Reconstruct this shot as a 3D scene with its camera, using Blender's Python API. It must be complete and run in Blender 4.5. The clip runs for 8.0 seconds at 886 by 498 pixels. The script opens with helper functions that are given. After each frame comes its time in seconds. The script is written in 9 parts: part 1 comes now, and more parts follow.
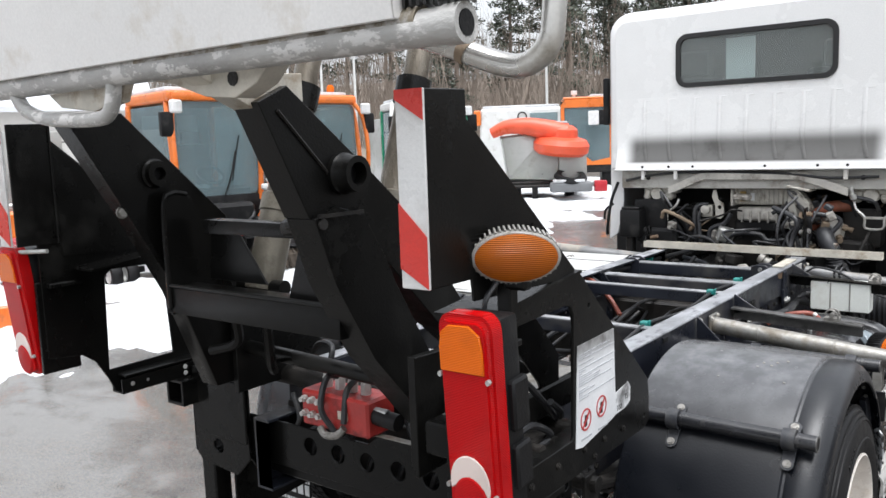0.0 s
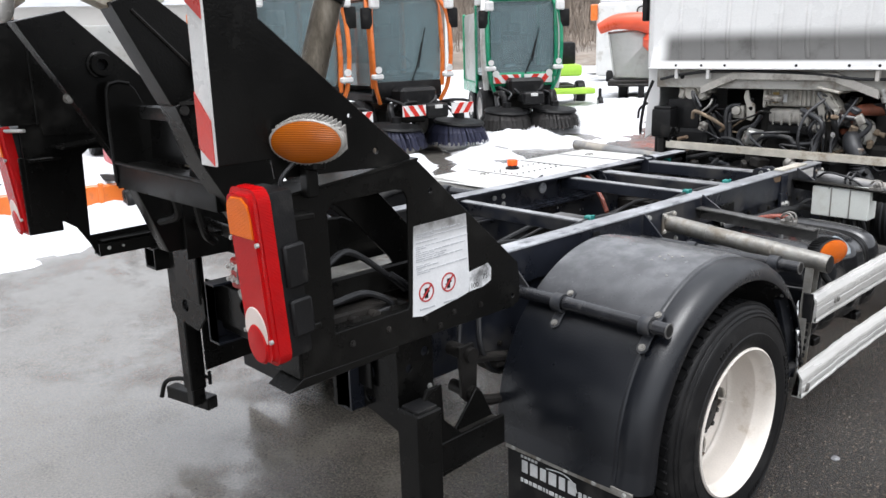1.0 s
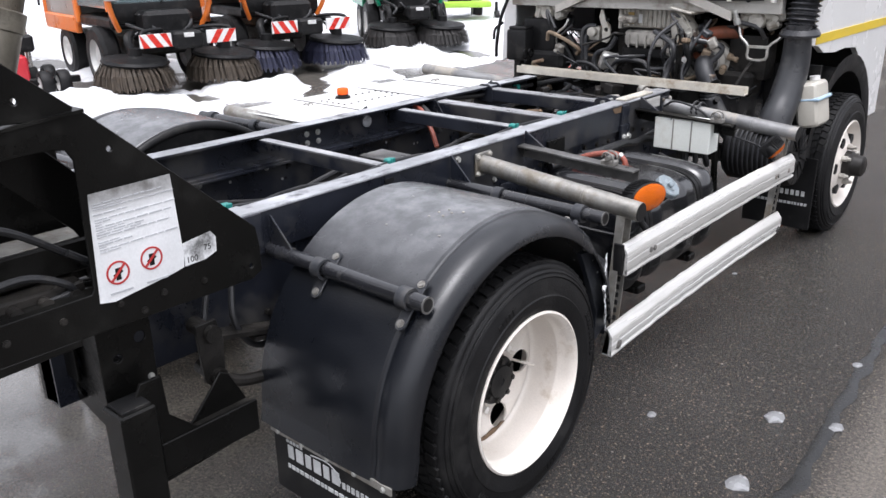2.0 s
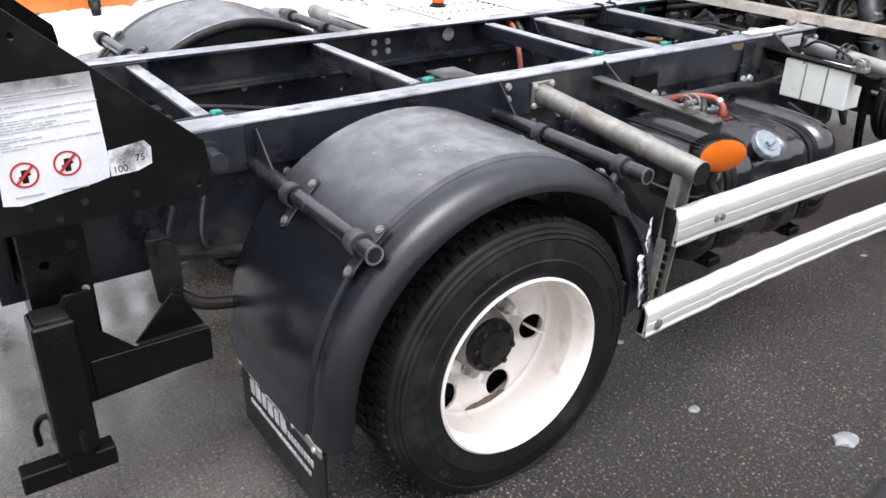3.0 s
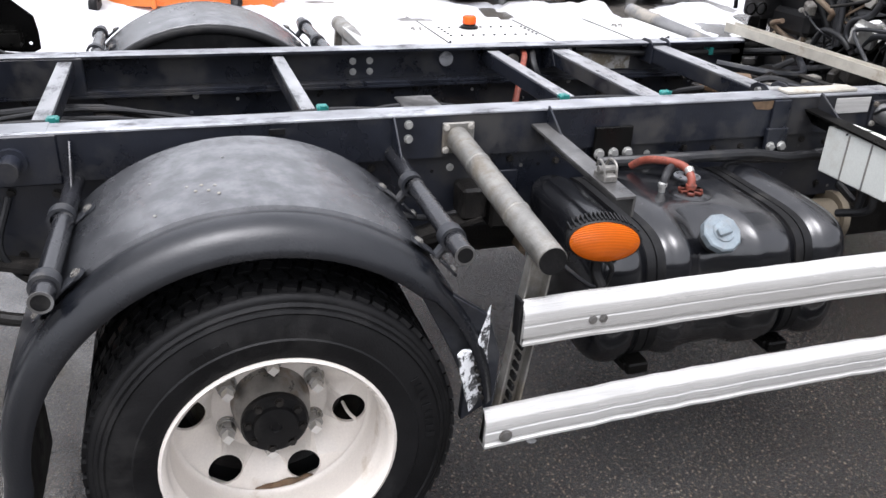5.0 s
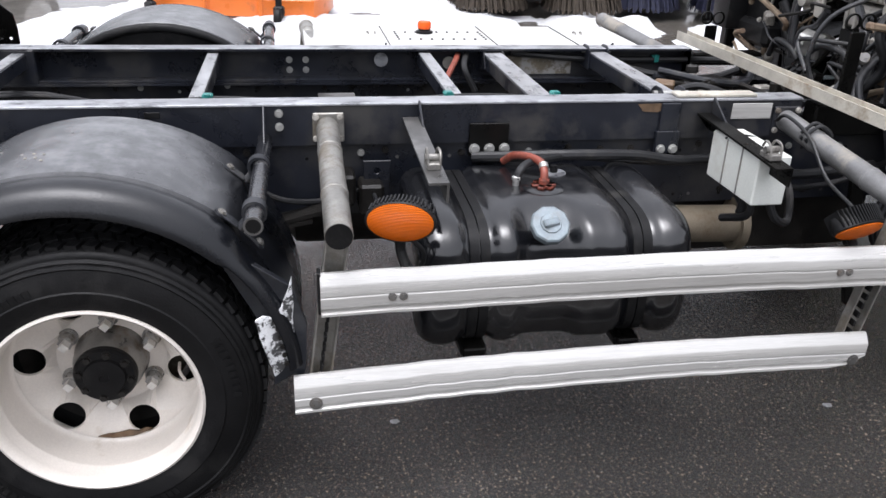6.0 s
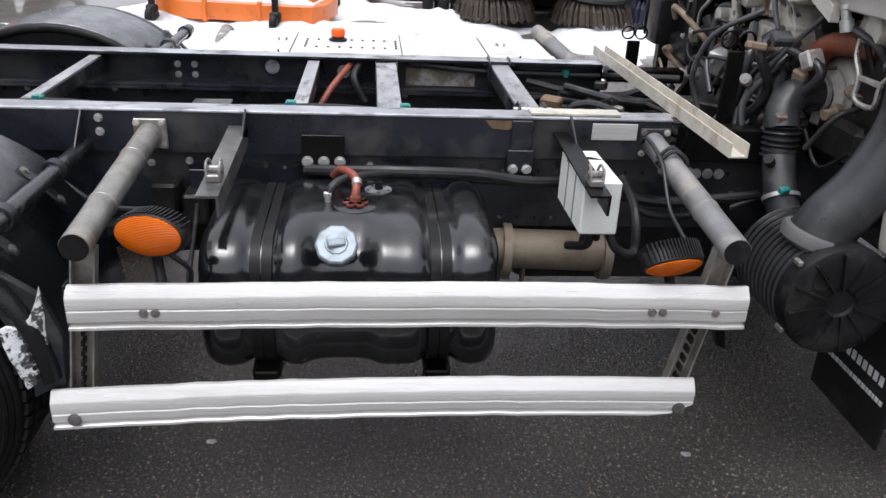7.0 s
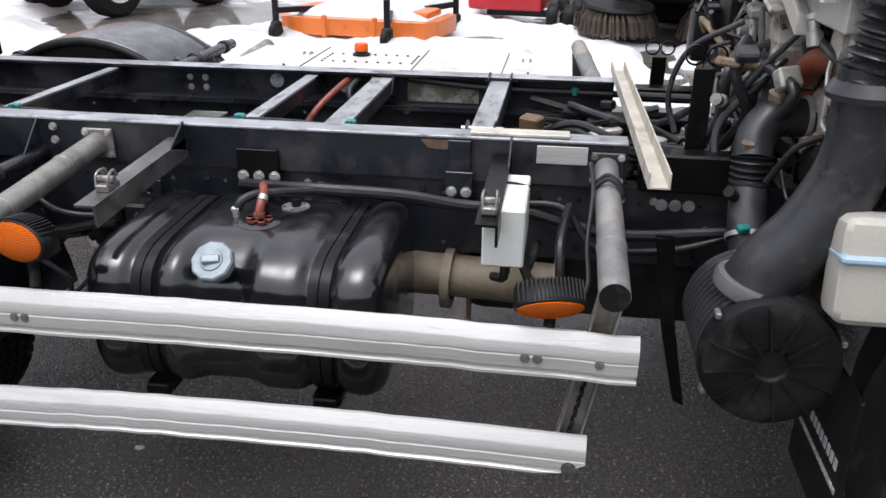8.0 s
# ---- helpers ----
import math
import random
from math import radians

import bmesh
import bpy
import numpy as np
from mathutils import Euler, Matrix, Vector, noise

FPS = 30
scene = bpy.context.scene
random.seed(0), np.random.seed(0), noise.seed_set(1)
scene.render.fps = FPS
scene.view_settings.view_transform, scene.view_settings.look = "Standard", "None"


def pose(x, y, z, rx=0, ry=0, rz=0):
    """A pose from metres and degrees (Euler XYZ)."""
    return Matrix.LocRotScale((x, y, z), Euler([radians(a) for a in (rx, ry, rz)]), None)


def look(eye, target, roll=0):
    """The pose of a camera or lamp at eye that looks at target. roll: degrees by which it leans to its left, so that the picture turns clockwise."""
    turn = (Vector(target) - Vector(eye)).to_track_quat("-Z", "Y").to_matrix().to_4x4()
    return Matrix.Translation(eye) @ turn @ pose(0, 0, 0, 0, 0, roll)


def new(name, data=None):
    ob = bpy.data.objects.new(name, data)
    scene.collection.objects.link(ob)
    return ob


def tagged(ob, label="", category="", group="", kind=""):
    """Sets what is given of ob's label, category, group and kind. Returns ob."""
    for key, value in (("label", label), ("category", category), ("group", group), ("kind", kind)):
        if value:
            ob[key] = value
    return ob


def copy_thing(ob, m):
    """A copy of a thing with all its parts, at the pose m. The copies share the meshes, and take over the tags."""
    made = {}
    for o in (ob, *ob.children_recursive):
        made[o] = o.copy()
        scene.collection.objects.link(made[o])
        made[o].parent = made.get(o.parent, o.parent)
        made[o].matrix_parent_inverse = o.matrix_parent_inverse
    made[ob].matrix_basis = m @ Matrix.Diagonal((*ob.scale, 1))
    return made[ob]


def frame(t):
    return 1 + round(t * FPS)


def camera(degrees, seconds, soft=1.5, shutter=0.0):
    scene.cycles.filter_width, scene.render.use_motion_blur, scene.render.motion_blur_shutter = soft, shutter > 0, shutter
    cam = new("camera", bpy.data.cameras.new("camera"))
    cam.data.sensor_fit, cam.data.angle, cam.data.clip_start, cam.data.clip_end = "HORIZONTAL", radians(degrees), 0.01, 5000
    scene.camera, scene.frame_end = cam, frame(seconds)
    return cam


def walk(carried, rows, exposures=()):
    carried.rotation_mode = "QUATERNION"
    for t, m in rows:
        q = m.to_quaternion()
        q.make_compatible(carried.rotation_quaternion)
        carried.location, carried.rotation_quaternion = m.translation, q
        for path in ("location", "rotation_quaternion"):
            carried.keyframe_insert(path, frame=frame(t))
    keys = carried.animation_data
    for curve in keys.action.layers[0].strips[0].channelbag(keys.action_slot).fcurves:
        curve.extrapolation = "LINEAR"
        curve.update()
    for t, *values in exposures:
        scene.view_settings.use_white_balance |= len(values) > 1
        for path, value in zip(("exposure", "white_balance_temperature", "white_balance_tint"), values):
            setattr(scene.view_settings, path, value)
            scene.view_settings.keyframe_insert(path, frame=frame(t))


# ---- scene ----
cam = camera(57.3, 8.0)
PATH = [
    (0, (1.459, -2.494, 1.527), (0.257, -0.916, 1.268), -2.0),
    (0.5, (1.803, -2.398, 1.527), (0.498, -0.923, 1.183), -1.4),
    (1, (2.095, -2.22, 1.511), (0.68, -0.895, 1.017), -1.6),
    (1.5, (2.17, -1.971, 1.498), (0.903, -0.546, 0.896), -0.3),
    (2, (2.17, -1.649, 1.52), (0.934, -0.239, 0.824), -1.0),
    (2.2, (2.193, -1.529, 1.495), (0.866, -0.209, 0.792), -2.6),
    (3.3, (2.26, -0.959, 1.467), (0.776, 0.031, 0.563), 1.2),
    (3.5, (2.24, -0.856, 1.482), (0.721, 0.1, 0.6), -0.1),
    (4, (2.205, -0.6, 1.453), (0.67, 0.321, 0.562), 2.7),
    (4.2, (2.219, -0.503, 1.461), (0.617, 0.322, 0.594), 2.7),
    (5.3, (2.435, 0.028, 1.458), (0.725, 0.578, 0.577), 3.0),
    (5.5, (2.487, 0.139, 1.462), (0.773, 0.668, 0.578), 3.3),
    (6, (2.654, 0.479, 1.451), (0.87, 0.82, 0.614), 2.1),
    (6.5, (2.677, 0.793, 1.436), (0.867, 1.001, 0.612), 1.9),
    (7, (2.619, 1.158, 1.451), (0.805, 1.339, 0.63), 2.7),
    (7.5, (2.605, 1.5, 1.452), (0.78, 1.4, 0.641), 0.9),
    (8, (2.474, 1.833, 1.44), (0.658, 1.576, 0.643), 0.5),
]
walk(cam, [(t, look(eye, target, roll)) for t, eye, target, roll in PATH], exposures=[(0, 0.56, 6250, 10), (1.5, 0.58, 6230, 12), (2.0, 0.68, 6200, 14), (3.5, 1.0, 6200, 14), (4.0, 0.94, 6200, 14), (5.5, 0.58, 6200, 14), (6.5, 0.38, 6200, 14), (8, 0.24, 6200, 14)])

SKY, SUN = 0.15, 0.5
# ---------------------------------------------------------------- light
world = bpy.data.worlds.new("overcast_sky")
scene.world = world
world.use_nodes = True
wn, wl = world.node_tree.nodes, world.node_tree.links
sky = wn.new("ShaderNodeTexSky")
sky.sky_type, sky.sun_disc = "NISHITA", False
sky.sun_elevation, sky.sun_rotation = radians(76), radians(130)
sky.air_density, sky.dust_density = 1.0, 5.0
grey = wn.new("ShaderNodeHueSaturation")
grey.inputs["Saturation"].default_value, grey.inputs["Value"].default_value = 0.12, 1.5
wl.new(sky.outputs["Color"], grey.inputs["Color"])
wl.new(grey.outputs["Color"], wn["Background"].inputs["Color"])
wn["Background"].inputs["Strength"].default_value = SKY
sun_data = bpy.data.lights.new("sun", "SUN")
sun_data.energy, sun_data.angle, sun_data.color = SUN, radians(40), (1.0, 0.97, 0.93)
sun = new("sun", sun_data)
sun.matrix_world = look((1.9, -1.6, 10), (0, 0, 0))


# ---------------------------------------------------------------- materials
def surf(name, base, rough=0.5, metal=0.0, var=0.2, scale=6.0, grain=0.05, grain_scale=180.0, bump=0.15,
         dirt=None, dirt_amount=0.3, dirt_scale=3.0, stretch=(1, 1, 1), dirt_rough=0.75, spec=0.5, coat=0.0, rand=0.0, blur=1.0):
    """A worn surface: base colour varied at two scales, dirt in patches, bump and gloss to match."""
    m = bpy.data.materials.new(name)
    m.use_nodes = True
    n, l = m.node_tree.nodes, m.node_tree.links
    b = n["Principled BSDF"]
    co = n.new("ShaderNodeTexCoord")
    mp = n.new("ShaderNodeMapping")
    mp.inputs["Scale"].default_value = stretch
    l.new(co.outputs["Object"], mp.inputs["Vector"])

    def noise_tex(s, detail=5.0, rgh=0.6):
        t = n.new("ShaderNodeTexNoise")
        t.inputs["Scale"].default_value, t.inputs["Detail"].default_value, t.inputs["Roughness"].default_value = s, detail, rgh
        l.new(mp.outputs["Vector"], t.inputs["Vector"])
        return t.outputs["Fac"]

    def ramp(fac, a, z, lo, hi):
        r = n.new("ShaderNodeMapRange")
        r.inputs[1].default_value, r.inputs[2].default_value, r.inputs[3].default_value, r.inputs[4].default_value = a, z, lo, hi
        l.new(fac, r.inputs[0])
        return r.outputs[0]

    def mul(a, c):
        x = n.new("ShaderNodeMath")
        x.operation = "MULTIPLY"
        l.new(a, x.inputs[0])
        l.new(c, x.inputs[1])
        return x.outputs[0]

    big, fine = noise_tex(scale), noise_tex(grain_scale, 2.0)
    value = mul(ramp(big, 0.3, 0.7, 1 - var, 1 + var), ramp(fine, 0.25, 0.75, 1 - grain, 1 + grain))
    if rand:
        oi = n.new("ShaderNodeObjectInfo")
        value = mul(value, ramp(oi.outputs["Random"], 0, 1, 1 - rand, 1 + rand))
    tint = n.new("ShaderNodeVectorMath")
    tint.operation = "SCALE"
    tint.inputs[0].default_value = base
    l.new(value, tint.inputs["Scale"])
    colour, roughness = tint.outputs["Vector"], ramp(big, 0.3, 0.7, max(rough - 0.1, 0.03), min(rough + 0.1, 1))
    if dirt:
        patch = noise_tex(dirt_scale, 8.0, 0.68)
        mask = ramp(patch, 0.62 - 0.3 * dirt_amount, 0.62 - 0.3 * dirt_amount + (0.12 + 0.08 * dirt_amount) * blur, 0, min(1, 0.5 + dirt_amount))
        mx = n.new("ShaderNodeMix")
        mx.data_type = "RGBA"
        l.new(mask, mx.inputs[0])
        l.new(colour, mx.inputs[6])
        mx.inputs[7].default_value = (*dirt, 1)
        colour = mx.outputs[2]
        mr = n.new("ShaderNodeMix")
        l.new(mask, mr.inputs[0])
        l.new(roughness, mr.inputs[2])
        mr.inputs[3].default_value = dirt_rough
        roughness = mr.outputs[0]
    l.new(colour, b.inputs["Base Color"])
    l.new(roughness, b.inputs["Roughness"])
    b.inputs["Metallic"].default_value = metal
    b.inputs["Specular IOR Level"].default_value = spec
    b.inputs["Coat Weight"].default_value = coat
    if bump:
        bp = n.new("ShaderNodeBump")
        bp.inputs["Strength"].default_value, bp.inputs["Distance"].default_value = bump, 0.004
        l.new(fine, bp.inputs["Height"])
        b2 = n.new("ShaderNodeBump")
        b2.inputs["Strength"].default_value, b2.inputs["Distance"].default_value = bump * 0.6, 0.01
        l.new(big, b2.inputs["Height"])
        l.new(bp.outputs["Normal"], b2.inputs["Normal"])
        l.new(b2.outputs["Normal"], b.inputs["Normal"])
    return m


def glassy(name, tint, rough=0.02, alpha=0.35, ior=1.45):
    """Tinted vehicle glass: partly see-through, with a clear gloss."""
    m = bpy.data.materials.new(name)
    m.use_nodes = True
    n, l = m.node_tree.nodes, m.node_tree.links
    b = n["Principled BSDF"]
    b.inputs["Base Color"].default_value = (*tint, 1)
    b.inputs["Roughness"].default_value = rough
    b.inputs["Transmission Weight"].default_value = alpha
    b.inputs["IOR"].default_value = ior
    return m


def lens_mat(name, tint, lines=0.0, depth=0.38):
    """Moulded lamp plastic with fine ribs."""
    m = bpy.data.materials.new(name)
    m.use_nodes = True
    n, l = m.node_tree.nodes, m.node_tree.links
    b = n["Principled BSDF"]
    co = n.new("ShaderNodeTexCoord")
    nz = n.new("ShaderNodeTexNoise")
    nz.inputs["Scale"].default_value, nz.inputs["Detail"].default_value = 14, 6
    l.new(co.outputs["Object"], nz.inputs["Vector"])
    mx = n.new("ShaderNodeMix")
    mx.data_type = "RGBA"
    mr = n.new("ShaderNodeMapRange")
    mr.inputs[1].default_value, mr.inputs[2].default_value, mr.inputs[4].default_value = 0.5, 0.8, 0.5
    l.new(nz.outputs["Fac"], mr.inputs[0])
    l.new(mr.outputs[0], mx.inputs[0])
    mx.inputs[6].default_value = (*tint, 1)
    mx.inputs[7].default_value = (*[0.55 * c for c in tint], 1)
    l.new(mx.outputs[2], b.inputs["Base Color"])
    b.inputs["Roughness"].default_value = 0.16
    b.inputs["Specular IOR Level"].default_value = 0.13
    b.inputs["Subsurface Weight"].default_value = 0.0
    b.inputs["Coat Weight"].default_value = 0.0
    if lines:
        w = n.new("ShaderNodeTexWave")
        w.bands_direction = "Z"
        w.inputs["Scale"].default_value = lines
        l.new(co.outputs["Object"], w.inputs["Vector"])
        bp = n.new("ShaderNodeBump")
        bp.inputs["Strength"].default_value, bp.inputs["Distance"].default_value = 0.6, 0.002
        dk = n.new("ShaderNodeMix")
        dk.data_type, dk.blend_type = "RGBA", "MULTIPLY"
        dk.inputs[0].default_value = depth
        l.new(mx.outputs[2], dk.inputs[6])
        l.new(w.outputs["Color"], dk.inputs[7])
        l.new(dk.outputs[2], b.inputs["Base Color"])
        l.new(w.outputs["Fac"], bp.inputs["Height"])
        l.new(bp.outputs["Normal"], b.inputs["Normal"])
    return m


def layer_or_sheen_by_height(name, base, upper_tone, z0, z1, rough, upper_rough, top=None, patchy=0.5, scale=5.0, side=None, var=0.15):
    """Paint or plastic with a second tone (overspray, dust, painted sky sheen) that sets in between the heights z0 and
    z1, ragged, and ends at `top`.
    """
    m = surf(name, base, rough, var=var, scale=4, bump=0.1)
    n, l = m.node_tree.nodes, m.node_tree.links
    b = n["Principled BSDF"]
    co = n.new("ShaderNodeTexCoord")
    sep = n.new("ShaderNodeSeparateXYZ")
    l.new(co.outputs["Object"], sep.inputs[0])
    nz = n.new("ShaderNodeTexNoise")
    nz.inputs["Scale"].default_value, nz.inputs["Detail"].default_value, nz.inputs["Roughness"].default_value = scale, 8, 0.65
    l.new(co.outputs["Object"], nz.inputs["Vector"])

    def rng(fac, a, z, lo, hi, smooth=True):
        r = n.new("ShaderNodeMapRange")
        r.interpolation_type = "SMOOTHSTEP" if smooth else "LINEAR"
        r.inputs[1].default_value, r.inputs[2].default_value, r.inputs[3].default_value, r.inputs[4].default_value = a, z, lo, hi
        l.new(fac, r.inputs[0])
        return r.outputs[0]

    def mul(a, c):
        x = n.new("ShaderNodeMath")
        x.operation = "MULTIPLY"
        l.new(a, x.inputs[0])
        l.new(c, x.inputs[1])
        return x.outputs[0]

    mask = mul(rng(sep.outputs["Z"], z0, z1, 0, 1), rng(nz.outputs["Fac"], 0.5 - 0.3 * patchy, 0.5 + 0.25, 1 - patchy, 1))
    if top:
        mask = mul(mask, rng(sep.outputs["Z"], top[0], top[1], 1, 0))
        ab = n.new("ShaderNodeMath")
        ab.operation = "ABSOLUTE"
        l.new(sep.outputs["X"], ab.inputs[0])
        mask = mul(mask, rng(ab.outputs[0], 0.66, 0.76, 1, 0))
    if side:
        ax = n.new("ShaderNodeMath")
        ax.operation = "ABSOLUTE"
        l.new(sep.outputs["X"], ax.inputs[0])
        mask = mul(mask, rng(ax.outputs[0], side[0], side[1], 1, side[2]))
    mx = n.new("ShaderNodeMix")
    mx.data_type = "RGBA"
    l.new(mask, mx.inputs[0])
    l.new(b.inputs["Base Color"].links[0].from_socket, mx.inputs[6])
    mx.inputs[7].default_value = (*upper_tone, 1)
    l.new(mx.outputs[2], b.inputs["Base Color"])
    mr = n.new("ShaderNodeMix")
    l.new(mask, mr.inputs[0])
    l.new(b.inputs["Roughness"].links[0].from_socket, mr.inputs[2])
    mr.inputs[3].default_value = upper_rough
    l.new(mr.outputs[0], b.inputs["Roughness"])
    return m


def asphalt_mat():
    """Wet asphalt: dark grain with pale chippings, puddles and damp stretches with their own gloss."""
    m = bpy.data.materials.new("wet_asphalt")
    m.use_nodes = True
    n, l = m.node_tree.nodes, m.node_tree.links
    b = n["Principled BSDF"]
    co = n.new("ShaderNodeTexCoord")

    def tex(kind, **kw):
        t = n.new(kind)
        for key, v in kw.items():
            t.inputs[key].default_value = v
        l.new(co.outputs["Object"], t.inputs["Vector"])
        return t

    def rng(fac, a, z, lo, hi):
        r = n.new("ShaderNodeMapRange")
        r.inputs[1].default_value, r.inputs[2].default_value, r.inputs[3].default_value, r.inputs[4].default_value = a, z, lo, hi
        l.new(fac, r.inputs[0])
        return r.outputs[0]

    def math_node(op, a, c):
        x = n.new("ShaderNodeMath")
        x.operation = op
        l.new(a, x.inputs[0])
        if isinstance(c, float):
            x.inputs[1].default_value = c
        else:
            l.new(c, x.inputs[1])
        return x.outputs[0]

    chips = tex("ShaderNodeTexVoronoi", Scale=120.0)
    grain = tex("ShaderNodeTexNoise", Scale=120.0, Detail=4.0, Roughness=0.75)
    grain2 = tex("ShaderNodeTexNoise", Scale=85.0, Detail=3.0, Roughness=0.65)
    patch = tex("ShaderNodeTexNoise", Scale=0.9, Detail=7.0, Roughness=0.62)
    sep = n.new("ShaderNodeSeparateXYZ")
    l.new(co.outputs["Object"], sep.inputs[0])
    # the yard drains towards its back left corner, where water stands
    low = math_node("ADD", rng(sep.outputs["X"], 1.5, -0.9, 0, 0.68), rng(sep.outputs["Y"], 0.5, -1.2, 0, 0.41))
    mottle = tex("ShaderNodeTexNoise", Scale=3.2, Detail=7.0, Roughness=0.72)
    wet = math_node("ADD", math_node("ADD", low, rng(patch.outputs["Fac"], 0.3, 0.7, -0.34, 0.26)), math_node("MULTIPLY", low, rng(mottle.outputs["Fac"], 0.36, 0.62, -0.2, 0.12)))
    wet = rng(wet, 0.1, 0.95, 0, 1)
    bright = n.new("ShaderNodeMix")
    bright.data_type = "RGBA"
    pick = n.new("ShaderNodeSeparateColor")
    l.new(chips.outputs["Color"], pick.inputs[0])
    chip = math_node("MULTIPLY", rng(pick.outputs[0], 0.86, 0.98, 0, 1), rng(chips.outputs["Distance"], 0.5, 0.2, 0, 1))
    l.new(math_node("ADD", chip, math_node("MULTIPLY", rng(grain.outputs["Fac"], 0.52, 0.63, 0, 0.85), rng(grain2.outputs["Fac"], 0.35, 0.65, 0.45, 1.0))), bright.inputs[0])
    bright.inputs[6].default_value = (0.0085, 0.0074, 0.0062, 1)
    bright.inputs[7].default_value = (0.155, 0.120, 0.083, 1)
    shade = n.new("ShaderNodeMix")
    shade.data_type = "RGBA"
    shade.blend_type = "MULTIPLY"
    shade.inputs[0].default_value = 1
    l.new(bright.outputs[2], shade.inputs[6])
    cc = n.new("ShaderNodeCombineColor")
    v = math_node("MULTIPLY", math_node("MULTIPLY", rng(patch.outputs["Fac"], 0.25, 0.75, 0.72, 1.3), rng(wet, 0, 1, 1.0, 0.85)), rng(grain2.outputs["Fac"], 0.42, 0.60, 0.15, 1.75))
    for k in range(3):
        l.new(v, cc.inputs[k])
    l.new(cc.outputs[0], shade.inputs[7])
    # pale silt tone, lifted to stand for sky mirrored in the water
    silt_sheen = n.new("ShaderNodeMix")
    silt_sheen.data_type = "RGBA"
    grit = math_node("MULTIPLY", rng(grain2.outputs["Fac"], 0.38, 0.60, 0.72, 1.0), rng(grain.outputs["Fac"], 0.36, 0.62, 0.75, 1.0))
    l.new(math_node("MULTIPLY", math_node("MULTIPLY", rng(wet, 0.3, 0.95, 0, 1.0), grit), rng(sep.outputs["X"], -4.6, -3.0, 0.9, 1)), silt_sheen.inputs[0])
    l.new(shade.outputs[2], silt_sheen.inputs[6])
    silt_sheen.inputs[7].default_value = (0.17, 0.156, 0.136, 1)
    edge = math_node("ADD", math_node("ADD", sep.outputs["X"], math_node("MULTIPLY", sep.outputs["Y"], 0.022)), rng(grain2.outputs["Fac"], 0.2, 0.8, -0.03, 0.03))
    lane = math_node("MULTIPLY", rng(edge, 1.62, 1.78, 0, 1.0), rng(sep.outputs["Y"], 3.2, 4.2, 1, 0))
    old = n.new("ShaderNodeMix")
    old.data_type = "RGBA"
    l.new(math_node("MULTIPLY", lane, math_node("MULTIPLY", grit, rng(patch.outputs["Fac"], 0.3, 0.7, 0.6, 0.8))), old.inputs[0])
    l.new(silt_sheen.outputs[2], old.inputs[6])
    old.inputs[7].default_value = (0.23, 0.205, 0.175, 1)
    l.new(old.outputs[2], b.inputs["Base Color"])
    l.new(math_node("MAXIMUM", rng(wet, 0, 1, 0.27, 0.07), rng(sep.outputs["X"], -5.0, -3.4, 0.45, 0.0)), b.inputs["Roughness"])
    l.new(rng(wet, 0, 1, 0.8, 1.0), b.inputs["Specular IOR Level"])
    film = math_node("MULTIPLY", rng(wet, 0.35, 0.95, 0, 1.0), rng(mottle.outputs["Fac"], 0.38, 0.55, 0.55, 1.0))
    l.new(film, b.inputs["Coat Weight"])
    l.new(rng(film, 0, 1, 0.3, 0.05), b.inputs["Coat Roughness"])
    bp = n.new("ShaderNodeBump")
    bp.inputs["Distance"].default_value = 0.010
    l.new(rng(wet, 0, 0.9, 1.0, 0.05), bp.inputs["Strength"])
    l.new(math_node("ADD", grain.outputs["Fac"], grain2.outputs["Fac"]), bp.inputs["Height"])
    l.new(bp.outputs["Normal"], b.inputs["Normal"])
    return m


BLACK = surf("black_machine_paint", (0.0046, 0.0045, 0.0042), 0.28, var=0.4, scale=3, dirt=(0.013, 0.0125, 0.011), dirt_amount=0.28, dirt_scale=4, bump=0.12, spec=0.17)
RAIL = surf("dark_blue_chassis_paint", (0.0125, 0.0145, 0.021), 0.3, var=0.4, scale=5, dirt=(0.045, 0.043, 0.041), dirt_amount=0.4, dirt_scale=4, bump=0.12, spec=0.5)
# scuffed metal, its base colour lifted for sky mirrored on the crossmember tops
CROSSTOP = surf("scuffed_sky_lit_top", (0.36, 0.365, 0.375), 0.33, 0.35, var=0.4, scale=12, dirt=(0.07, 0.072, 0.078), dirt_amount=0.36, dirt_scale=16, stretch=(0.4, 1, 1))
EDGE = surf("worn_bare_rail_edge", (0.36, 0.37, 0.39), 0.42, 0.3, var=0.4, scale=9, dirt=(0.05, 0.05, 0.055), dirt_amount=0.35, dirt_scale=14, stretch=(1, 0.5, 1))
GRIME = surf("oily_grime", (0.013, 0.012, 0.011), 0.42, var=0.5, scale=10, dirt=(0.035, 0.031, 0.027), dirt_amount=0.4, dirt_scale=8, bump=0.4, spec=0.3)
ALU = surf("weathered_guard_aluminium", (0.61, 0.603, 0.58), 0.3, 0.3, var=0.16, scale=4, stretch=(1, 0.12, 3), dirt=(0.36, 0.35, 0.33), dirt_amount=0.36, dirt_scale=3, bump=0.15)
GALV = surf("galvanised_tube", (0.30, 0.292, 0.27), 0.4, 0.6, var=0.35, scale=14, dirt=(0.2, 0.175, 0.14), dirt_amount=0.45, dirt_scale=9, bump=0.2)
DULLTUBE = surf("dull_grey_tube", (0.2, 0.2, 0.2), 0.45, 0.3, var=0.35, scale=10, dirt=(0.36, 0.33, 0.28), dirt_amount=0.42, dirt_scale=6)
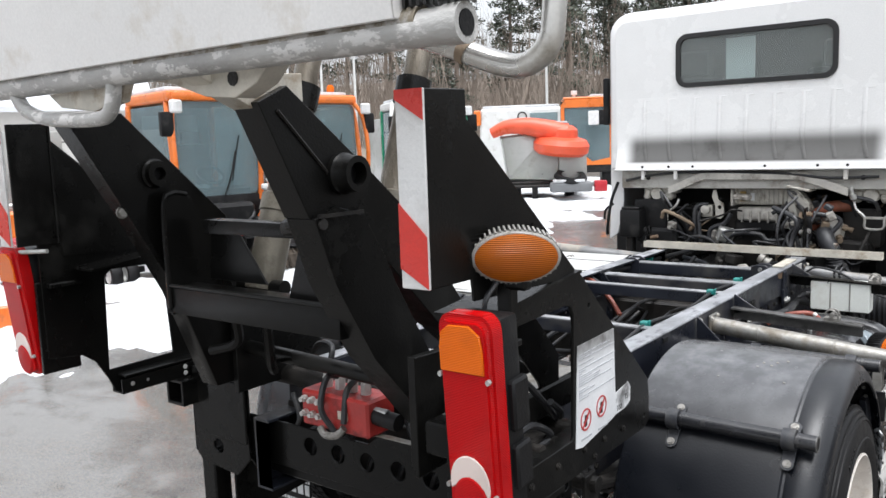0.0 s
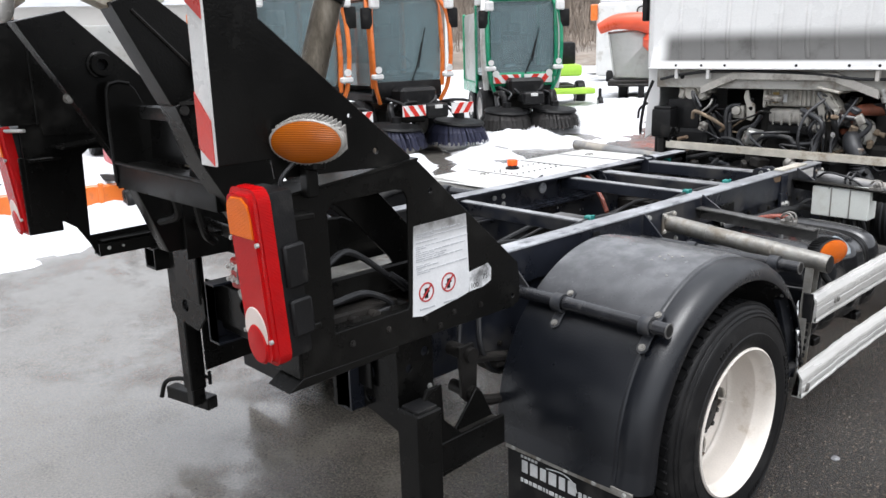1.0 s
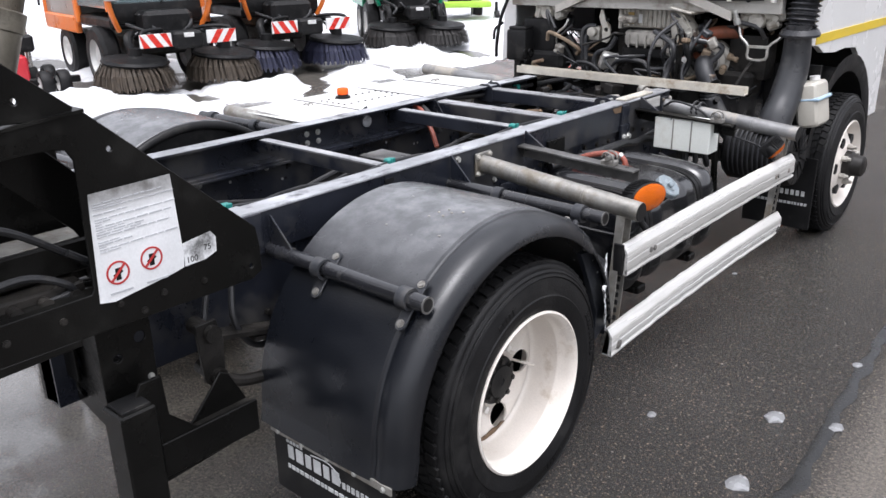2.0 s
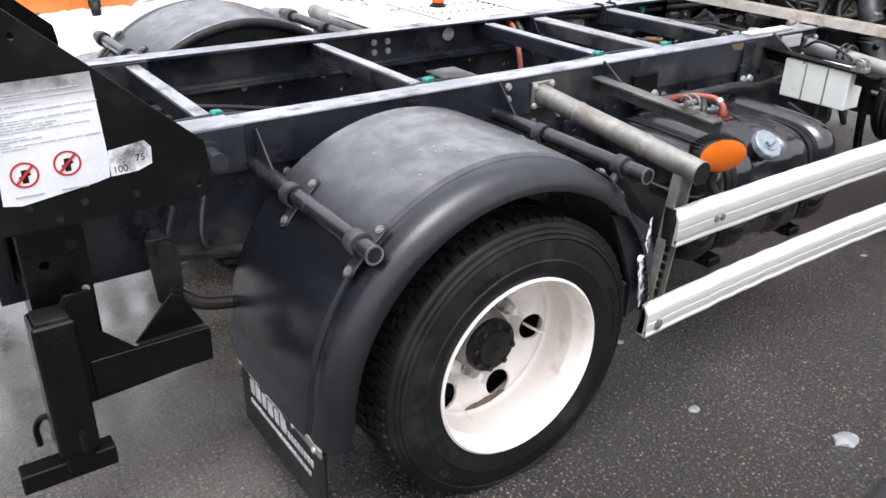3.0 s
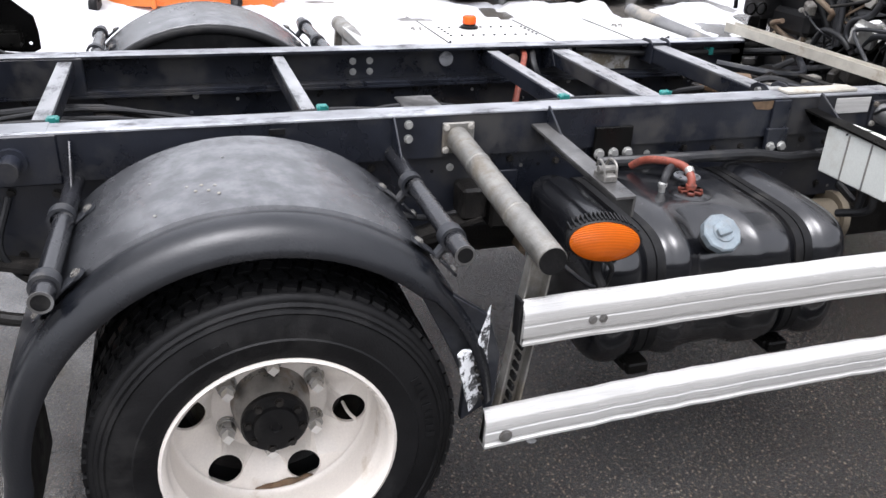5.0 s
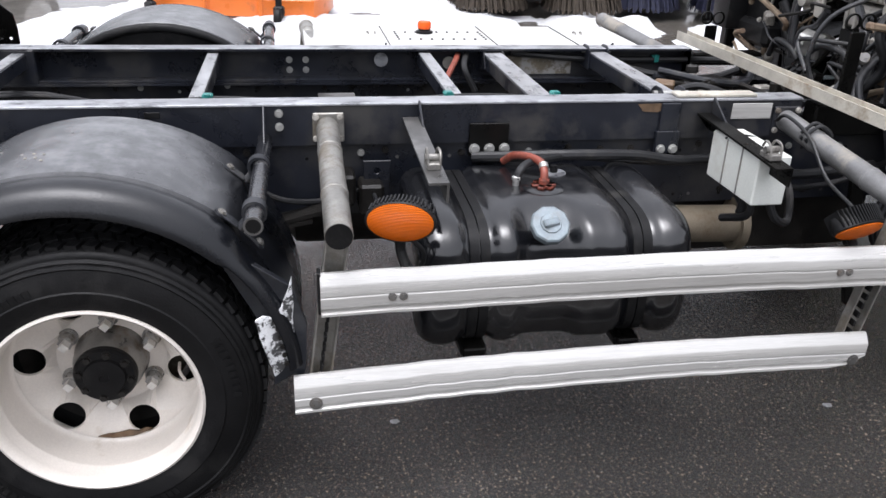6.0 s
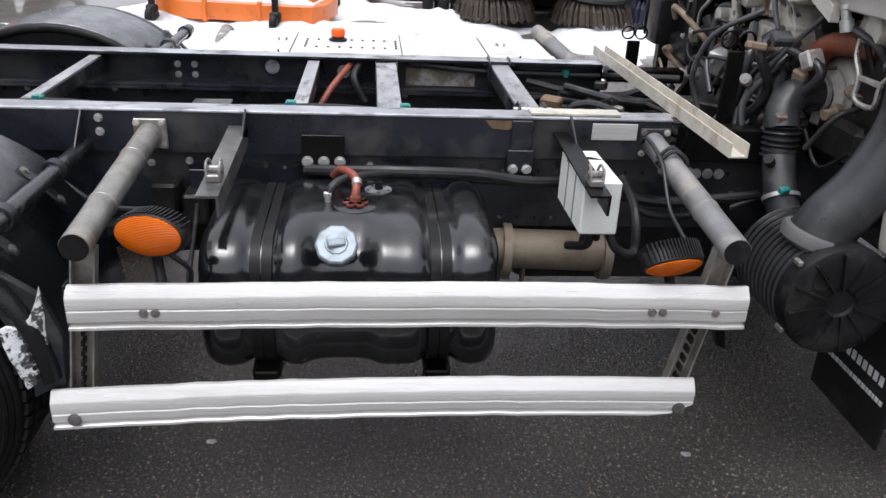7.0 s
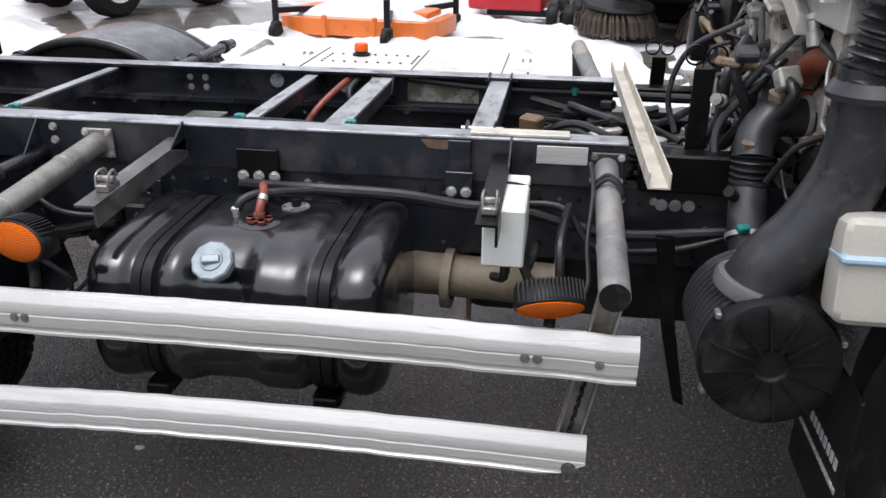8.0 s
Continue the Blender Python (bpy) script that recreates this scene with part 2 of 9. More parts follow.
WORNIRON = surf("worn_angle_iron", (0.1, 0.098, 0.095), 0.36, 0.3, var=0.5, scale=12, dirt=(0.26, 0.26, 0.26), dirt_amount=0.3, dirt_scale=9)
EXHAUST = surf("dirty_exhaust_steel", (0.22, 0.185, 0.135), 0.65, 0.1, var=0.3, scale=7, dirt=(0.15, 0.105, 0.065), dirt_amount=0.4, dirt_scale=7, bump=0.3)
LATCHSTEEL = surf("dull_latch_steel", (0.28, 0.27, 0.25), 0.42, 0.6, var=0.4, scale=30, dirt=(0.09, 0.08, 0.07), dirt_amount=0.4, dirt_scale=30)
BLACKBRISTLE = surf("black_bristle", (0.024, 0.022, 0.021), 0.7, var=0.5, scale=20)
CHANNEL = surf("stained_raw_channel", (0.55, 0.52, 0.45), 0.5, 0.25, var=0.2, scale=12, dirt=(0.3, 0.22, 0.14), dirt_amount=0.3, dirt_scale=10)
CLAMP = surf("dull_clamp_steel", (0.026, 0.028, 0.033), 0.4, 0.1, var=0.35, scale=14, dirt=(0.075, 0.073, 0.07), dirt_amount=0.35, dirt_scale=14)
PLASTIC = surf("scuffed_black_mudguard_plastic", (0.014, 0.016, 0.021), 0.36, var=0.3, scale=5, dirt=(0.06, 0.061, 0.063), dirt_amount=0.2, dirt_scale=4.5, bump=0.2, grain=0.25, stretch=(1, 0.5, 0.7))
DULLBLACK = surf("black_moulded_plastic", (0.008, 0.008, 0.0085), 0.44, var=0.3, scale=8, dirt=(0.03, 0.029, 0.027), dirt_amount=0.3, dirt_scale=9, bump=0.15, spec=0.22)
TANKBLACK = surf("glossy_black_tank_paint", (0.006, 0.0064, 0.008), 0.2, var=0.4, scale=6, dirt=(0.028, 0.027, 0.027), dirt_amount=0.36, dirt_scale=5, bump=0.08, dirt_rough=0.3, coat=0.4, spec=0.7)
RUBBER = surf("tyre_rubber", (0.0075, 0.0075, 0.008), 0.5, var=0.35, scale=7, dirt=(0.019, 0.0185, 0.018), dirt_amount=0.35, dirt_scale=6, bump=0.25, spec=0.22)
HOSE = surf("hose_rubber", (0.012, 0.0125, 0.014), 0.44, var=0.3, scale=10, dirt=(0.04, 0.037, 0.034), dirt_amount=0.3, dirt_scale=12)
CREAM = surf("cream_wheel_paint", (0.75, 0.70, 0.64), 0.34, var=0.06, scale=5, dirt=(0.40, 0.31, 0.20), dirt_amount=0.09, dirt_scale=7, bump=0.05, coat=0.15)
RUSTY = surf("brown_rust", (0.17, 0.11, 0.065), 0.6, 0.1, var=0.5, scale=14, dirt=(0.07, 0.035, 0.018), dirt_amount=0.4, dirt_scale=14)
HUBSTEEL = surf("weathered_hub_steel", (0.25, 0.245, 0.235), 0.3, 0.6, var=0.45, scale=9, dirt=(0.17, 0.105, 0.06), dirt_amount=0.42, dirt_scale=12)
NUT = surf("dull_wheel_nut", (0.36, 0.355, 0.34), 0.32, 0.55, var=0.25, scale=30, dirt=(0.2, 0.15, 0.1), dirt_amount=0.3, dirt_scale=40)
STUDPAINT = surf("pale_stud_end", (0.72, 0.70, 0.66), 0.35, 0.1, var=0.1, scale=30)
TUBEBLACK = surf("glossy_black_carrier_tube", (0.014, 0.0145, 0.017), 0.2, var=0.4, scale=9, dirt=(0.06, 0.058, 0.055), dirt_amount=0.2, dirt_scale=22, bump=0.15, spec=0.7, coat=0.3)
GREYRUBBER = surf("dusty_grey_rubber", (0.027, 0.028, 0.031), 0.32, var=0.3, scale=6, dirt=(0.075, 0.073, 0.07), dirt_amount=0.3, dirt_scale=9, bump=0.1)
BARREL = surf("worn_bright_ram_barrel", (0.21, 0.185, 0.15), 0.26, 0.85, var=0.35, scale=6, dirt=(0.06, 0.05, 0.037), dirt_amount=0.4, dirt_scale=7, stretch=(1, 1, 0.3))
RAMSTEEL = surf("oily_ram_steel", (0.17, 0.155, 0.125), 0.36, 0.5, var=0.4, scale=7, dirt=(0.05, 0.042, 0.03), dirt_amount=0.4, dirt_scale=6)
LIGHTCAST = surf("pale_aluminium_casting", (0.50, 0.48, 0.43), 0.5, 0.25, var=0.25, scale=9, dirt=(0.14, 0.115, 0.085), dirt_amount=0.42, dirt_scale=9, bump=0.3)
TORN = surf("torn_white_plastic", (0.74, 0.75, 0.76), 0.5, var=0.15, scale=20, dirt=(0.03, 0.03, 0.03), dirt_amount=0.46, dirt_scale=34, bump=0.6, blur=0.3)
CABGREY = surf("light_cab_lining", (0.2, 0.22, 0.23), 0.7, var=0.3, scale=2)
STEEL = surf("bare_bolt_steel", (0.5, 0.5, 0.48), 0.42, 0.7, var=0.3, scale=20)
WHITE = surf("white_cab_paint", (0.75, 0.75, 0.74), 0.25, var=0.015, scale=2, dirt=(0.70, 0.695, 0.68), dirt_amount=0.05, dirt_scale=3, bump=0.02, coat=0.3, dirt_rough=0.3)
PANELWHITE = surf("dirty_white_body_paint", (0.72, 0.71, 0.69), 0.35, var=0.06, scale=3, dirt=(0.5, 0.44, 0.35), dirt_amount=0.2, dirt_scale=3.2, bump=0.05)
GREYTUBE = surf("grey_painted_tube", (0.36, 0.355, 0.34), 0.42, 0.1, var=0.35, scale=6, dirt=(0.66, 0.65, 0.63), dirt_amount=0.3, dirt_scale=38, bump=0.4, stretch=(0.5, 1, 1), blur=0.25)
STAIN = surf("brown_road_film", (0.17, 0.145, 0.105), 0.6, var=0.4, scale=12, dirt=(0.36, 0.35, 0.33), dirt_amount=0.5, dirt_scale=16, blur=0.5)
BENTSTEEL = surf("bright_bent_steel", (0.6, 0.59, 0.56), 0.26, 0.8, var=0.25, scale=8, dirt=(0.36, 0.33, 0.27), dirt_amount=0.3, dirt_scale=7, bump=0.05)
CASTALU = surf("grimy_cast_aluminium", (0.48, 0.46, 0.42), 0.5, 0.35, var=0.3, scale=9, dirt=(0.12, 0.1, 0.08), dirt_amount=0.4, dirt_scale=7, bump=0.3)
BROWN = surf("dirty_gearbox_casting", (0.26, 0.2, 0.14), 0.7, 0.1, var=0.3, scale=8, dirt=(0.13, 0.07, 0.04), dirt_amount=0.35, dirt_scale=6, bump=0.3)
ORANGEHOSE = surf("orange_silicone_hose", (0.30, 0.085, 0.042), 0.45, var=0.2, scale=8, dirt=(0.12, 0.05, 0.03), dirt_amount=0.3)
REDHOSE = surf("red_fuel_hose", (0.28, 0.07, 0.045), 0.45, var=0.3, scale=30, dirt=(0.1, 0.035, 0.025), dirt_amount=0.45, dirt_scale=30)
REDPAINT = surf("red_valve_paint", (0.36, 0.03, 0.025), 0.4, var=0.2, scale=12, dirt=(0.08, 0.02, 0.02), dirt_amount=0.3, dirt_scale=12)
# dirty white paint with the shade under the cab put into its grey
UNDERWHITE = surf("shaded_grimy_underside", (0.42, 0.41, 0.38), 0.5, var=0.15, scale=5, dirt=(0.2, 0.175, 0.14), dirt_amount=0.4, dirt_scale=6)
BOXWHITE = surf("white_terminal_box", (0.68, 0.7, 0.66), 0.4, var=0.05, scale=6, dirt=(0.45, 0.42, 0.36), dirt_amount=0.15)
CAPBLUE = surf("zinc_filler_cap", (0.22, 0.26, 0.285), 0.4, 0.3, var=0.25, scale=25, dirt=(0.22, 0.23, 0.23), dirt_amount=0.35, dirt_scale=30)
PALE = surf("pale_box_lid", (0.62, 0.62, 0.6), 0.4, 0.1, var=0.06, scale=4, dirt=(0.4, 0.38, 0.34), dirt_amount=0.25, dirt_scale=3)
TEAL = surf("green_plastic_clip", (0.02, 0.2, 0.18), 0.4, var=0.2, scale=30)
STICKER = surf("white_sticker", (0.72, 0.73, 0.74), 0.35, var=0.06, scale=8, dirt=(0.16, 0.145, 0.125), dirt_amount=0.16, dirt_scale=7, dirt_rough=0.5)
PRINT = surf("grey_print", (0.42, 0.43, 0.45), 0.5, var=0.1)
FLAPPRINT = surf("pale_flap_print", (0.5, 0.51, 0.51), 0.5, var=0.25, scale=20)
REDPRINT = surf("red_print", (0.42, 0.03, 0.03), 0.4, var=0.1)
REFRED = surf("reflective_red_tape", (0.55, 0.03, 0.02), 0.3, var=0.1, scale=20)
REFWHITE = surf("reflective_white_tape", (0.7, 0.7, 0.69), 0.3, var=0.06, scale=14, dirt=(0.45, 0.44, 0.42), dirt_amount=0.25)
AMBER = lens_mat("amber_lens", (0.70, 0.135, 0.002), 96, 0.5)
AMBERDARK = lens_mat("dirty_amber_lens", (0.40, 0.098, 0.005), 88)
AMBERTOP = lens_mat("orange_indicator_lens", (0.80, 0.155, 0.007), 110, 0.1)
CLEARRIM = surf("clouded_clear_rim", (0.3, 0.29, 0.27), 0.35, var=0.4, scale=25, dirt=(0.1, 0.09, 0.075), dirt_amount=0.4, dirt_scale=25)
REDLENS = lens_mat("red_lamp_lens", (0.47, 0.003, 0.004), 110, 0.07)
CLEARLENS = lens_mat("white_reverse_lens", (0.68, 0.58, 0.53))
GLASS = glassy("cab_window_glass", (0.8, 0.86, 0.84), 0.015, 0.93)
SWGLASS = glassy("sweeper_windscreen", (0.38, 0.5, 0.53), 0.03, 0.72)
DARKSEAL = surf("rubber_window_seal", (0.012, 0.012, 0.012), 0.5, var=0.1)
INTERIOR = surf("cab_interior_trim", (0.03, 0.036, 0.034), 0.8, var=0.4, scale=3)
BLUEPAPER = surf("pale_sheet", (0.7, 0.8, 0.82), 0.6, var=0.04)
ORANGE = surf("orange_vehicle_paint", (0.7, 0.17, 0.025), 0.32, var=0.1, scale=3, dirt=(0.35, 0.12, 0.05), dirt_amount=0.2, dirt_scale=4, coat=0.2)
REDORANGE = surf("red_orange_hose_housing", (0.72, 0.1, 0.045), 0.35, var=0.1, scale=3)
GREEN = surf("green_vehicle_paint", (0.01, 0.24, 0.12), 0.3, var=0.1, scale=3, coat=0.2)
LIME = surf("lime_mower_paint", (0.36, 0.6, 0.06), 0.4, var=0.1, scale=4)
RED = surf("red_trailer_paint", (0.45, 0.02, 0.03), 0.35, var=0.1, scale=4)
YELLOW = surf("yellow_reflective_tape", (0.7, 0.5, 0.03), 0.4, var=0.08)
HOPPER = surf("stainless_hopper", (0.42, 0.42, 0.4), 0.35, 0.6, var=0.15, scale=2, dirt=(0.3, 0.29, 0.26), dirt_amount=0.3, dirt_scale=2)
BRISTLE = surf("worn_brush_bristle", (0.05, 0.038, 0.027), 0.8, var=0.4, scale=20)
BLUEBRISTLE = surf("dark_blue_bristle", (0.017, 0.019, 0.045), 0.7, var=0.4, scale=20)
SNOW = surf("melting_snow", (0.62, 0.63, 0.645), 0.6, var=0.13, scale=2.2, dirt=(0.42, 0.42, 0.415), dirt_amount=0.38, dirt_scale=1.8, bump=0.7, grain_scale=45, spec=0.3)
ICE = surf("grey_ice_lump", (0.2, 0.203, 0.207), 0.25, var=0.15, scale=20, bump=0.4)
BARK = surf("pine_bark", (0.2, 0.16, 0.13), 0.9, var=0.3, scale=3, rand=0.25)
# needle and twig colours are lifted, distance haze painted into them
NEEDLE = surf("hazed_pine_needles", (0.085, 0.098, 0.075), 0.8, var=0.35, scale=2, rand=0.25)
TWIG = surf("hazed_brown_brush", (0.23, 0.19, 0.155), 0.9, var=0.35, scale=0.6)
BANK = surf("brown_woodland_bank", (0.2, 0.165, 0.135), 0.95, var=0.4, scale=0.5, dirt=(0.33, 0.30, 0.27), dirt_amount=0.4, dirt_scale=0.35)
HOUSE = surf("pale_rendered_wall", (0.5, 0.48, 0.45), 0.9, var=0.08, scale=0.7)
ROOF = surf("snowy_grey_roof", (0.6, 0.61, 0.63), 0.7, var=0.15, scale=0.8)
ASPHALT = asphalt_mat()
# the paler crown mixes dust with sky sheen put into the colour
MUDGUARD = layer_or_sheen_by_height("mudguard_dust_and_sheen", (0.0045, 0.0054, 0.0078), (0.175, 0.178, 0.185), 0.70, 0.86, 0.30, 0.17, patchy=0.55, scale=14, side=(0.925, 0.95, 0.12))
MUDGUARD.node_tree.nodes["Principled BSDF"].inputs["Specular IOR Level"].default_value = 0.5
NOTICE = layer_or_sheen_by_height("sprayed_notice", (0.73, 0.74, 0.75), (0.04, 0.034, 0.026), 1.02, 1.082, 0.35, 0.5, patchy=0.6, scale=9)
SIZELABEL = surf("half_sprayed_label", (0.7, 0.71, 0.72), 0.4, var=0.06, scale=8, dirt=(0.025, 0.024, 0.022), dirt_amount=0.36, dirt_scale=9, dirt_rough=0.5)
SOOTED = layer_or_sheen_by_height("white_paint_with_overspray", (0.75, 0.75, 0.74), (0.05, 0.047, 0.042), 1.352, 1.37, 0.28, 0.45, top=(1.465, 1.56), patchy=0.12, scale=4, var=0.02)


# ---------------------------------------------------------------- shapes
def shape():
    return bmesh.new()


def part(name, bm, material, parent=None, label="", smooth=35):
    """Links a bmesh as one mesh object under a thing or a part."""
    bmesh.ops.recalc_face_normals(bm, faces=bm.faces)
    me = bpy.data.meshes.new(name)
    bm.to_mesh(me)
    bm.free()
    me.materials.append(material)
    if smooth:
        me.polygons.foreach_set("use_smooth", [True] * len(me.polygons))
        me.set_sharp_from_angle(angle=radians(smooth))
    ob = new(name, me)
    if parent is not None:
        ob.parent = parent
    if label:
        tagged(ob, label)
    return ob


def thing(name, label, category, place=(0, 0, 0), rz=0, group="", kind="", size=1.0):
    ob = new(name)
    ob.empty_display_size = 0.1
    ob.matrix_basis = pose(*place, 0, 0, rz) @ Matrix.Scale(size, 4)
    return tagged(ob, label, category, group, kind)


def box(bm, c, s, bev=0.0, rot=(0, 0, 0), seg=1):
    """A box of centre c and size s, turned by rot degrees, with bevelled edges."""
    got = bmesh.ops.create_cube(bm, size=1.0, matrix=pose(*c, *rot) @ Matrix.Diagonal((*s, 1)))
    if bev:
        edges = list({e for v in got["verts"] for e in v.link_edges})
        bmesh.ops.bevel(bm, geom=edges, offset=bev, segments=seg, affect="EDGES", profile=0.6)
    return bm


def frame_of(way):
    way = Vector(way).normalized()
    side = way.cross(Vector((0, 0, 1)))
    if side.length < 1e-4:
        side = Vector((1, 0, 0))
    side.normalize()
    return side, way.cross(side).normalized(), way


def rod(bm, a, c, r, r2=None, n=16):
    """A closed cylinder or cone from a to c."""
    a, c = Vector(a), Vector(c)
    side, up, _ = frame_of(c - a)
    r2 = r if r2 is None else r2
    rings = []
    for p, rad in ((a, r), (c, r2)):
        rings.append([bm.verts.new(p + rad * (math.cos(2 * math.pi * k / n) * side + math.sin(2 * math.pi * k / n) * up)) for k in range(n)])
    for k in range(n):
        bm.faces.new((rings[0][k], rings[0][(k + 1) % n], rings[1][(k + 1) % n], rings[1][k]))
    bm.faces.new(rings[0][::-1])
    bm.faces.new(rings[1])
    return bm


def glide(points, per=6):
    """A smooth line through the points."""
    pts = [Vector(p) for p in points]
    if len(pts) < 3:
        return pts
    pts = [2 * pts[0] - pts[1], *pts, 2 * pts[-1] - pts[-2]]
    out = []
    for i in range(1, len(pts) - 2):
        p0, p1, p2, p3 = pts[i - 1 : i + 3]
        for k in range(per):
            t = k / per
            out.append(0.5 * (2 * p1 + (p2 - p0) * t + (2 * p0 - 5 * p1 + 4 * p2 - p3) * t * t + (3 * p1 - p0 - 3 * p2 + p3) * t ** 3))
    out.append(pts[-2])
    return out


def pipe(bm, points, r, n=10, per=6, rings=0.0, ring_pitch=0.02):
    """A round pipe or hose along a smooth line; rings: the depth of bellows folds."""
    line = glide(points, per)
    side = None
    loops = []
    run = 0.0
    for i, p in enumerate(line):
        way = (line[min(i + 1, len(line) - 1)] - line[max(i - 1, 0)]).normalized()
        if side is None:
            side = frame_of(way)[0]
        side = (side - side.dot(way) * way).normalized()
        up = way.cross(side)
        if i:
            run += (p - line[i - 1]).length
        rad = (r(i / (len(line) - 1)) if callable(r) else r) + (rings * math.cos(2 * math.pi * run / ring_pitch) if rings else 0)
        loops.append([bm.verts.new(p + rad * (math.cos(2 * math.pi * k / n) * side + math.sin(2 * math.pi * k / n) * up)) for k in range(n)])
    for a, c in zip(loops, loops[1:]):
        for k in range(n):
            bm.faces.new((a[k], a[(k + 1) % n], c[(k + 1) % n], c[k]))
    bm.faces.new(loops[0][::-1])
    bm.faces.new(loops[-1])
    return bm


def lathe(bm, profile, centre, axis=(1, 0, 0), n=48, arc=360.0, start=0.0):
    """Turns a profile of (radius, run along the axis) round the axis."""
    centre = Vector(centre)
    side, up, way = frame_of(axis)
    full = arc >= 359.9
    steps = n if full else n + 1
    cols = []
    for k in range(steps):
        a = radians(start + arc * k / n)
        d = math.cos(a) * side + math.sin(a) * up
        cols.append([bm.verts.new(centre + r * d + h * way) for r, h in profile])
    for k in range(n):
        p, q = cols[k], cols[(k + 1) % steps]
        for i in range(len(profile) - 1):
            if profile[i][0] < 1e-5 and profile[i + 1][0] < 1e-5:
                continue
            bm.faces.new((p[i], q[i], q[i + 1], p[i + 1]))
    bmesh.ops.remove_doubles(bm, verts=[v for c in cols for v in c], dist=1e-5)
    return bm


def sheet(bm, outline, holes=(), axis="x", at=0.0, thick=0.008, bev=0.0016):
    """A flat plate cut to an outline, with holes and broken edges, square to an axis. Points are the two other coordinates in order."""
    def place(u, v, w):
        return {"x": (w, u, v), "y": (u, w, v), "z": (u, v, w)}[axis]

    edges, rim = [], []
    for loop in (outline, *holes):
        vs = [bm.verts.new(place(u, v, at)) for u, v in loop]
        edges += [bm.edges.new((vs[k], vs[(k + 1) % len(vs)])) for k in range(len(vs))]
        rim += vs
    faces = [f for f in bmesh.ops.triangle_fill(bm, edges=edges, use_beauty=True)["geom"] if isinstance(f, bmesh.types.BMFace)]
    ext = bmesh.ops.extrude_face_region(bm, geom=faces)
    moved = [v for v in ext["geom"] if isinstance(v, bmesh.types.BMVert)]
    bmesh.ops.translate(bm, verts=moved, vec=Vector(place(0, 0, thick)))
    if bev and abs(thick) >= 0.006:
        bmesh.ops.recalc_face_normals(bm, faces=bm.faces)
        sharp = {e for v in (*rim, *moved) for e in v.link_edges if len(e.link_faces) == 2 and e.calc_face_angle(0) > 1.2}
        bmesh.ops.bevel(bm, geom=list(sharp), offset=bev, segments=1, affect="EDGES", clamp_overlap=True)
    return bm


def ring_of(u, v, r, n=14, ru=None):
    return [(u + (ru or r) * math.cos(2 * math.pi * k / n), v + r * math.sin(2 * math.pi * k / n)) for k in range(n)]


def beam(bm, section, a, c, up=(0, 0, 1)):
    """A profile of (across, up) points swept straight from a to c."""
    a, c = Vector(a), Vector(c)
    way = (c - a).normalized()
    side = way.cross(Vector(up)).normalized()
    top = side.cross(way)
    ends = [[bm.verts.new(p + u * side + v * top) for u, v in section] for p in (a, c)]
    k = len(section)
    for i in range(k):
        bm.faces.new((ends[0][i], ends[0][(i + 1) % k], ends[1][(i + 1) % k], ends[1][i]))
    bmesh.ops.triangulate(bm, faces=[bm.faces.new(ends[0][::-1]), bm.faces.new(ends[1])])
    return bm


def hexbolt(bm, p, way, r=0.011, h=0.009):
    p, w = Vector(p), Vector(way).normalized()
    rod(bm, p, p + w * 0.003, r * 1.35, n=12)
    rod(bm, p + w * 0.003, p + w * h, r, n=6)
    return bm


def flip(side, *p):
    return (side * p[0], p[1], p[2])


# ---------------------------------------------------------------- ground
def ground_z(x):
    """The yard falls gently towards the gutter beside the truck."""
    k = min(1.0, max(0.0, (-1.5 - x) / 3.7))
    return 0.24 * k * k * (3 - 2 * k)


g = shape()
lines = [900, 40, 8, 2.5, 0] + [-1.5 - 0.37 * k for k in range(11)] + [-8, -16, -60, -900]
rows = [[g.verts.new((x, y, ground_z(x))) for y in (-900, -30, -6, 0, 6, 30, 900)] for x in lines]
for a, c in zip(rows, rows[1:]):
    for k in range(6):
        g.faces.new((a[k], a[k + 1], c[k + 1], c[k]))
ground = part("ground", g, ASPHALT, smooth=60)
tagged(ground, "wet dark grey asphalt yard with shallow puddles", "ground", kind="structure")

# ---------------------------------------------------------------- the truck
truck = thing("truck", "white light truck with bare black chassis and skip loader frame", "truck")


def c_section(w, h, t, out):
    """A channel with its web outside (out = 1 or -1), flanges inwards, origin at the outer top corner."""
    o = -out
    return [(0, 0), (o * w, 0), (o * w, -t), (o * t, -t), (o * t, -h + t), (o * w, -h + t), (o * w, -h), (0, -h)]


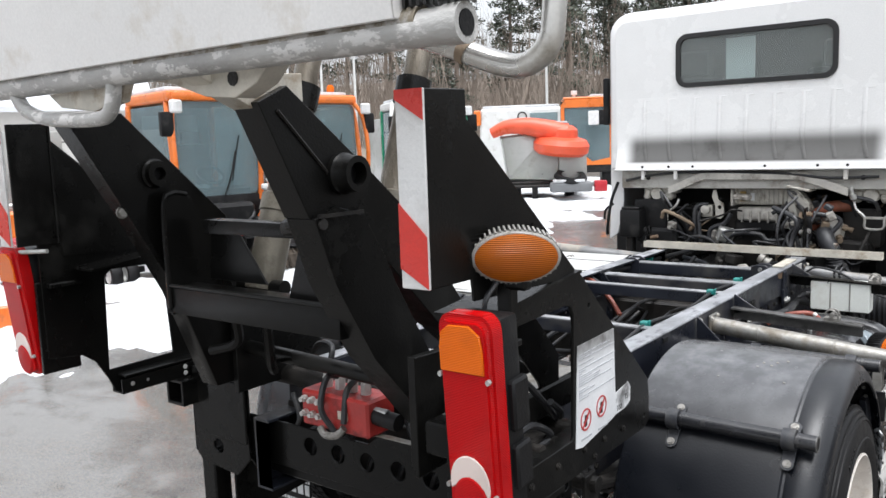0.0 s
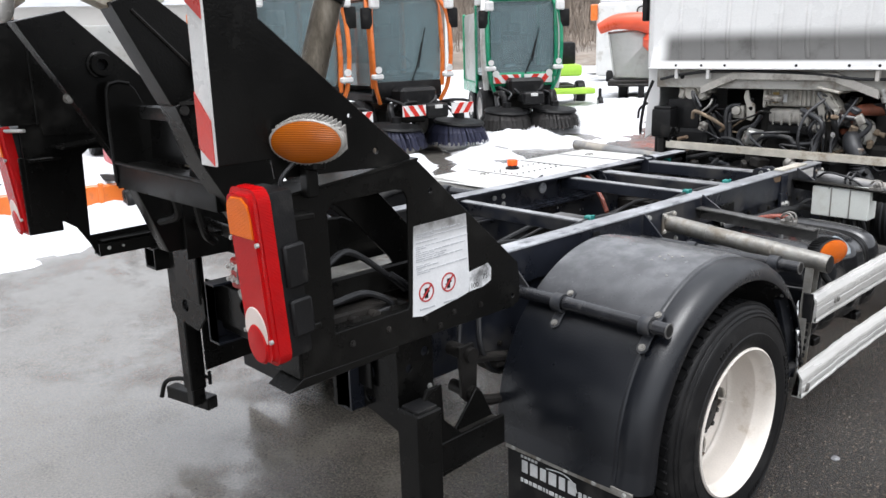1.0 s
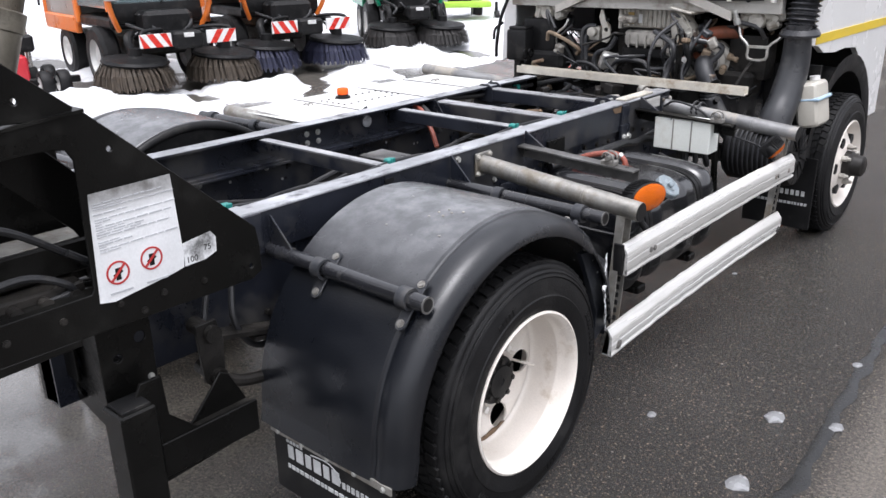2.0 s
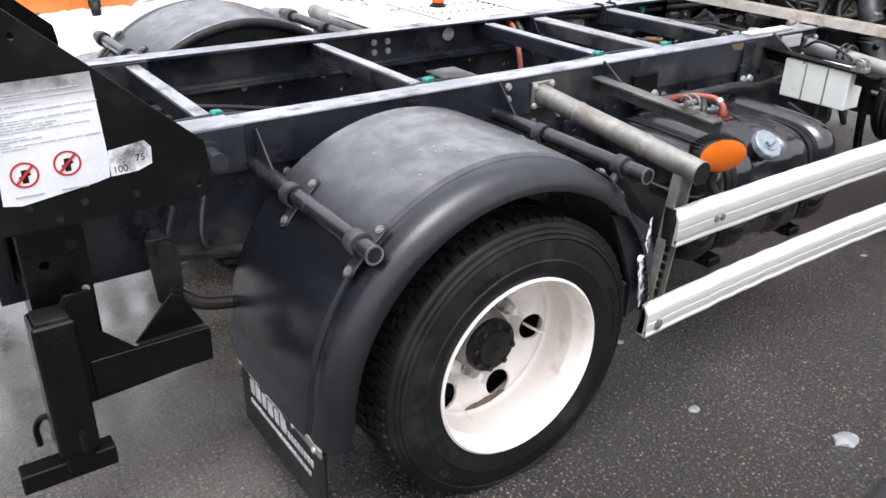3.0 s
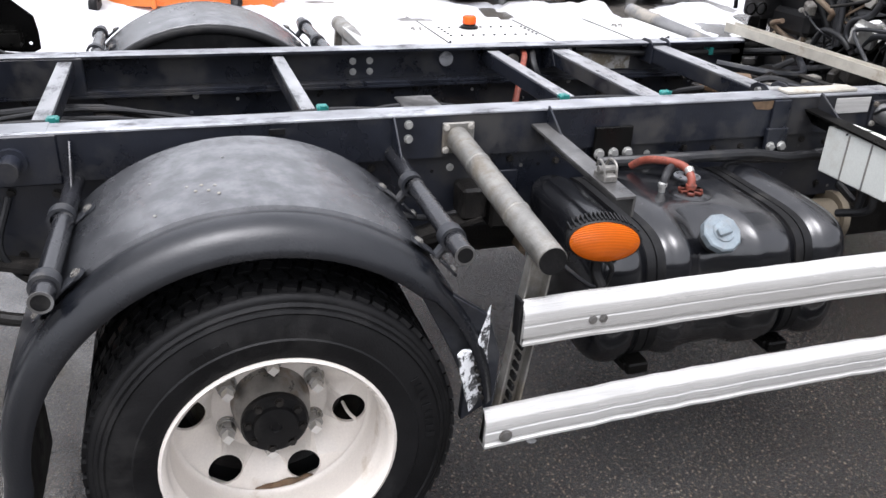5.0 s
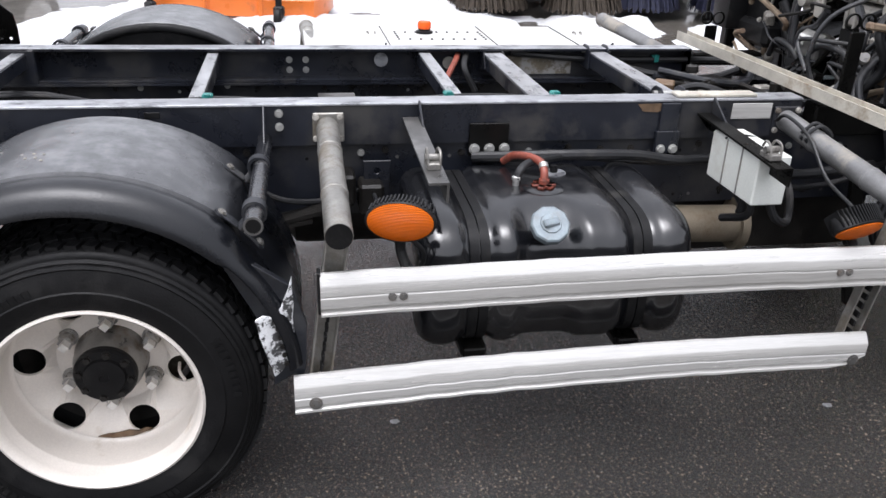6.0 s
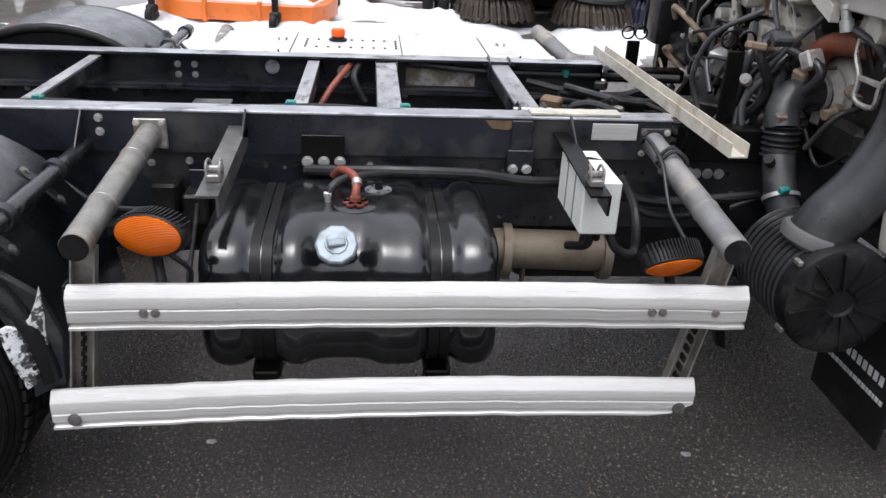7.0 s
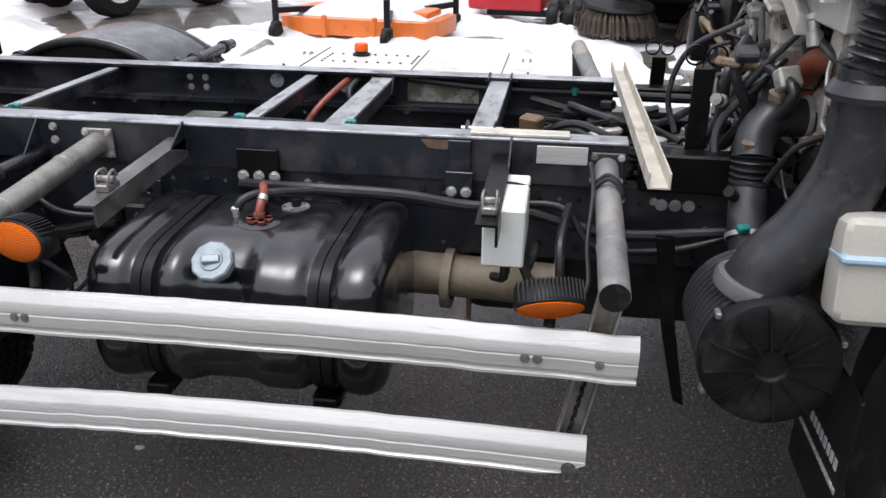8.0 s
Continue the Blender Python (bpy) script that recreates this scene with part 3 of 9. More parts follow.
for s, word in ((1, "near"), (-1, "far")):
    b = beam(shape(), c_section(0.07, 0.118, 0.007, s), (s * 0.42, -0.8, 0.862), (s * 0.42, 2.02, 0.862))
    rail = part("subframe_rail", b, RAIL, truck, "dark blue-black subframe rail, top edge worn")
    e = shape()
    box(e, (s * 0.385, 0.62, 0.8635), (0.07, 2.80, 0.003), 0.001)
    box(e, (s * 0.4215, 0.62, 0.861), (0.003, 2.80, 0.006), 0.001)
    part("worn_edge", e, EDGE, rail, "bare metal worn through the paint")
    b = beam(shape(), c_section(0.065, 0.215, 0.007, s), (s * 0.405, -1.0, 0.742), (s * 0.405, 3.6, 0.742))
    main = part("chassis_rail", b, RAIL, truck, "black chassis rail below the subframe")
    rnd = random.Random(4 + s)
    y = -0.62
    while y < 2.15:
        for z in (0.715, 0.565):
            if rnd.random() < 0.72:
                p = (y + rnd.uniform(-0.02, 0.02), z + rnd.uniform(-0.008, 0.008))
                part("bolt", hexbolt(shape(), (s * 0.405, *p), (s, 0, 0), 0.008, 0.009), STEEL if rnd.random() < 0.35 else GRIME, main)
                part("bolt", hexbolt(shape(), (s * 0.397, p[0] + 0.03, p[1]), (-s, 0, 0), 0.008, 0.009), STEEL if rnd.random() < 0.4 else GRIME, main)
        y += 0.105
    # bolt pairs on the subframe web and the big plug
    for y0, z0 in ((0.46, 0.812), (0.52, 0.812), (0.46, 0.775), (0.52, 0.775)):
        b = hexbolt(shape(), (s * 0.413, y0, z0), (-s, 0, 0), 0.009, 0.008)
        part("bolt", b, STEEL, rail)
    b = rod(shape(), (s * 0.4125, 0.80, 0.812), (s * 0.406, 0.80, 0.812), 0.026, n=24)
    part("plug", b, EDGE, rail, "round bare metal plug")
    # box stiffener at the rail's rear end
    b = box(shape(), (s * 0.385, -0.62, 0.80), (0.082, 0.44, 0.122), 0.004)
    part("rail_stiffener", b, RAIL, truck)
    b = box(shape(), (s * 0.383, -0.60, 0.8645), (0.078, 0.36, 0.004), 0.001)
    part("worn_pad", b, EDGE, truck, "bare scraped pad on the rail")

# rail-top crossmembers
for y, w, h in ((-0.45, 0.045, 0.05), (0.195, 0.042, 0.05), (0.955, 0.046, 0.05), (1.215, 0.075, 0.05), (1.63, 0.07, 0.055)):
    cm = part("crossmember", box(shape(), (0, y, 0.822 - 0.0), (0.80, w, h), 0.003), RAIL, truck, "black crossmember tube with scuffed, sky-pale top")
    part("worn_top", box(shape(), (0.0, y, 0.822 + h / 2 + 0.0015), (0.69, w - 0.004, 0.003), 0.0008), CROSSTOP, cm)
for y in (1.175, 1.25):
    part("gusset", sheet(shape(), [(-0.41, 0.855), (-0.41, 0.765), (-0.29, 0.80), (-0.33, 0.855)], axis="y", at=y, thick=0.006), RAIL, truck)
for x in (-0.37, 0.31):
    for y in (1.588, 1.664):
        b = sheet(shape(), [(x - 0.05, 0.79), (x + 0.05, 0.79), (x + 0.045, 0.862), (x + 0.02, 0.876), (x - 0.02, 0.876), (x - 0.045, 0.862)],
                  [ring_of(x, 0.855, 0.008, 10)], axis="y", at=y, thick=0.006)
        ear = part("hinge_ear", b, RAIL, truck)
    part("hinge_pin", rod(shape(), (x, 1.575, 0.855), (x, 1.69, 0.855), 0.0095, n=12), STEEL, ear)
# rub strip lying on the rail top
part("rub_strip", box(shape(), (0.386, 1.74, 0.871), (0.05, 0.26, 0.009), 0.002), CHANNEL, truck, "pale worn strip on the rail top")

# green cable clips and the cable they hold
cab = pipe(shape(), [(0.30, -0.62, 0.845), (0.29, -0.42, 0.848), (0.31, -0.1, 0.825), (0.29, 0.25, 0.848), (0.30, 0.6, 0.83), (0.29, 0.96, 0.848), (0.30, 1.2, 0.842), (0.28, 1.5, 0.80), (0.3, 2.0, 0.77)], 0.008, 8)
cable = part("chassis_cable", cab, HOSE, truck)
for x, y in ((0.29, -0.42), (0.29, 0.23), (0.29, 0.93), (0.30, 1.26), (-0.395, 1.89)):
    b = box(shape(), (x, y, 0.852 if x > 0 else 0.82), (0.03, 0.03, 0.022), 0.004)
    box(b, (x + 0.018, y, 0.852 if x > 0 else 0.82), (0.008, 0.018, 0.03), 0.002)
    part("cable_clip", b, TEAL, truck, "teal plastic cable clip")
# hoses inside the chassis
rnd = random.Random(8)
for k in range(11):
    x0 = rnd.uniform(-0.32, 0.25)
    pts = [(x0 + rnd.uniform(-0.06, 0.06), -0.9 + j * 0.52 + rnd.uniform(-0.05, 0.05), 0.66 + rnd.uniform(-0.09, 0.07)) for j in range(7)]
    part("chassis_hose", pipe(shape(), pts, rnd.uniform(0.006, 0.012), 8, 5), HOSE, truck)
for p in ([(-0.39, 1.09, 0.835), (-0.33, 1.07, 0.825), (-0.22, 1.01, 0.765), (-0.15, 0.97, 0.70)],):
    part("red_hose", pipe(shape(), p, 0.011, 8), REDHOSE, truck, "faded red hose")
for p in ([(-0.38, 1.12, 0.84), (-0.3, 1.1, 0.80), (-0.28, 1.14, 0.72)], [(-0.39, 1.3, 0.84), (-0.38, 1.6, 0.82), (-0.385, 2.0, 0.815), (-0.3, 2.3, 0.83)]):
    part("black_hose", pipe(shape(), p, 0.012, 8), HOSE, truck)

# lower crossmembers, prop shaft, axles, springs, gearbox
for y, w in ((-0.84, 0.08), (-0.35, 0.09), (0.72, 0.10), (1.45, 0.08), (2.25, 0.1)):
    part("lower_crossmember", box(shape(), (0, y, 0.62 if y > -0.9 else 0.70), (0.80, w, 0.12), 0.01), GRIME, truck)
d = rod(shape(), (0.02, 0.1, 0.40), (0.05, 1.35, 0.50), 0.045, n=20)
lathe(d, [(0.0, 0), (0.07, 0), (0.07, 0.03), (0.045, 0.07)], (0.02, 0.1, 0.40), (0, 1, 0.08), 20)
part("prop_shaft", d, GRIME, truck)
b = rod(shape(), (0.12, 1.30, 0.50), (0.12, 2.2, 0.52), 0.10, 0.14, n=24)
for y in (1.38, 1.52, 1.66, 1.95, 2.05):
    lathe(b, [(0.10, 0), (0.135, 0.0), (0.135, 0.02), (0.10, 0.02)], (0.12, y, 0.505), (0, 1, 0.0), 24)
part("gearbox", b, BROWN, truck, "dirty brown gearbox casing")
b = rod(shape(), (0.42, 1.25, 0.47), (0.44, 1.86, 0.46), 0.06, n=20)
for y in (1.55, 1.85):
    lathe(b, [(0.062, 0), (0.085, 0), (0.085, 0.025), (0.062, 0.025)], (0.435, y, 0.458), (0.05, 1, -0.03), 20)
ex = part("exhaust_silencer", b, EXHAUST, truck, "rust-brown exhaust pipe")
part("clamp", box(shape(), (0.438, 1.62, 0.42), (0.03, 0.012, 0.16), 0.003), RUSTY, ex)
ax = rod(shape(), (-0.82, 0, 0.38), (0.82, 0, 0.38), 0.055, n=20)
lathe(ax, [(0.0, -0.15), (0.10, -0.13), (0.17, -0.03), (0.17, 0.05), (0.08, 0.14), (0.0, 0.15)], (0.02, 0.0, 0.40), (0, 1, 0), 24)
part("rear_axle", ax, GRIME, truck)
part("front_axle", box(shape(), (0, 3.05, 0.34), (1.5, 0.09, 0.1), 0.02), GRIME, truck)
for s in (1, -1):
    for k in range(4):
        half = 0.62 - 0.11 * k
        z = 0.50 - 0.016 * k
        pts = [(s * 0.47, -half, z + 0.09 * (half / 0.62) ** 2), (s * 0.47, -half / 2, z + 0.02), (s * 0.47, 0, z), (s * 0.47, half / 2, z + 0.02), (s * 0.47, half, z + 0.09 * (half / 0.62) ** 2)]
        bm = shape()
        line = glide(pts, 4)
        for a, c in zip(line, line[1:]):
            beam(bm, [(-0.032, -0.006), (0.032, -0.006), (0.032, 0.006), (-0.032, 0.006)], a, c)
        part("spring_leaf", bm, GRIME, truck)
    sh = sheet(shape(), [(-0.70, 0.66), (-0.64, 0.66), (-0.625, 0.60), (-0.63, 0.50), (-0.66, 0.47), (-0.69, 0.50)], axis="x", at=s * 0.515, thick=0.012)
    rod(sh, (s * 0.45, -0.66, 0.63), (s * 0.545, -0.66, 0.63), 0.022, n=16)
    rod(sh, (s * 0.45, -0.655, 0.51), (s * 0.545, -0.655, 0.51), 0.020, n=16)
    part("spring_shackle", sh, GRIME, truck)
    part("spring_loop", pipe(shape(), [(s * 0.48, -0.655, 0.505), (s * 0.5, -0.58, 0.45), (s * 0.5, -0.45, 0.425), (s * 0.5, -0.3, 0.43), (s * 0.48, -0.2, 0.5)], 0.017, 10), GRIME, truck)
    for k, pts in enumerate(([(0.43, -0.52, 0.72), (0.47, -0.55, 0.6), (0.46, -0.47, 0.5), (0.43, -0.3, 0.52)], [(0.43, -0.6, 0.69), (0.455, -0.63, 0.62), (0.47, -0.62, 0.57)],
                             [(0.42, 0.3, 0.66), (0.46, 0.42, 0.6), (0.43, 0.55, 0.58), (0.45, 0.66, 0.62)])):
        part("brake_hose", pipe(shape(), [flip(s, *p) for p in pts], 0.009, 8), HOSE, truck)
    for y, z in ((0.60, 0.63), (0.68, 0.60)):
        part("valve_bracket", box(shape(), (s * 0.45, y, z), (0.09, 0.07, 0.09), 0.008), GRIME, truck)


# ---------------------------------------------------------------- wheels
def tyre(x0, side, y, z, parent):
    """A tyre whose outer wall stands at x0; treaded, with moulded wall rings."""
    w, ro = 0.205, 0.379
    prof = [(0.232, 0.0), (0.245, 0.004), (0.262, 0.010), (0.285, 0.013), (0.288, 0.010), (0.312, 0.008), (0.334, 0.001), (0.338, 0.004), (0.344, 0.0005), (0.345, -0.0035), (0.348, -0.0035), (0.349, -0.003), (0.355, -0.008), (0.356, -0.012), (0.359, -0.012), (0.366, -0.016), (0.370, -0.024),
            (0.371, -0.055), (0.362, -0.056), (0.362, -0.064), (0.371, -0.065), (0.372, -0.10), (0.362, -0.101), (0.362, -0.109), (0.372, -0.11), (0.371, -0.145), (0.362, -0.146), (0.362, -0.154), (0.371, -0.155),
            (0.370, -0.18), (0.355, -0.197), (0.32, -0.212), (0.27, -0.214), (0.232, -0.20)]
    b = lathe(shape(), [(r, h) for r, h in prof], (x0, y, z), (side, 0, 0), 72)
    t = part("tyre", b, RUBBER, parent, "dark grey worn truck tyre")
    tb = shape()
    for row, h in enumerate((-0.042, -0.083, -0.127, -0.168)):
        for k in range(64):
            a = 2 * math.pi * (k + 0.5 * (row % 2)) / 64
            m = Matrix.Translation((x0 + side * h, y, z)) @ Matrix.Rotation(a, 4, "X") @ Matrix.Translation((0, 0, 0.373)) @ Matrix.Rotation(radians(14 if row % 2 else -14), 4, "Z")
            bmesh.ops.create_cube(tb, size=1, matrix=m @ Matrix.Diagonal((0.034, 0.027, 0.010, 1)))
    part("tread", tb, RUBBER, t)
    # raised unreadable wall marks
    lb = shape()
    for start, count, step, rad in ((62, 9, 3.4, 0.312), (205, 8, 3.4, 0.312), (150, 5, 3.0, 0.30), (330, 5, 3.0, 0.30)):
        for k in range(count):
            a = radians(start + step * k)
            m = Matrix.Translation((x0 + side * 0.0095, y, z)) @ Matrix.Rotation(-a, 4, "X") @ Matrix.Translation((0, 0, rad))
            bmesh.ops.create_cube(lb, size=1, matrix=m @ Matrix.Diagonal((0.003, 0.011, 0.02 - 0.004 * (k % 2), 1)))
    tagged(part("wall_lettering", lb, RUBBER, t), kind="stuff")


def rear_wheel(s, parent):
    x, y, z = s * 1.035, 0.005, 0.345
    prof = [(0.23, -0.19), (0.2255, -0.17), (0.2255, -0.075), (0.228, -0.06), (0.2285, -0.03), (0.232, -0.012), (0.236, -0.004), (0.240, 0.002), (0.240, 0.006), (0.234, 0.009), (0.226, 0.0),
            (0.2235, -0.02), (0.2232, -0.044), (0.2195, -0.050), (0.219, -0.056), (0.2205, -0.062), (0.2205, -0.124), (0.2195, -0.136), (0.2165, -0.144), (0.211, -0.1485)]
    rim = part("wheel", lathe(shape(), prof, (x, y, z), (s, 0, 0), 64), CREAM, parent, "cream painted steel wheel, deep dished")
    # disc with six oval hand holes, its middle set back a little
    holes = [ring_of(y - 0.004 + 0.176 * math.sin(a), z + 0.176 * math.cos(a), 0.0375, 22) for a in (radians(37.5 + 60 * k) for k in range(6))]
    d = sheet(shape(), ring_of(y, z, 0.219, 56), [*holes, ring_of(y, z, 0.1265, 40)], "x", x - s * 0.160, s * 0.010)
    for v in d.verts:  # a slight dish, then a step down to the nut face
        r0 = math.hypot(v.co.y - y, v.co.z - z)
        v.co.x -= s * (0.014 * max(0.0, 0.219 - r0) / 0.0925 if r0 > 0.13 else 0.052)
    part("disc", d, CREAM, rim)
    part("disc_centre", lathe(shape(), [(0.129, -0.0315), (0.126, -0.0330), (0.120, -0.034), (0.07, -0.034)], (x - s * 0.168, y, z), (s, 0, 0), 56), CREAM, rim)
    hub = lathe(shape(), [(0.088, -0.004), (0.088, 0.004), (0.085, 0.010), (0.083, 0.044), (0.077, 0.068), (0.072, 0.076), (0.0, 0.076)], (x - s * 0.202, y, z), (s, 0, 0), 40)
    part("hub", hub, HUBSTEEL, rim, "bare steel hub with rust streaks")
    cap = lathe(shape(), [(0.073, 0.0), (0.073, 0.012), (0.068, 0.019), (0.050, 0.020), (0.047, 0.028), (0.012, 0.030), (0.010, 0.027), (0.0, 0.027)], (x - s * 0.127, y, z), (s, 0, 0), 40)
    capo = part("axle_cap", cap, DULLBLACK, rim, "black greasy axle cap")
    for k in range(8):
        a = radians(45 * k + 10)
        part("cap_bolt", hexbolt(shape(), (x - s * 0.109, y + 0.059 * math.sin(a), z + 0.059 * math.cos(a)), (s, 0, 0), 0.0082, 0.010), GRIME, capo)
    for k in range(6):
        a = radians(60 * k + 3)
        p = (x - s * 0.202, y + 0.1115 * math.sin(a), z + 0.1115 * math.cos(a))
        nb = rod(shape(), p, (p[0] + s * 0.006, *p[1:]), 0.0235, n=20)
        lathe(nb, [(0.0205, 0.006), (0.0205, 0.010), (0.0185, 0.012)], p, (s, 0, 0), 20)
        rod(nb, p, (p[0] + s * 0.034, *p[1:]), 0.0188, n=6)
        nut = part("wheel_nut", nb, NUT, rim)
        part("stud_end", rod(shape(), (p[0] + s * 0.03, *p[1:]), (p[0] + s * 0.056, *p[1:]), 0.0130, n=4), STUDPAINT, nut, "pale square stud end")
    part("valve", pipe(shape(), [(x - s * 0.18, 0.165, z - 0.02), (x - s * 0.14, 0.17, z - 0.02), (x - s * 0.11, 0.185, z - 0.025)], 0.004, 8), CREAM, rim)
    part("rust_streak", sheet(shape(), [(-0.045, z - 0.2015), (-0.01, z - 0.2085), (0.04, z - 0.2065), (0.088, z - 0.190), (0.072, z - 0.184), (0.052, z - 0.192), (0.03, z - 0.1885), (0.0, z - 0.195), (-0.02, z - 0.1955)], axis="x", at=x - s * 0.1515, thick=s * 0.004), RUSTY, rim, "brown rust stain")
    part("brake_drum", lathe(shape(), [(0.0, 0.0), (0.165, 0.0), (0.175, -0.01), (0.178, -0.05), (0.185, -0.055), (0.185, -0.12)], (x - s * 0.235, y, z), (s, 0, 0), 40), RAMSTEEL, rim, "brown cast brake drum")
    tyre(x, s, y, z, rim)
    inner = part("inner_wheel", lathe(shape(), [(0.20, -0.46), (0.236, -0.45), (0.225, -0.43), (0.20, -0.40), (0.20, -0.28), (0.236, -0.245)], (x, y, z), (s, 0, 0), 40), GRIME, parent)
    tyre(x - s * 0.245, s, y, z, inner)


def front_wheel(s, parent):
    x, y, z = s * 0.99, 3.05, 0.375
    prof = [(0.2, -0.2), (0.222, -0.165), (0.206, -0.15), (0.214, -0.05), (0.226, -0.012), (0.240, 0.004), (0.232, 0.008), (0.212, -0.02), (0.206, -0.05), (0.196, -0.055), (0.17, -0.03), (0.13, -0.006), (0.10, 0.0), (0.07, 0.0)]
    rim = part("wheel", lathe(shape(), prof, (x, y, z), (s, 0, 0), 56), CREAM, parent, "cream painted steel front wheel")
    for k in range(6):
        a = radians(30 + 60 * k)
        part("hand_hole", rod(shape(), (x - s * 0.05, y + 0.145 * math.sin(a), z + 0.145 * math.cos(a)), (x - s * 0.004, y + 0.145 * math.sin(a), z + 0.145 * math.cos(a)), 0.028, n=18), DULLBLACK, rim)
    part("hub", lathe(shape(), [(0.075, -0.01), (0.075, 0.03), (0.06, 0.04), (0.055, 0.09), (0.04, 0.10), (0.0, 0.10)], (x, y, z), (s, 0, 0), 32), GRIME, rim)
    for k in range(6):
        a = radians(60 * k)
        p = (x, y + 0.096 * math.sin(a), z + 0.096 * math.cos(a))
        part("wheel_nut", rod(rod(shape(), p, (p[0] + s * 0.028, *p[1:]), 0.016, n=6), p, (p[0] + s * 0.045, *p[1:]), 0.009, n=10), CASTALU, rim)
    tyre(x, s, y, z, rim)


for s in (1, -1):
    rear_wheel(s, truck)
    front_wheel(s, truck)


# ---------------------------------------------------------------- mudguards
def mudguard(s, parent):
    cy, cz, R = -0.012, 0.345, 0.497
    xi, xo = 0.50, 1.035
    # section across: inner edge, flat crown, shoulder roll, outer lip
    sec = [(xi, 0.0), (xi + 0.006, 0.006), (0.62, 0.010), (0.78, 0.011), (0.90, 0.0085), (0.933, 0.006), (0.937, 0.000), (0.943, -0.0015), (0.949, 0.001), (0.972, 0.003), (0.996, 0.0), (1.014, -0.009), (1.027, -0.024), (1.034, -0.040), (1.0365, -0.050), (1.035, -0.056), (1.030, -0.056),
           (1.026, -0.04), (1.012, -0.022), (0.99, -0.012), (0.78, 0.002), (0.62, 0.001), (xi + 0.006, -0.004)]
    path = []
    for k in range(15):  # straight rear skirt
        t = k / 14
        path.append((cy - R - 0.012 + 0.012 * t, 0.305 + (cz + 0.02 - 0.305) * t, -1.0, 0.0))
    for k in range(1, 42):
        a = radians(180 - 176 * k / 41)
        path.append((cy + R * math.cos(a), cz + 0.02 + R * 0.985 * math.sin(a), math.cos(a), math.sin(a)))
    b = shape()
    loops = []
    for y, z, ny, nz in path:
        broken = ny > 0.70  # the outer flare has torn away low at the front
        loops.append([b.verts.new((s * (min(x, 0.985 + 0.004 * k) if broken and x > 0.9 else x), y + ny * (h if not broken else min(h, 0.0) * 0.6 - 0.012), z + nz * (h if not broken else min(h, 0.0) * 0.6 - 0.012))) for k, (x, h) in enumerate(sec)])
    n = len(sec)
    for a, c in zip(loops, loops[1:]):
        for k in range(n):
            b.faces.new((a[k], a[(k + 1) % n], c[(k + 1) % n], c[k]))
    bmesh.ops.triangulate(b, faces=[b.faces.new(loops[0][::-1]), b.faces.new(loops[-1])])
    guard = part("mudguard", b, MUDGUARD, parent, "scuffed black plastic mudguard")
    # flap strip and flap with pale print
    part("flap_strip", box(shape(), (s * 0.775, -0.522, 0.300), (0.46, 0.006, 0.022), 0.001), GALV, guard, "grey metal clamping strip")
    for k in range(5):
        part("rivet", hexbolt(shape(), (s * (0.58 + 0.1 * k), -0.526, 0.300), (0, -1, 0), 0.006, 0.006), STEEL, guard)
    part("mud_flap", box(shape(), (s * 0.775, -0.512, 0.20), (0.46, 0.008, 0.19), 0.002) if s > 0 else box(shape(), (-0.895, -0.512, 0.165), (0.37, 0.008, 0.26), 0.002), DULLBLACK, guard, "black rubber mud flap with pale print")
    pr = shape()
    rnd = random.Random(3)
    x = 0.60
    for k in range(6):  # the large word as plain bars
        box(pr, (s * (x + 0.016), -0.517, 0.243), (0.022 + 0.006 * (k % 2), 0.002, 0.040), 0.0)
        x += 0.036
    for k in range(8):
        box(pr, (s * (x + 0.01), -0.517, 0.232), (0.011, 0.002, 0.018), 0.0)
        x += 0.017
    x = 0.60
    while x < 0.94:
        w = rnd.uniform(0.006, 0.02)
        box(pr, (s * (x + w / 2), -0.517, 0.195), (w, 0.002, 0.012), 0.0)
        x += w + 0.005
    for k in range(5):
        box(pr, (s * (0.605 + 0.014 * k), -0.517, 0.275), (0.009, 0.002, 0.008), 0.0)
    pipe(pr, [(s * 0.70, -0.517, 0.27), (s * 0.76, -0.517, 0.276), (s * 0.80, -0.517, 0.262), (s * 0.815, -0.517, 0.235)], 0.002, 5)
    if s < 0:  # the far print sits lower and further out
        bmesh.ops.translate(pr, verts=pr.verts, vec=(-0.11, 0, -0.06))
    tagged(part("flap_print", pr, FLAPPRINT, guard), kind="stuff")
    # torn front end with bare white break
    tb = sheet(shape(), [(0.368, 0.541), (0.384, 0.546), (0.402, 0.541), (0.425, 0.556), (0.441, 0.592), (0.452, 0.628), (0.452, 0.59), (0.454, 0.556), (0.450, 0.52), (0.453, 0.49), (0.445, 0.455), (0.443, 0.425),
                         (0.424, 0.398), (0.404, 0.385), (0.399, 0.41), (0.390, 0.44), (0.384, 0.468), (0.376, 0.495), (0.373, 0.52)], axis="x", at=s * 1.018, thick=s * 0.006)
    bmesh.ops.subdivide_edges(tb, edges=tb.edges[:], cuts=1)
    for v in tb.verts:  # the break bends outwards at its foot
        v.co.x += s * (0.024 - 0.5 * (v.co.y - 0.37) + 0.06 * max(0.0, 0.55 - v.co.z) + 0.008 * noise.noise(v.co * 40))
    part("torn_edge", tb, TORN, guard, "torn white edge of the guard")
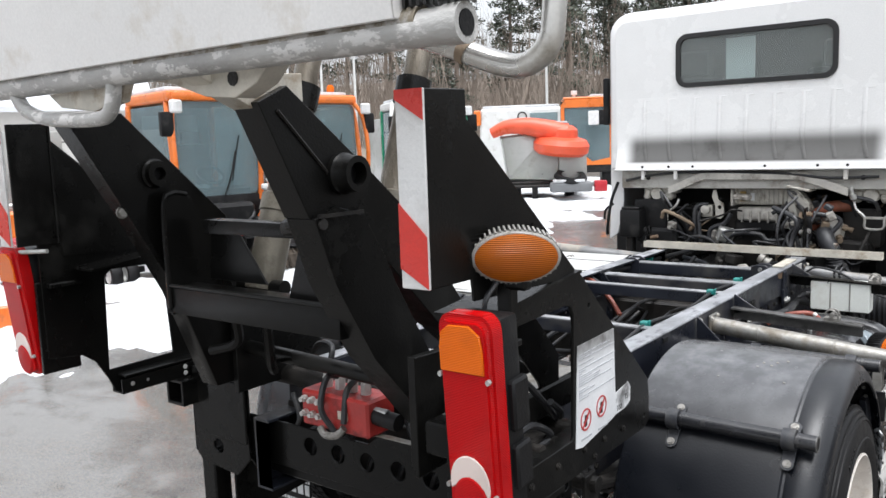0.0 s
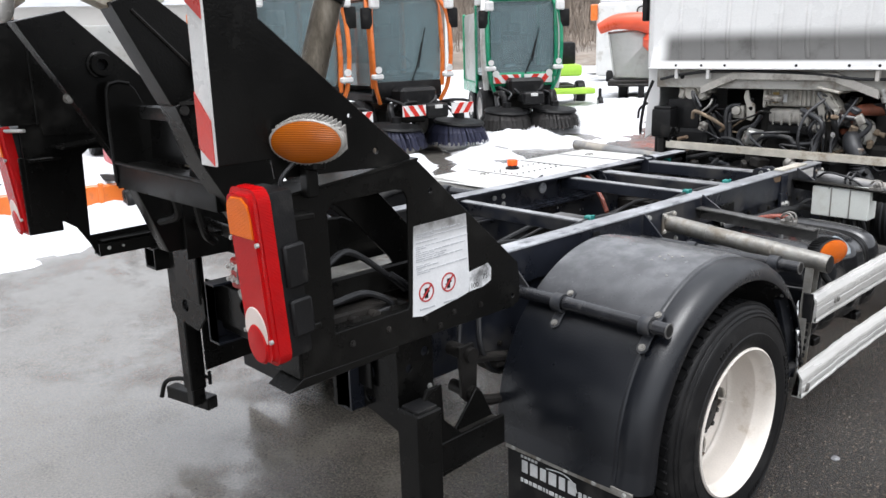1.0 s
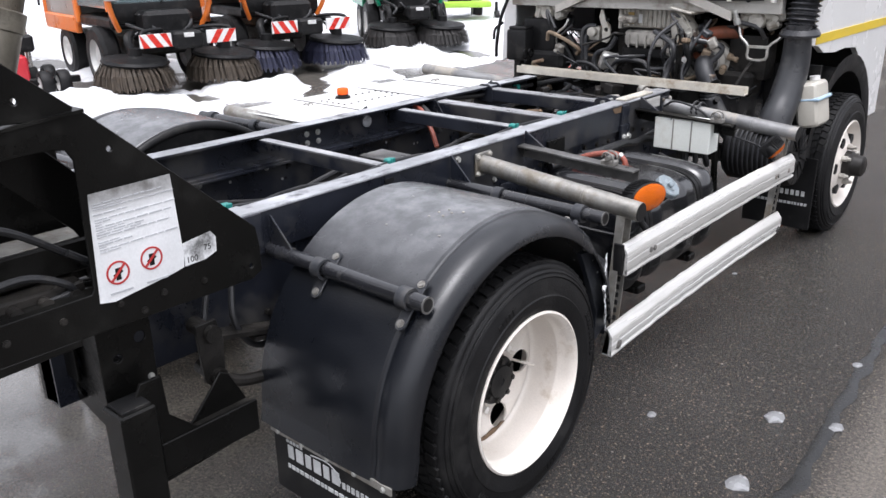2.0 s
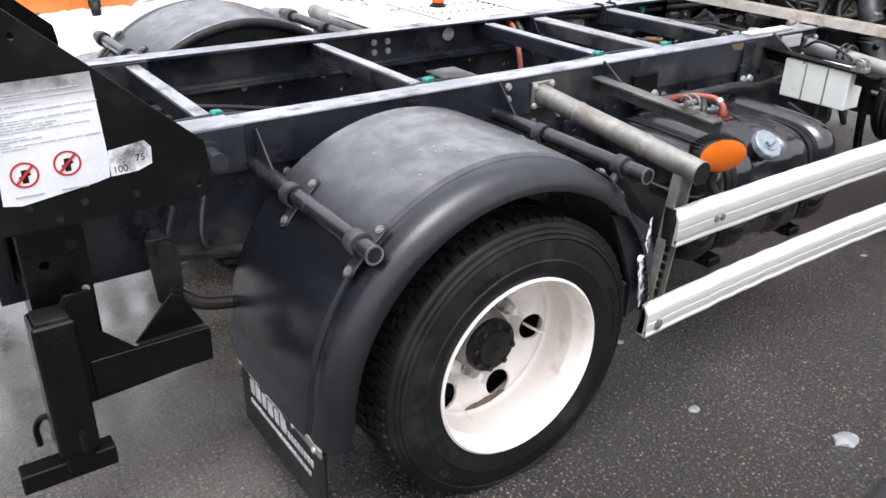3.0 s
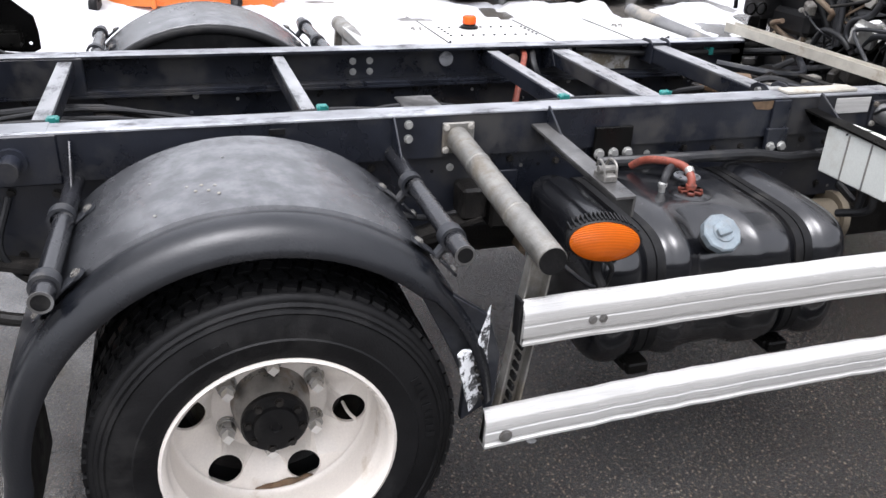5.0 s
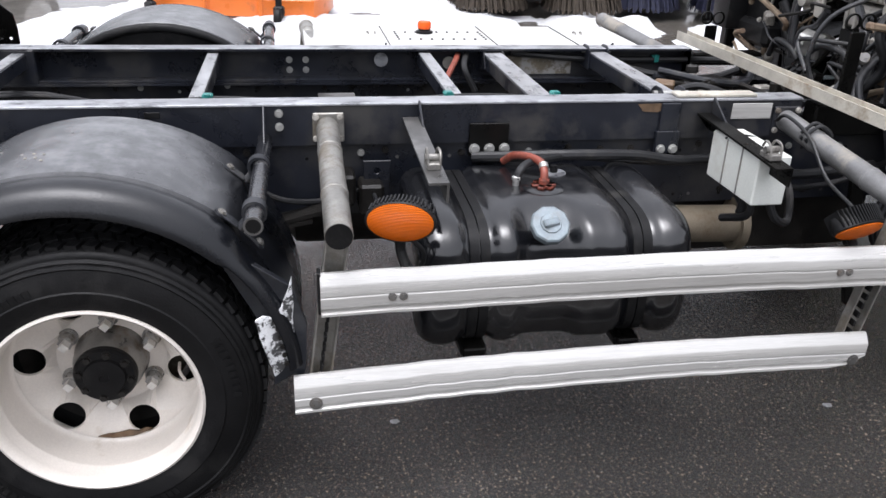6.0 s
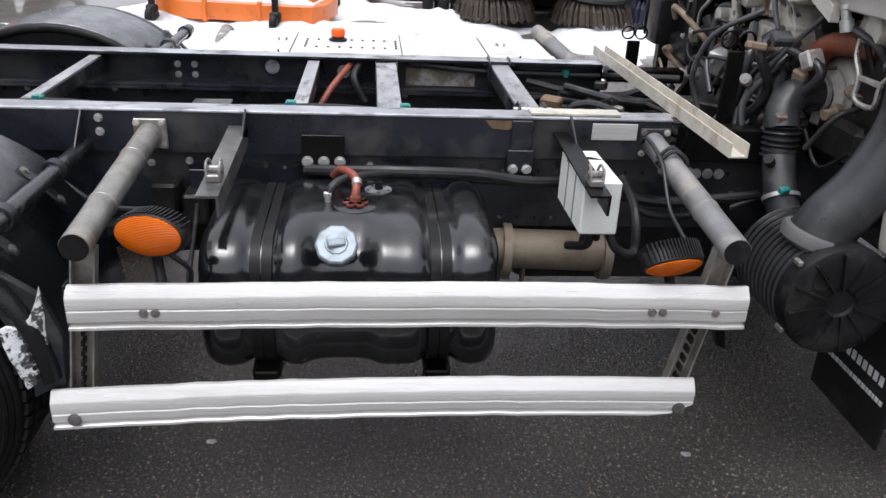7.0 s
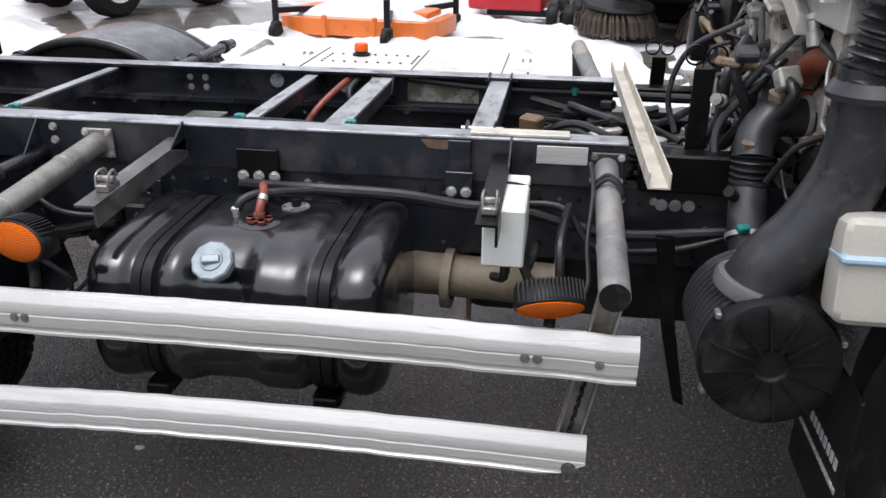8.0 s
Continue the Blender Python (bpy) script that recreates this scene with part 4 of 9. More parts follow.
    tr = sheet(shape(), [(0.30, 0.665), (0.36, 0.665), (0.45, 0.60), (0.482, 0.50), (0.475, 0.38), (0.462, 0.34), (0.452, 0.37), (0.40, 0.34), (0.405, 0.44), (0.365, 0.535), (0.31, 0.645)], axis="x", at=s * 0.985, thick=s * 0.02)
    part("guard_tail", tr, PLASTIC, guard)
    for k in range(6):
        part("rivet", rod(shape(), (s * (1.026 + 0.0018 * k), 0.412 + 0.004 * k, 0.53 - 0.022 * k), (s * (1.034 + 0.0018 * k), 0.412 + 0.004 * k, 0.53 - 0.022 * k), 0.005, n=8), GRIME, guard)
    # inner front lip strip with studs
    for k in range(10):
        a = radians(8 + 7.2 * k)
        st = rod(shape(), (s * 1.0, cy + 0.475 * math.cos(a), cz + 0.475 * math.sin(a)), (s * 1.0, cy + 0.469 * math.cos(a), cz + 0.469 * math.sin(a)), 0.006, n=8)
        part("guard_stud", st, STEEL, guard)
    # scuff blemishes on the crown
    for x, y in ((0.80, -0.10), (0.815, -0.075), (0.79, -0.128), (0.835, -0.088), (0.70, -0.20), (0.825, -0.112), (0.86, -0.07), (0.66, -0.05), (0.88, -0.19)):
        a = math.acos((y - cy) / R)
        part("blister", lathe(shape(), [(0.004, 0), (0.003, 0.0015), (0, 0.002)], (s * x, y, cz + 0.031 + R * 0.985 * math.sin(a)), (0, 0, 1), 10), DULLTUBE, guard)
    # carrier tubes with clamps
    for y, z, xe in ((-0.385, 0.745, 1.01), (0.378, 0.762, 1.03)):
        tube = rod(shape(), (s * 0.42, y + 0.01, z), (s * xe, y, z), 0.021, n=20)
        tb = part("guard_tube", tube, TUBEBLACK, guard, "dark steel mudguard carrier tube")
        part("tube_bore", rod(shape(), (s * (xe - 0.003), y, z), (s * (xe + 0.002), y, z), 0.0165, n=18), DULLBLACK, tb)
        part("tube_lip", lathe(shape(), [(0.0165, 0), (0.0215, 0), (0.0215, 0.003), (0.0165, 0.003)], (s * xe, y, z), (s, 0, 0), 20), WORNIRON, tb)
        part("tube_plate", sheet(shape(), [(s * u, v) for u, v in ((0.425, z + (0.10 if s > 0 else 0.03)), (0.431, z + (0.10 if s > 0 else 0.03)), (0.52, z + 0.012), (0.52, z - 0.012), (0.425, z - 0.02))], axis="y", at=y + 0.008, thick=0.006), RAIL, tb)
        ny = -1 if y < 0 else 1
        for x in (0.64, 0.945):
            cl = lathe(shape(), [(0.021, -0.016), (0.028, -0.016), (0.028, 0.016), (0.021, 0.016)], (s * x, y, z), (1, 0, 0), 24)
            mid_a = math.degrees(math.atan2(z - cz - 0.02, y - cy))

            def on_guard(a, lift):
                a = radians(a)
                return (s * x, cy + (R + 0.011 + lift) * math.cos(a), cz + 0.02 + (R * 0.985 + 0.011 + lift) * math.sin(a))

            rod(cl, (s * x, y, z), on_guard(mid_a, 0.0), 0.011, n=10)
            cp = part("tube_clamp", cl, CLAMP, guard)
            for da in (-6.0, 6.0):
                a = radians(mid_a + da)
                out = Vector((0, math.cos(a), math.sin(a)))
                tab = box(shape(), on_guard(mid_a + da * 0.6, 0.003), (0.032, 0.046, 0.006), 0.002, (mid_a + da * 0.6 - 90, 0, 0))
                rod(tab, Vector(on_guard(mid_a + da, 0.0)), Vector(on_guard(mid_a + da, 0.006)), 0.0165, n=18)
                part("clamp_tab", tab, CLAMP, cp)
                part("clamp_bolt", hexbolt(shape(), on_guard(mid_a + da, 0.006), out, 0.008, 0.006), LATCHSTEEL, cp)
    return guard


mudguard(1, truck)
far_guard = mudguard(-1, truck)
far_guard.location.z = 0.07  # it sits higher on its carriers
arc = [radians(6 + 168 * k / 24) for k in range(25)]
pts = [(-0.012 + 0.486 * math.cos(a), 0.365 + 0.482 * math.sin(a)) for a in arc] + [(-0.012 + 0.36 * math.cos(a), 0.365 + 0.355 * math.sin(a)) for a in reversed(arc)]
part("inner_valance", sheet(shape(), pts, axis="x", at=-0.504, thick=-0.006), DULLBLACK, far_guard, "black inner side of the guard")
part("inner_roll", pipe(shape(), [(-0.496, -0.012 + 0.486 * math.cos(a), 0.365 + 0.478 * math.sin(a)) for a in arc[::2]], 0.017, 12, 2), DULLBLACK, far_guard, "black rolled inner edge")


# ---------------------------------------------------------------- side guard
def bowed_bar(s, y0, y1, z_ends, z_mid, height, parent, label):
    """A pressed guard rail: shallow profile with two grooves, bowed a little."""
    h = height
    sec = [(-0.004, h / 2), (0.004, h / 2), (0.020, h / 2 - 0.022), (0.022, h / 2 - 0.026), (0.022, h / 2 - 0.050), (0.0195, h / 2 - 0.053), (0.022, h / 2 - 0.056), (0.022, -h / 2 + 0.020), (0.016, -h / 2 + 0.014), (0.016, -h / 2 + 0.010), (0.023, -h / 2 + 0.006), (0.023, -h / 2),
           (-0.012, -h / 2), (-0.012, -h / 2 + 0.004), (0.010, -h / 2 + 0.004), (0.014, h / 2 - 0.028), (-0.004, h / 2 - 0.004)]
    b = shape()
    rnd = random.Random(int(y0 * 1000))
    loops = []
    steps = 28
    for k in range(steps + 1):
        t = k / steps
        y = y0 + (y1 - y0) * t
        z = z_ends[0] * (1 - t) + z_ends[1] * t + (z_mid - (z_ends[0] + z_ends[1]) / 2) * 4 * t * (1 - t) + rnd.uniform(-0.0012, 0.0012)
        dx = rnd.uniform(-0.0015, 0.0015)
        cut = 0.034 * max(0.0, (t - 0.955) / 0.045) if "lower" in label else 0.0  # the lower rail's front corner is bent up
        loops.append([b.verts.new((s * (1.02 + u + dx), y, z + (max(v, cut - h / 2) if v < 0 else v))) for u, v in sec])
    n = len(sec)
    for a, c in zip(loops, loops[1:]):
        for k in range(n):
            b.faces.new((a[k], a[(k + 1) % n], c[(k + 1) % n], c[k]))
    bmesh.ops.triangulate(b, faces=[b.faces.new(loops[0][::-1]), b.faces.new(loops[-1])])
    return part("guard_bar", b, ALU, parent, label)


def side_guard(s, parent):
    up = bowed_bar(s, 0.514, 2.026, (0.588, 0.587), 0.596, 0.100, parent, "scratched aluminium side guard rail")
    lo = bowed_bar(s, 0.446, 1.94, (0.325, 0.341), 0.350, 0.093, parent, "dented aluminium lower side guard rail")
    for bar, pts in ((up, ((0.675, 0.581), (0.70, 0.581), (1.80, 0.582), (1.825, 0.582), (1.95, 0.579))), (lo, ((0.495, 0.306), (1.905, 0.318)))):
        for y, z in pts:
            part("bolt", hexbolt(shape(), (s * 1.041, y, z), (s, 0, 0), 0.0075 if bar is up else 0.012, 0.005), HUBSTEEL, bar)
    part("end_cap", box(shape(), (s * 1.012, 0.512, 0.588), (0.035, 0.008, 0.104), 0.002), DULLBLACK, up)
    for yb, ye, y_lo, z_e in ((0.562, 0.557, 0.50, 0.741), (1.968, 1.965, 1.885, 0.739)):
        zb = 0.798
        if s < 0:
            ye, z_e, zb = (0.536, 0.823, 0.80) if yb < 1 else (1.905, 0.862, 0.815)
        t = rod(shape(), (s * 0.425, yb, zb), (s * 1.055, ye, z_e), 0.0315, n=28)
        w = (Vector((s * 1.055, ye, z_e)) - Vector((s * 0.425, yb, zb))).normalized()
        for d in (0.17, 0.43):
            lathe(t, [(0.0315, 0), (0.0335, 0.002), (0.0335, 0.008), (0.0315, 0.010)], Vector((s * 0.425, yb, zb)) + d * w, w, 28)
        tube = part("guard_tube", t, GALV if yb < 1 else DULLTUBE, parent, "galvanised round cross tube")
        part("tube_end", rod(shape(), Vector((s * 1.055, ye, z_e)), Vector((s * 1.058, ye, z_e)), 0.030, n=28), DULLBLACK, tube, "black plastic end plug")
        pl = box(shape(), (s * 0.426, yb + 0.003, zb), (0.010, 0.088, 0.084), 0.003)
        plate = part("tube_plate", pl, GALV if yb < 1 else RAIL, tube)
        for dy in (-0.032, 0.036):
            for dz in (-0.031, 0.031):
                part("bolt", hexbolt(shape(), (s * 0.431, yb + dy, zb + dz), (s, 0, 0), 0.007, 0.008), CASTALU, plate)
        # slotted post
        a, c = Vector((s * 1.0, ye, z_e - 0.02)), Vector((s * 1.0, y_lo, 0.29))
        post = beam(shape(), [(-0.026, -0.014), (0.026, -0.014), (0.026, 0.014), (0.022, 0.014), (0.022, -0.010), (-0.022, -0.010), (-0.022, 0.014), (-0.026, 0.014)], a, c, up=(s, 0, 0))
        post = part("guard_post", post, GALV, parent, "slotted galvanised post")
        for k in range(9):
            p = a.lerp(c, 0.42 + 0.06 * k)
            part("slot", box(shape(), (p.x + s * 0.001, p.y, p.z), (0.026, 0.007, 0.017), 0.002, (math.degrees(math.atan2(ye - y_lo, z_e - 0.31)) * -1, 0, 0)), DULLBLACK, post)


for s in (1, -1):
    side_guard(s, truck)


# ---------------------------------------------------------------- oval marker lamps
def oval_lamp(place, facing, w, h, parent, name, label, clear_rim=False, stalk=None):
    """A finned oval housing with a ribbed amber lens, looking along `facing`."""
    m = Matrix.Translation(place) @ Vector(facing).to_track_quat("Y", "Z").to_matrix().to_4x4()
    b = shape()
    loops = []
    for sx, d in ((0.30, -0.055), (0.72, -0.05), (0.94, -0.034), (1.0, -0.012), (1.0, 0.0), (0.95, 0.003)):
        loops.append([b.verts.new(m @ Vector((w / 2 * sx * math.cos(2 * math.pi * k / 40), d, h / 2 * sx * math.sin(2 * math.pi * k / 40)))) for k in range(40)])
    for a, c in zip(loops, loops[1:]):
        for k in range(40):
            b.faces.new((a[k], a[(k + 1) % 40], c[(k + 1) % 40], c[k]))
    b.faces.new(loops[0])
    b.faces.new(loops[-1])
    body = part(name, b, CLEARRIM if clear_rim else DULLBLACK, parent, label)
    for k in range(17):
        x = -w / 2 * 0.88 + w * 0.88 * k / 16
        zz = h / 2 * math.sqrt(max(0.05, 1 - (x / (w / 2)) ** 2))
        fin = shape()
        bmesh.ops.create_cube(fin, size=1, matrix=m @ Matrix.Translation((x, -0.026, 0)) @ Matrix.Diagonal((0.0035, 0.044, 2 * zz + 0.006, 1)))
        part("fin", fin, CLEARRIM if clear_rim else DULLBLACK, body, smooth=0)
    l = shape()
    loops = []
    for sx, d in ((0.93, 0.0), (0.92, 0.006), (0.75, 0.013), (0.45, 0.018), (0.15, 0.020)):
        loops.append([l.verts.new(m @ Vector((w / 2 * sx * math.cos(2 * math.pi * k / 40), d, h / 2 * sx * math.sin(2 * math.pi * k / 40)))) for k in range(40)])
    for a, c in zip(loops, loops[1:]):
        for k in range(40):
            l.faces.new((a[k], a[(k + 1) % 40], c[(k + 1) % 40], c[k]))
    l.faces.new(loops[-1])
    part("lens", l, AMBERDARK if clear_rim else AMBER, body, "amber ribbed lens")
    if stalk:
        part("stalk", pipe(shape(), stalk, 0.012, 10), DULLBLACK, body)
    return body


for s in (1, -1):
    oval_lamp((s * 1.01, 0.695, 0.750), (s, -0.26, 0.06), 0.162, 0.094, truck, "side_marker_lamp", "amber oval side marker lamp with black finned housing", stalk=[(s * 0.985, 0.70, 0.72), (s * 0.98, 0.70, 0.67), (s * 1.0, 0.71, 0.635)])
    oval_lamp((s * 1.01, 1.845, 0.685), (s * 0.70, 0.15, -0.66), 0.15, 0.09, truck, "side_marker_lamp", "amber oval side marker lamp tilted down, finned housing", stalk=[(s * 0.985, 1.845, 0.69), (s * 0.99, 1.845, 0.655), (s * 1.01, 1.845, 0.635)])
part("lamp_cable", pipe(shape(), [(0.98, 0.72, 0.70), (0.95, 0.76, 0.64), (0.9, 0.74, 0.58), (0.6, 0.7, 0.6), (0.44, 0.68, 0.63)], 0.006, 8), HOSE, truck)

# added dark cylinder, shuts off the bright ground seen under the rails
part("air_vessel", lathe(shape(), [(0.0, 0.0), (0.08, 0.012), (0.125, 0.04), (0.13, 0.07), (0.13, 0.49), (0.125, 0.52), (0.08, 0.548), (0.0, 0.56)], (0.20, 0.42, 0.49), (0, 1, 0), 32), GRIME, truck, "dark cylinder added to close the gap under the frame")
part("frame_tray", box(shape(), (0.02, 0.95, 0.46), (0.72, 0.30, 0.14), 0.02), BROWN, truck, "brown stained under-frame tray")
hb = sheet(shape(), [(0.66, 0.70), (0.74, 0.70), (0.735, 0.56), (0.70, 0.53), (0.665, 0.56)], [ring_of(0.70, 0.67, 0.009, 12), ring_of(0.70, 0.60, 0.009, 12)], axis="x", at=0.43, thick=0.008)
part("hole_bracket", hb, RAIL, truck, "black bracket with two holes")
# added dark mass below the gearbox, keeps ground light from showing through
part("transmission_pan", box(shape(), (0.05, 2.0, 0.45), (0.62, 0.8, 0.26), 0.05, seg=2), GRIME, truck, "dark block added to close the gap below the gearbox")
# ---------------------------------------------------------------- fuel tank
TY0, TY1 = 0.757, 1.475
def tank_section(per=4):
    """The rounded outline of the tank across the truck, closed."""
    pts = [(0.452, 0.60), (0.455, 0.665), (0.48, 0.693), (0.60, 0.699), (0.76, 0.696), (0.848, 0.684), (0.900, 0.655), (0.924, 0.608), (0.931, 0.545), (0.932, 0.46), (0.925, 0.40), (0.895, 0.355), (0.84, 0.340), (0.70, 0.338), (0.54, 0.340), (0.48, 0.352), (0.455, 0.395), (0.452, 0.5)]
    n = len(pts)
    out = []
    for k in range(n):
        p0, p1, p2, p3 = [Vector(pts[(k + j) % n]) for j in (-1, 0, 1, 2)]
        for q in range(per):
            t = q / per
            out.append(0.5 * (2 * p1 + (p2 - p0) * t + (2 * p0 - 5 * p1 + 4 * p2 - p3) * t * t + (3 * p1 - p0 - 3 * p2 + p3) * t ** 3))
    return out


def hump(v, c, half, soft):
    """1 within half of c, falling smoothly to 0 over soft."""
    t = min(1.0, max(0.0, (half + soft - abs(v - c)) / soft))
    return t * t * (3 - 2 * t)


def tank_dent(yy, p):
    """How deep the pressing lies at a place along the tank: strap grooves, pillow sides and the hollow round the cap."""
    d = 0.012 * max(hump(yy, 0.150, 0.026, 0.028), hump(yy, 0.572, 0.026, 0.028))
    d += 0.008 * max(hump(yy, 0.150, 0.03, 0.05), hump(yy, 0.572, 0.03, 0.05))
    front = min(1.0, max(0.0, (p.x - 0.76) / 0.10)) if p.y > 0.5 else 0.5
    d += 0.032 * front * hump(yy, 0.332, 0.045, 0.06)
    # hand-sized waves in the pressing
    d += 0.004 * noise.noise(Vector((yy * 7.0, p.x * 6.0, p.y * 6.0))) + 0.0015 * noise.noise(Vector((yy * 22.0, p.x * 17.0, p.y * 17.0)))
    return d


tb = shape()
sec = tank_section()
mid = Vector((0.69, 0.52))
loops = []
for k in range(121):
    t = k / 120
    y = TY0 + (TY1 - TY0) * t
    end = min(t, 1 - t) * (TY1 - TY0)
    round_off = 0.0 if end > 0.06 else 0.06 * (1 - math.sqrt(max(0, 1 - ((0.06 - end) / 0.06) ** 2)))
    row = []
    for p in sec:
        w = (mid - p).normalized()
        q = p + w * (tank_dent(y - TY0, p) + round_off)
        row.append(tb.verts.new((q.x, y, q.y)))
    loops.append(row)
n = len(sec)
for a, c in zip(loops, loops[1:]):
    for k in range(n):
        tb.faces.new((a[k], a[(k + 1) % n], c[(k + 1) % n], c[k]))
tb.faces.new(loops[0][::-1])
tb.faces.new(loops[-1])
tank = part("fuel_tank", tb, TANKBLACK, truck, "glossy black pressed fuel tank", smooth=60)
for y in (TY0 + 0.150, TY0 + 0.572):
    b = shape()
    line = [p + (mid - p).normalized() * 0.017 for p in sec]
    line.append(line[0])
    for dy in (-0.0135, 0.0135):  # two flat bands side by side
        rings = []
        for p in line[:-1]:
            q = (mid - p).normalized() * 0.004
            rings.append([b.verts.new((p[0] + q[0] * u, y + dy + 0.0115 * v, p[1] + q[1] * u)) for u, v in ((-1, -1), (-1, 1), (1, 1), (1, -1))])
        for a, c in zip(rings, rings[1:] + rings[:1]):
            for k in range(4):
                b.faces.new((a[k], a[(k + 1) % 4], c[(k + 1) % 4], c[k]))
    bmesh.ops.recalc_face_normals(b, faces=b.faces[:])
    strap = part("tank_strap", b, DULLBLACK, tank, "black steel tank strap")
    part("strap_foot", box(box(shape(), (0.88, y, 0.325), (0.05, 0.06, 0.03), 0.004), (0.66, y, 0.325), (0.46, 0.07, 0.025), 0.004), BLACK, strap)
cp = Vector((0.872, 1.083, 0.656))
cw = Vector((0.68, -0.02, 0.73)).normalized()
b = lathe(shape(), [(0.034, -0.02), (0.034, 0.012), (0.0, 0.012)], cp, cw, 24)
part("filler_neck", b, DULLBLACK, tank)
b = lathe(shape(), [(0.047, 0.012), (0.050, 0.016), (0.050, 0.034), (0.046, 0.038), (0.028, 0.038), (0.026, 0.041), (0.0, 0.041)], cp, cw, 10)
box(b, cp + cw * 0.044, (0.02, 0.042, 0.012), 0.003, (0, 43, 15))
part("filler_cap", b, CAPBLUE, tank, "bluish zinc filler cap")
b = lathe(shape(), [(0.055, -0.004), (0.055, 0.004), (0.048, 0.007), (0.0, 0.007)], (0.690, 1.122, 0.696), (0.03, 0, 1), 32)
part("sender_plate", b, TANKBLACK, tank)
b = shape()
for k in range(6):
    box(b, (0.690, 1.122, 0.706), (0.019, 0.066, 0.010), 0.003, (0, 0, 60 * k))
rod(b, (0.690, 1.122, 0.70), (0.690, 1.122, 0.722), 0.014, n=14)
part("sender", b, REDHOSE, tank, "rust-red fuel sender")
part("fuel_hose", pipe(shape(), [(0.690, 1.122, 0.718), (0.680, 1.124, 0.740), (0.650, 1.122, 0.756), (0.610, 1.108, 0.757), (0.570, 1.092, 0.750), (0.525, 1.076, 0.735), (0.49, 1.06, 0.708)], 0.0108, 12), REDHOSE, tank, "weathered red fuel hose")
part("fuel_hose", pipe(shape(), [(0.663, 1.054, 0.714), (0.655, 1.064, 0.736), (0.63, 1.09, 0.746), (0.60, 1.13, 0.744), (0.55, 1.19, 0.735), (0.52, 1.24, 0.73)], 0.0115, 10), HOSE, tank, "short black fuel hose")
b = rod(shape(), (0.665, 1.052, 0.69), (0.665, 1.052, 0.718), 0.009, n=10)
box(b, (0.665, 1.052, 0.718), (0.016, 0.022, 0.014), 0.003)
part("hose_fitting", b, STEEL, tank)
part("hose_clip", rod(shape(), (0.672, 1.1255, 0.7465), (0.660, 1.1258, 0.755), 0.0128, n=12), STEEL, tank)
b = lathe(shape(), [(0.036, -0.006), (0.036, 0.004), (0.0, 0.005)], (0.585, 1.181, 0.70), (0.0, 0, 1), 28)
lv = part("level_plate", b, EDGE, tank, "round bright level sender plate")
part("level_stub", box(rod(shape(), (0.585, 1.181, 0.70), (0.585, 1.181, 0.724), 0.010, n=10), (0.58, 1.186, 0.712), (0.02, 0.014, 0.02), 0.003), DULLBLACK, lv)
for k in range(5):
    a = radians(72 * k)
    part("screw", rod(shape(), (0.585 + 0.028 * math.cos(a), 1.181 + 0.028 * math.sin(a), 0.70), (0.585 + 0.028 * math.cos(a), 1.181 + 0.028 * math.sin(a), 0.705), 0.004, n=8), DULLBLACK, lv)
part("loom", pipe(shape(), [(0.44, 0.98, 0.705), (0.5, 1.12, 0.725), (0.53, 1.25, 0.735), (0.50, 1.45, 0.72), (0.47, 1.6, 0.69), (0.45, 1.75, 0.68), (0.46, 2.0, 0.63), (0.45, 2.3, 0.65)], 0.016, 10), HOSE, truck, "corrugated black cable loom")
part("loom", pipe(shape(), [(0.44, 1.2, 0.715), (0.46, 1.35, 0.70), (0.44, 1.6, 0.675), (0.46, 1.85, 0.70), (0.50, 1.95, 0.61), (0.47, 2.15, 0.60), (0.45, 2.35, 0.66)], 0.010, 10), HOSE, truck)

# ---------------------------------------------------------------- plates and brackets on the near rail
pl = box(shape(), (0.428, 1.028, 0.755), (0.012, 0.118, 0.098), 0.002)
brk = part("rail_bracket", pl, BLACK, truck)
for y in (0.985, 1.03, 1.075):
    part("bolt", hexbolt(shape(), (0.434, y, 0.728), (1, 0, 0), 0.012, 0.012), STEEL, brk)
pl = box(box(shape(), (0.428, 1.585, 0.735), (0.014, 0.075, 0.07), 0.002), (0.426, 1.585, 0.80), (0.01, 0.06, 0.11), 0.002)
brk = part("rail_bracket", pl, RAIL, truck)
for y in (1.565, 1.605):
    part("bolt", hexbolt(shape(), (0.435, y, 0.715), (1, 0, 0), 0.011, 0.012), STEEL, brk)
part("rust_patch", sheet(shape(), [(1.48, 0.852), (1.57, 0.853), (1.575, 0.838), (1.545, 0.826), (1.50, 0.829)], axis="x", at=0.4205, thick=0.001), RUSTY, truck, "rust breaking through the rail paint")
part("rating_plate", box(shape(), (0.4225, 1.853, 0.826), (0.003, 0.132, 0.048), 0.001), ALU, truck, "blank aluminium rating plate")
part("rail_tag", box(shape(), (0.4225, 0.095, 0.838), (0.003, 0.04, 0.016), 0.001), DULLBLACK, truck)
for y0, z0 in ((0.43, 0.838), (0.43, 0.80), (2.12, 0.70), (2.155, 0.70), (2.19, 0.70), (2.24, 0.63)):
    part("bolt", hexbolt(shape(), (0.4205 if z0 > 0.75 else 0.406, y0, z0), (1, 0, 0), 0.009 if y0 < 1 else 0.012, 0.010), STEEL, truck)
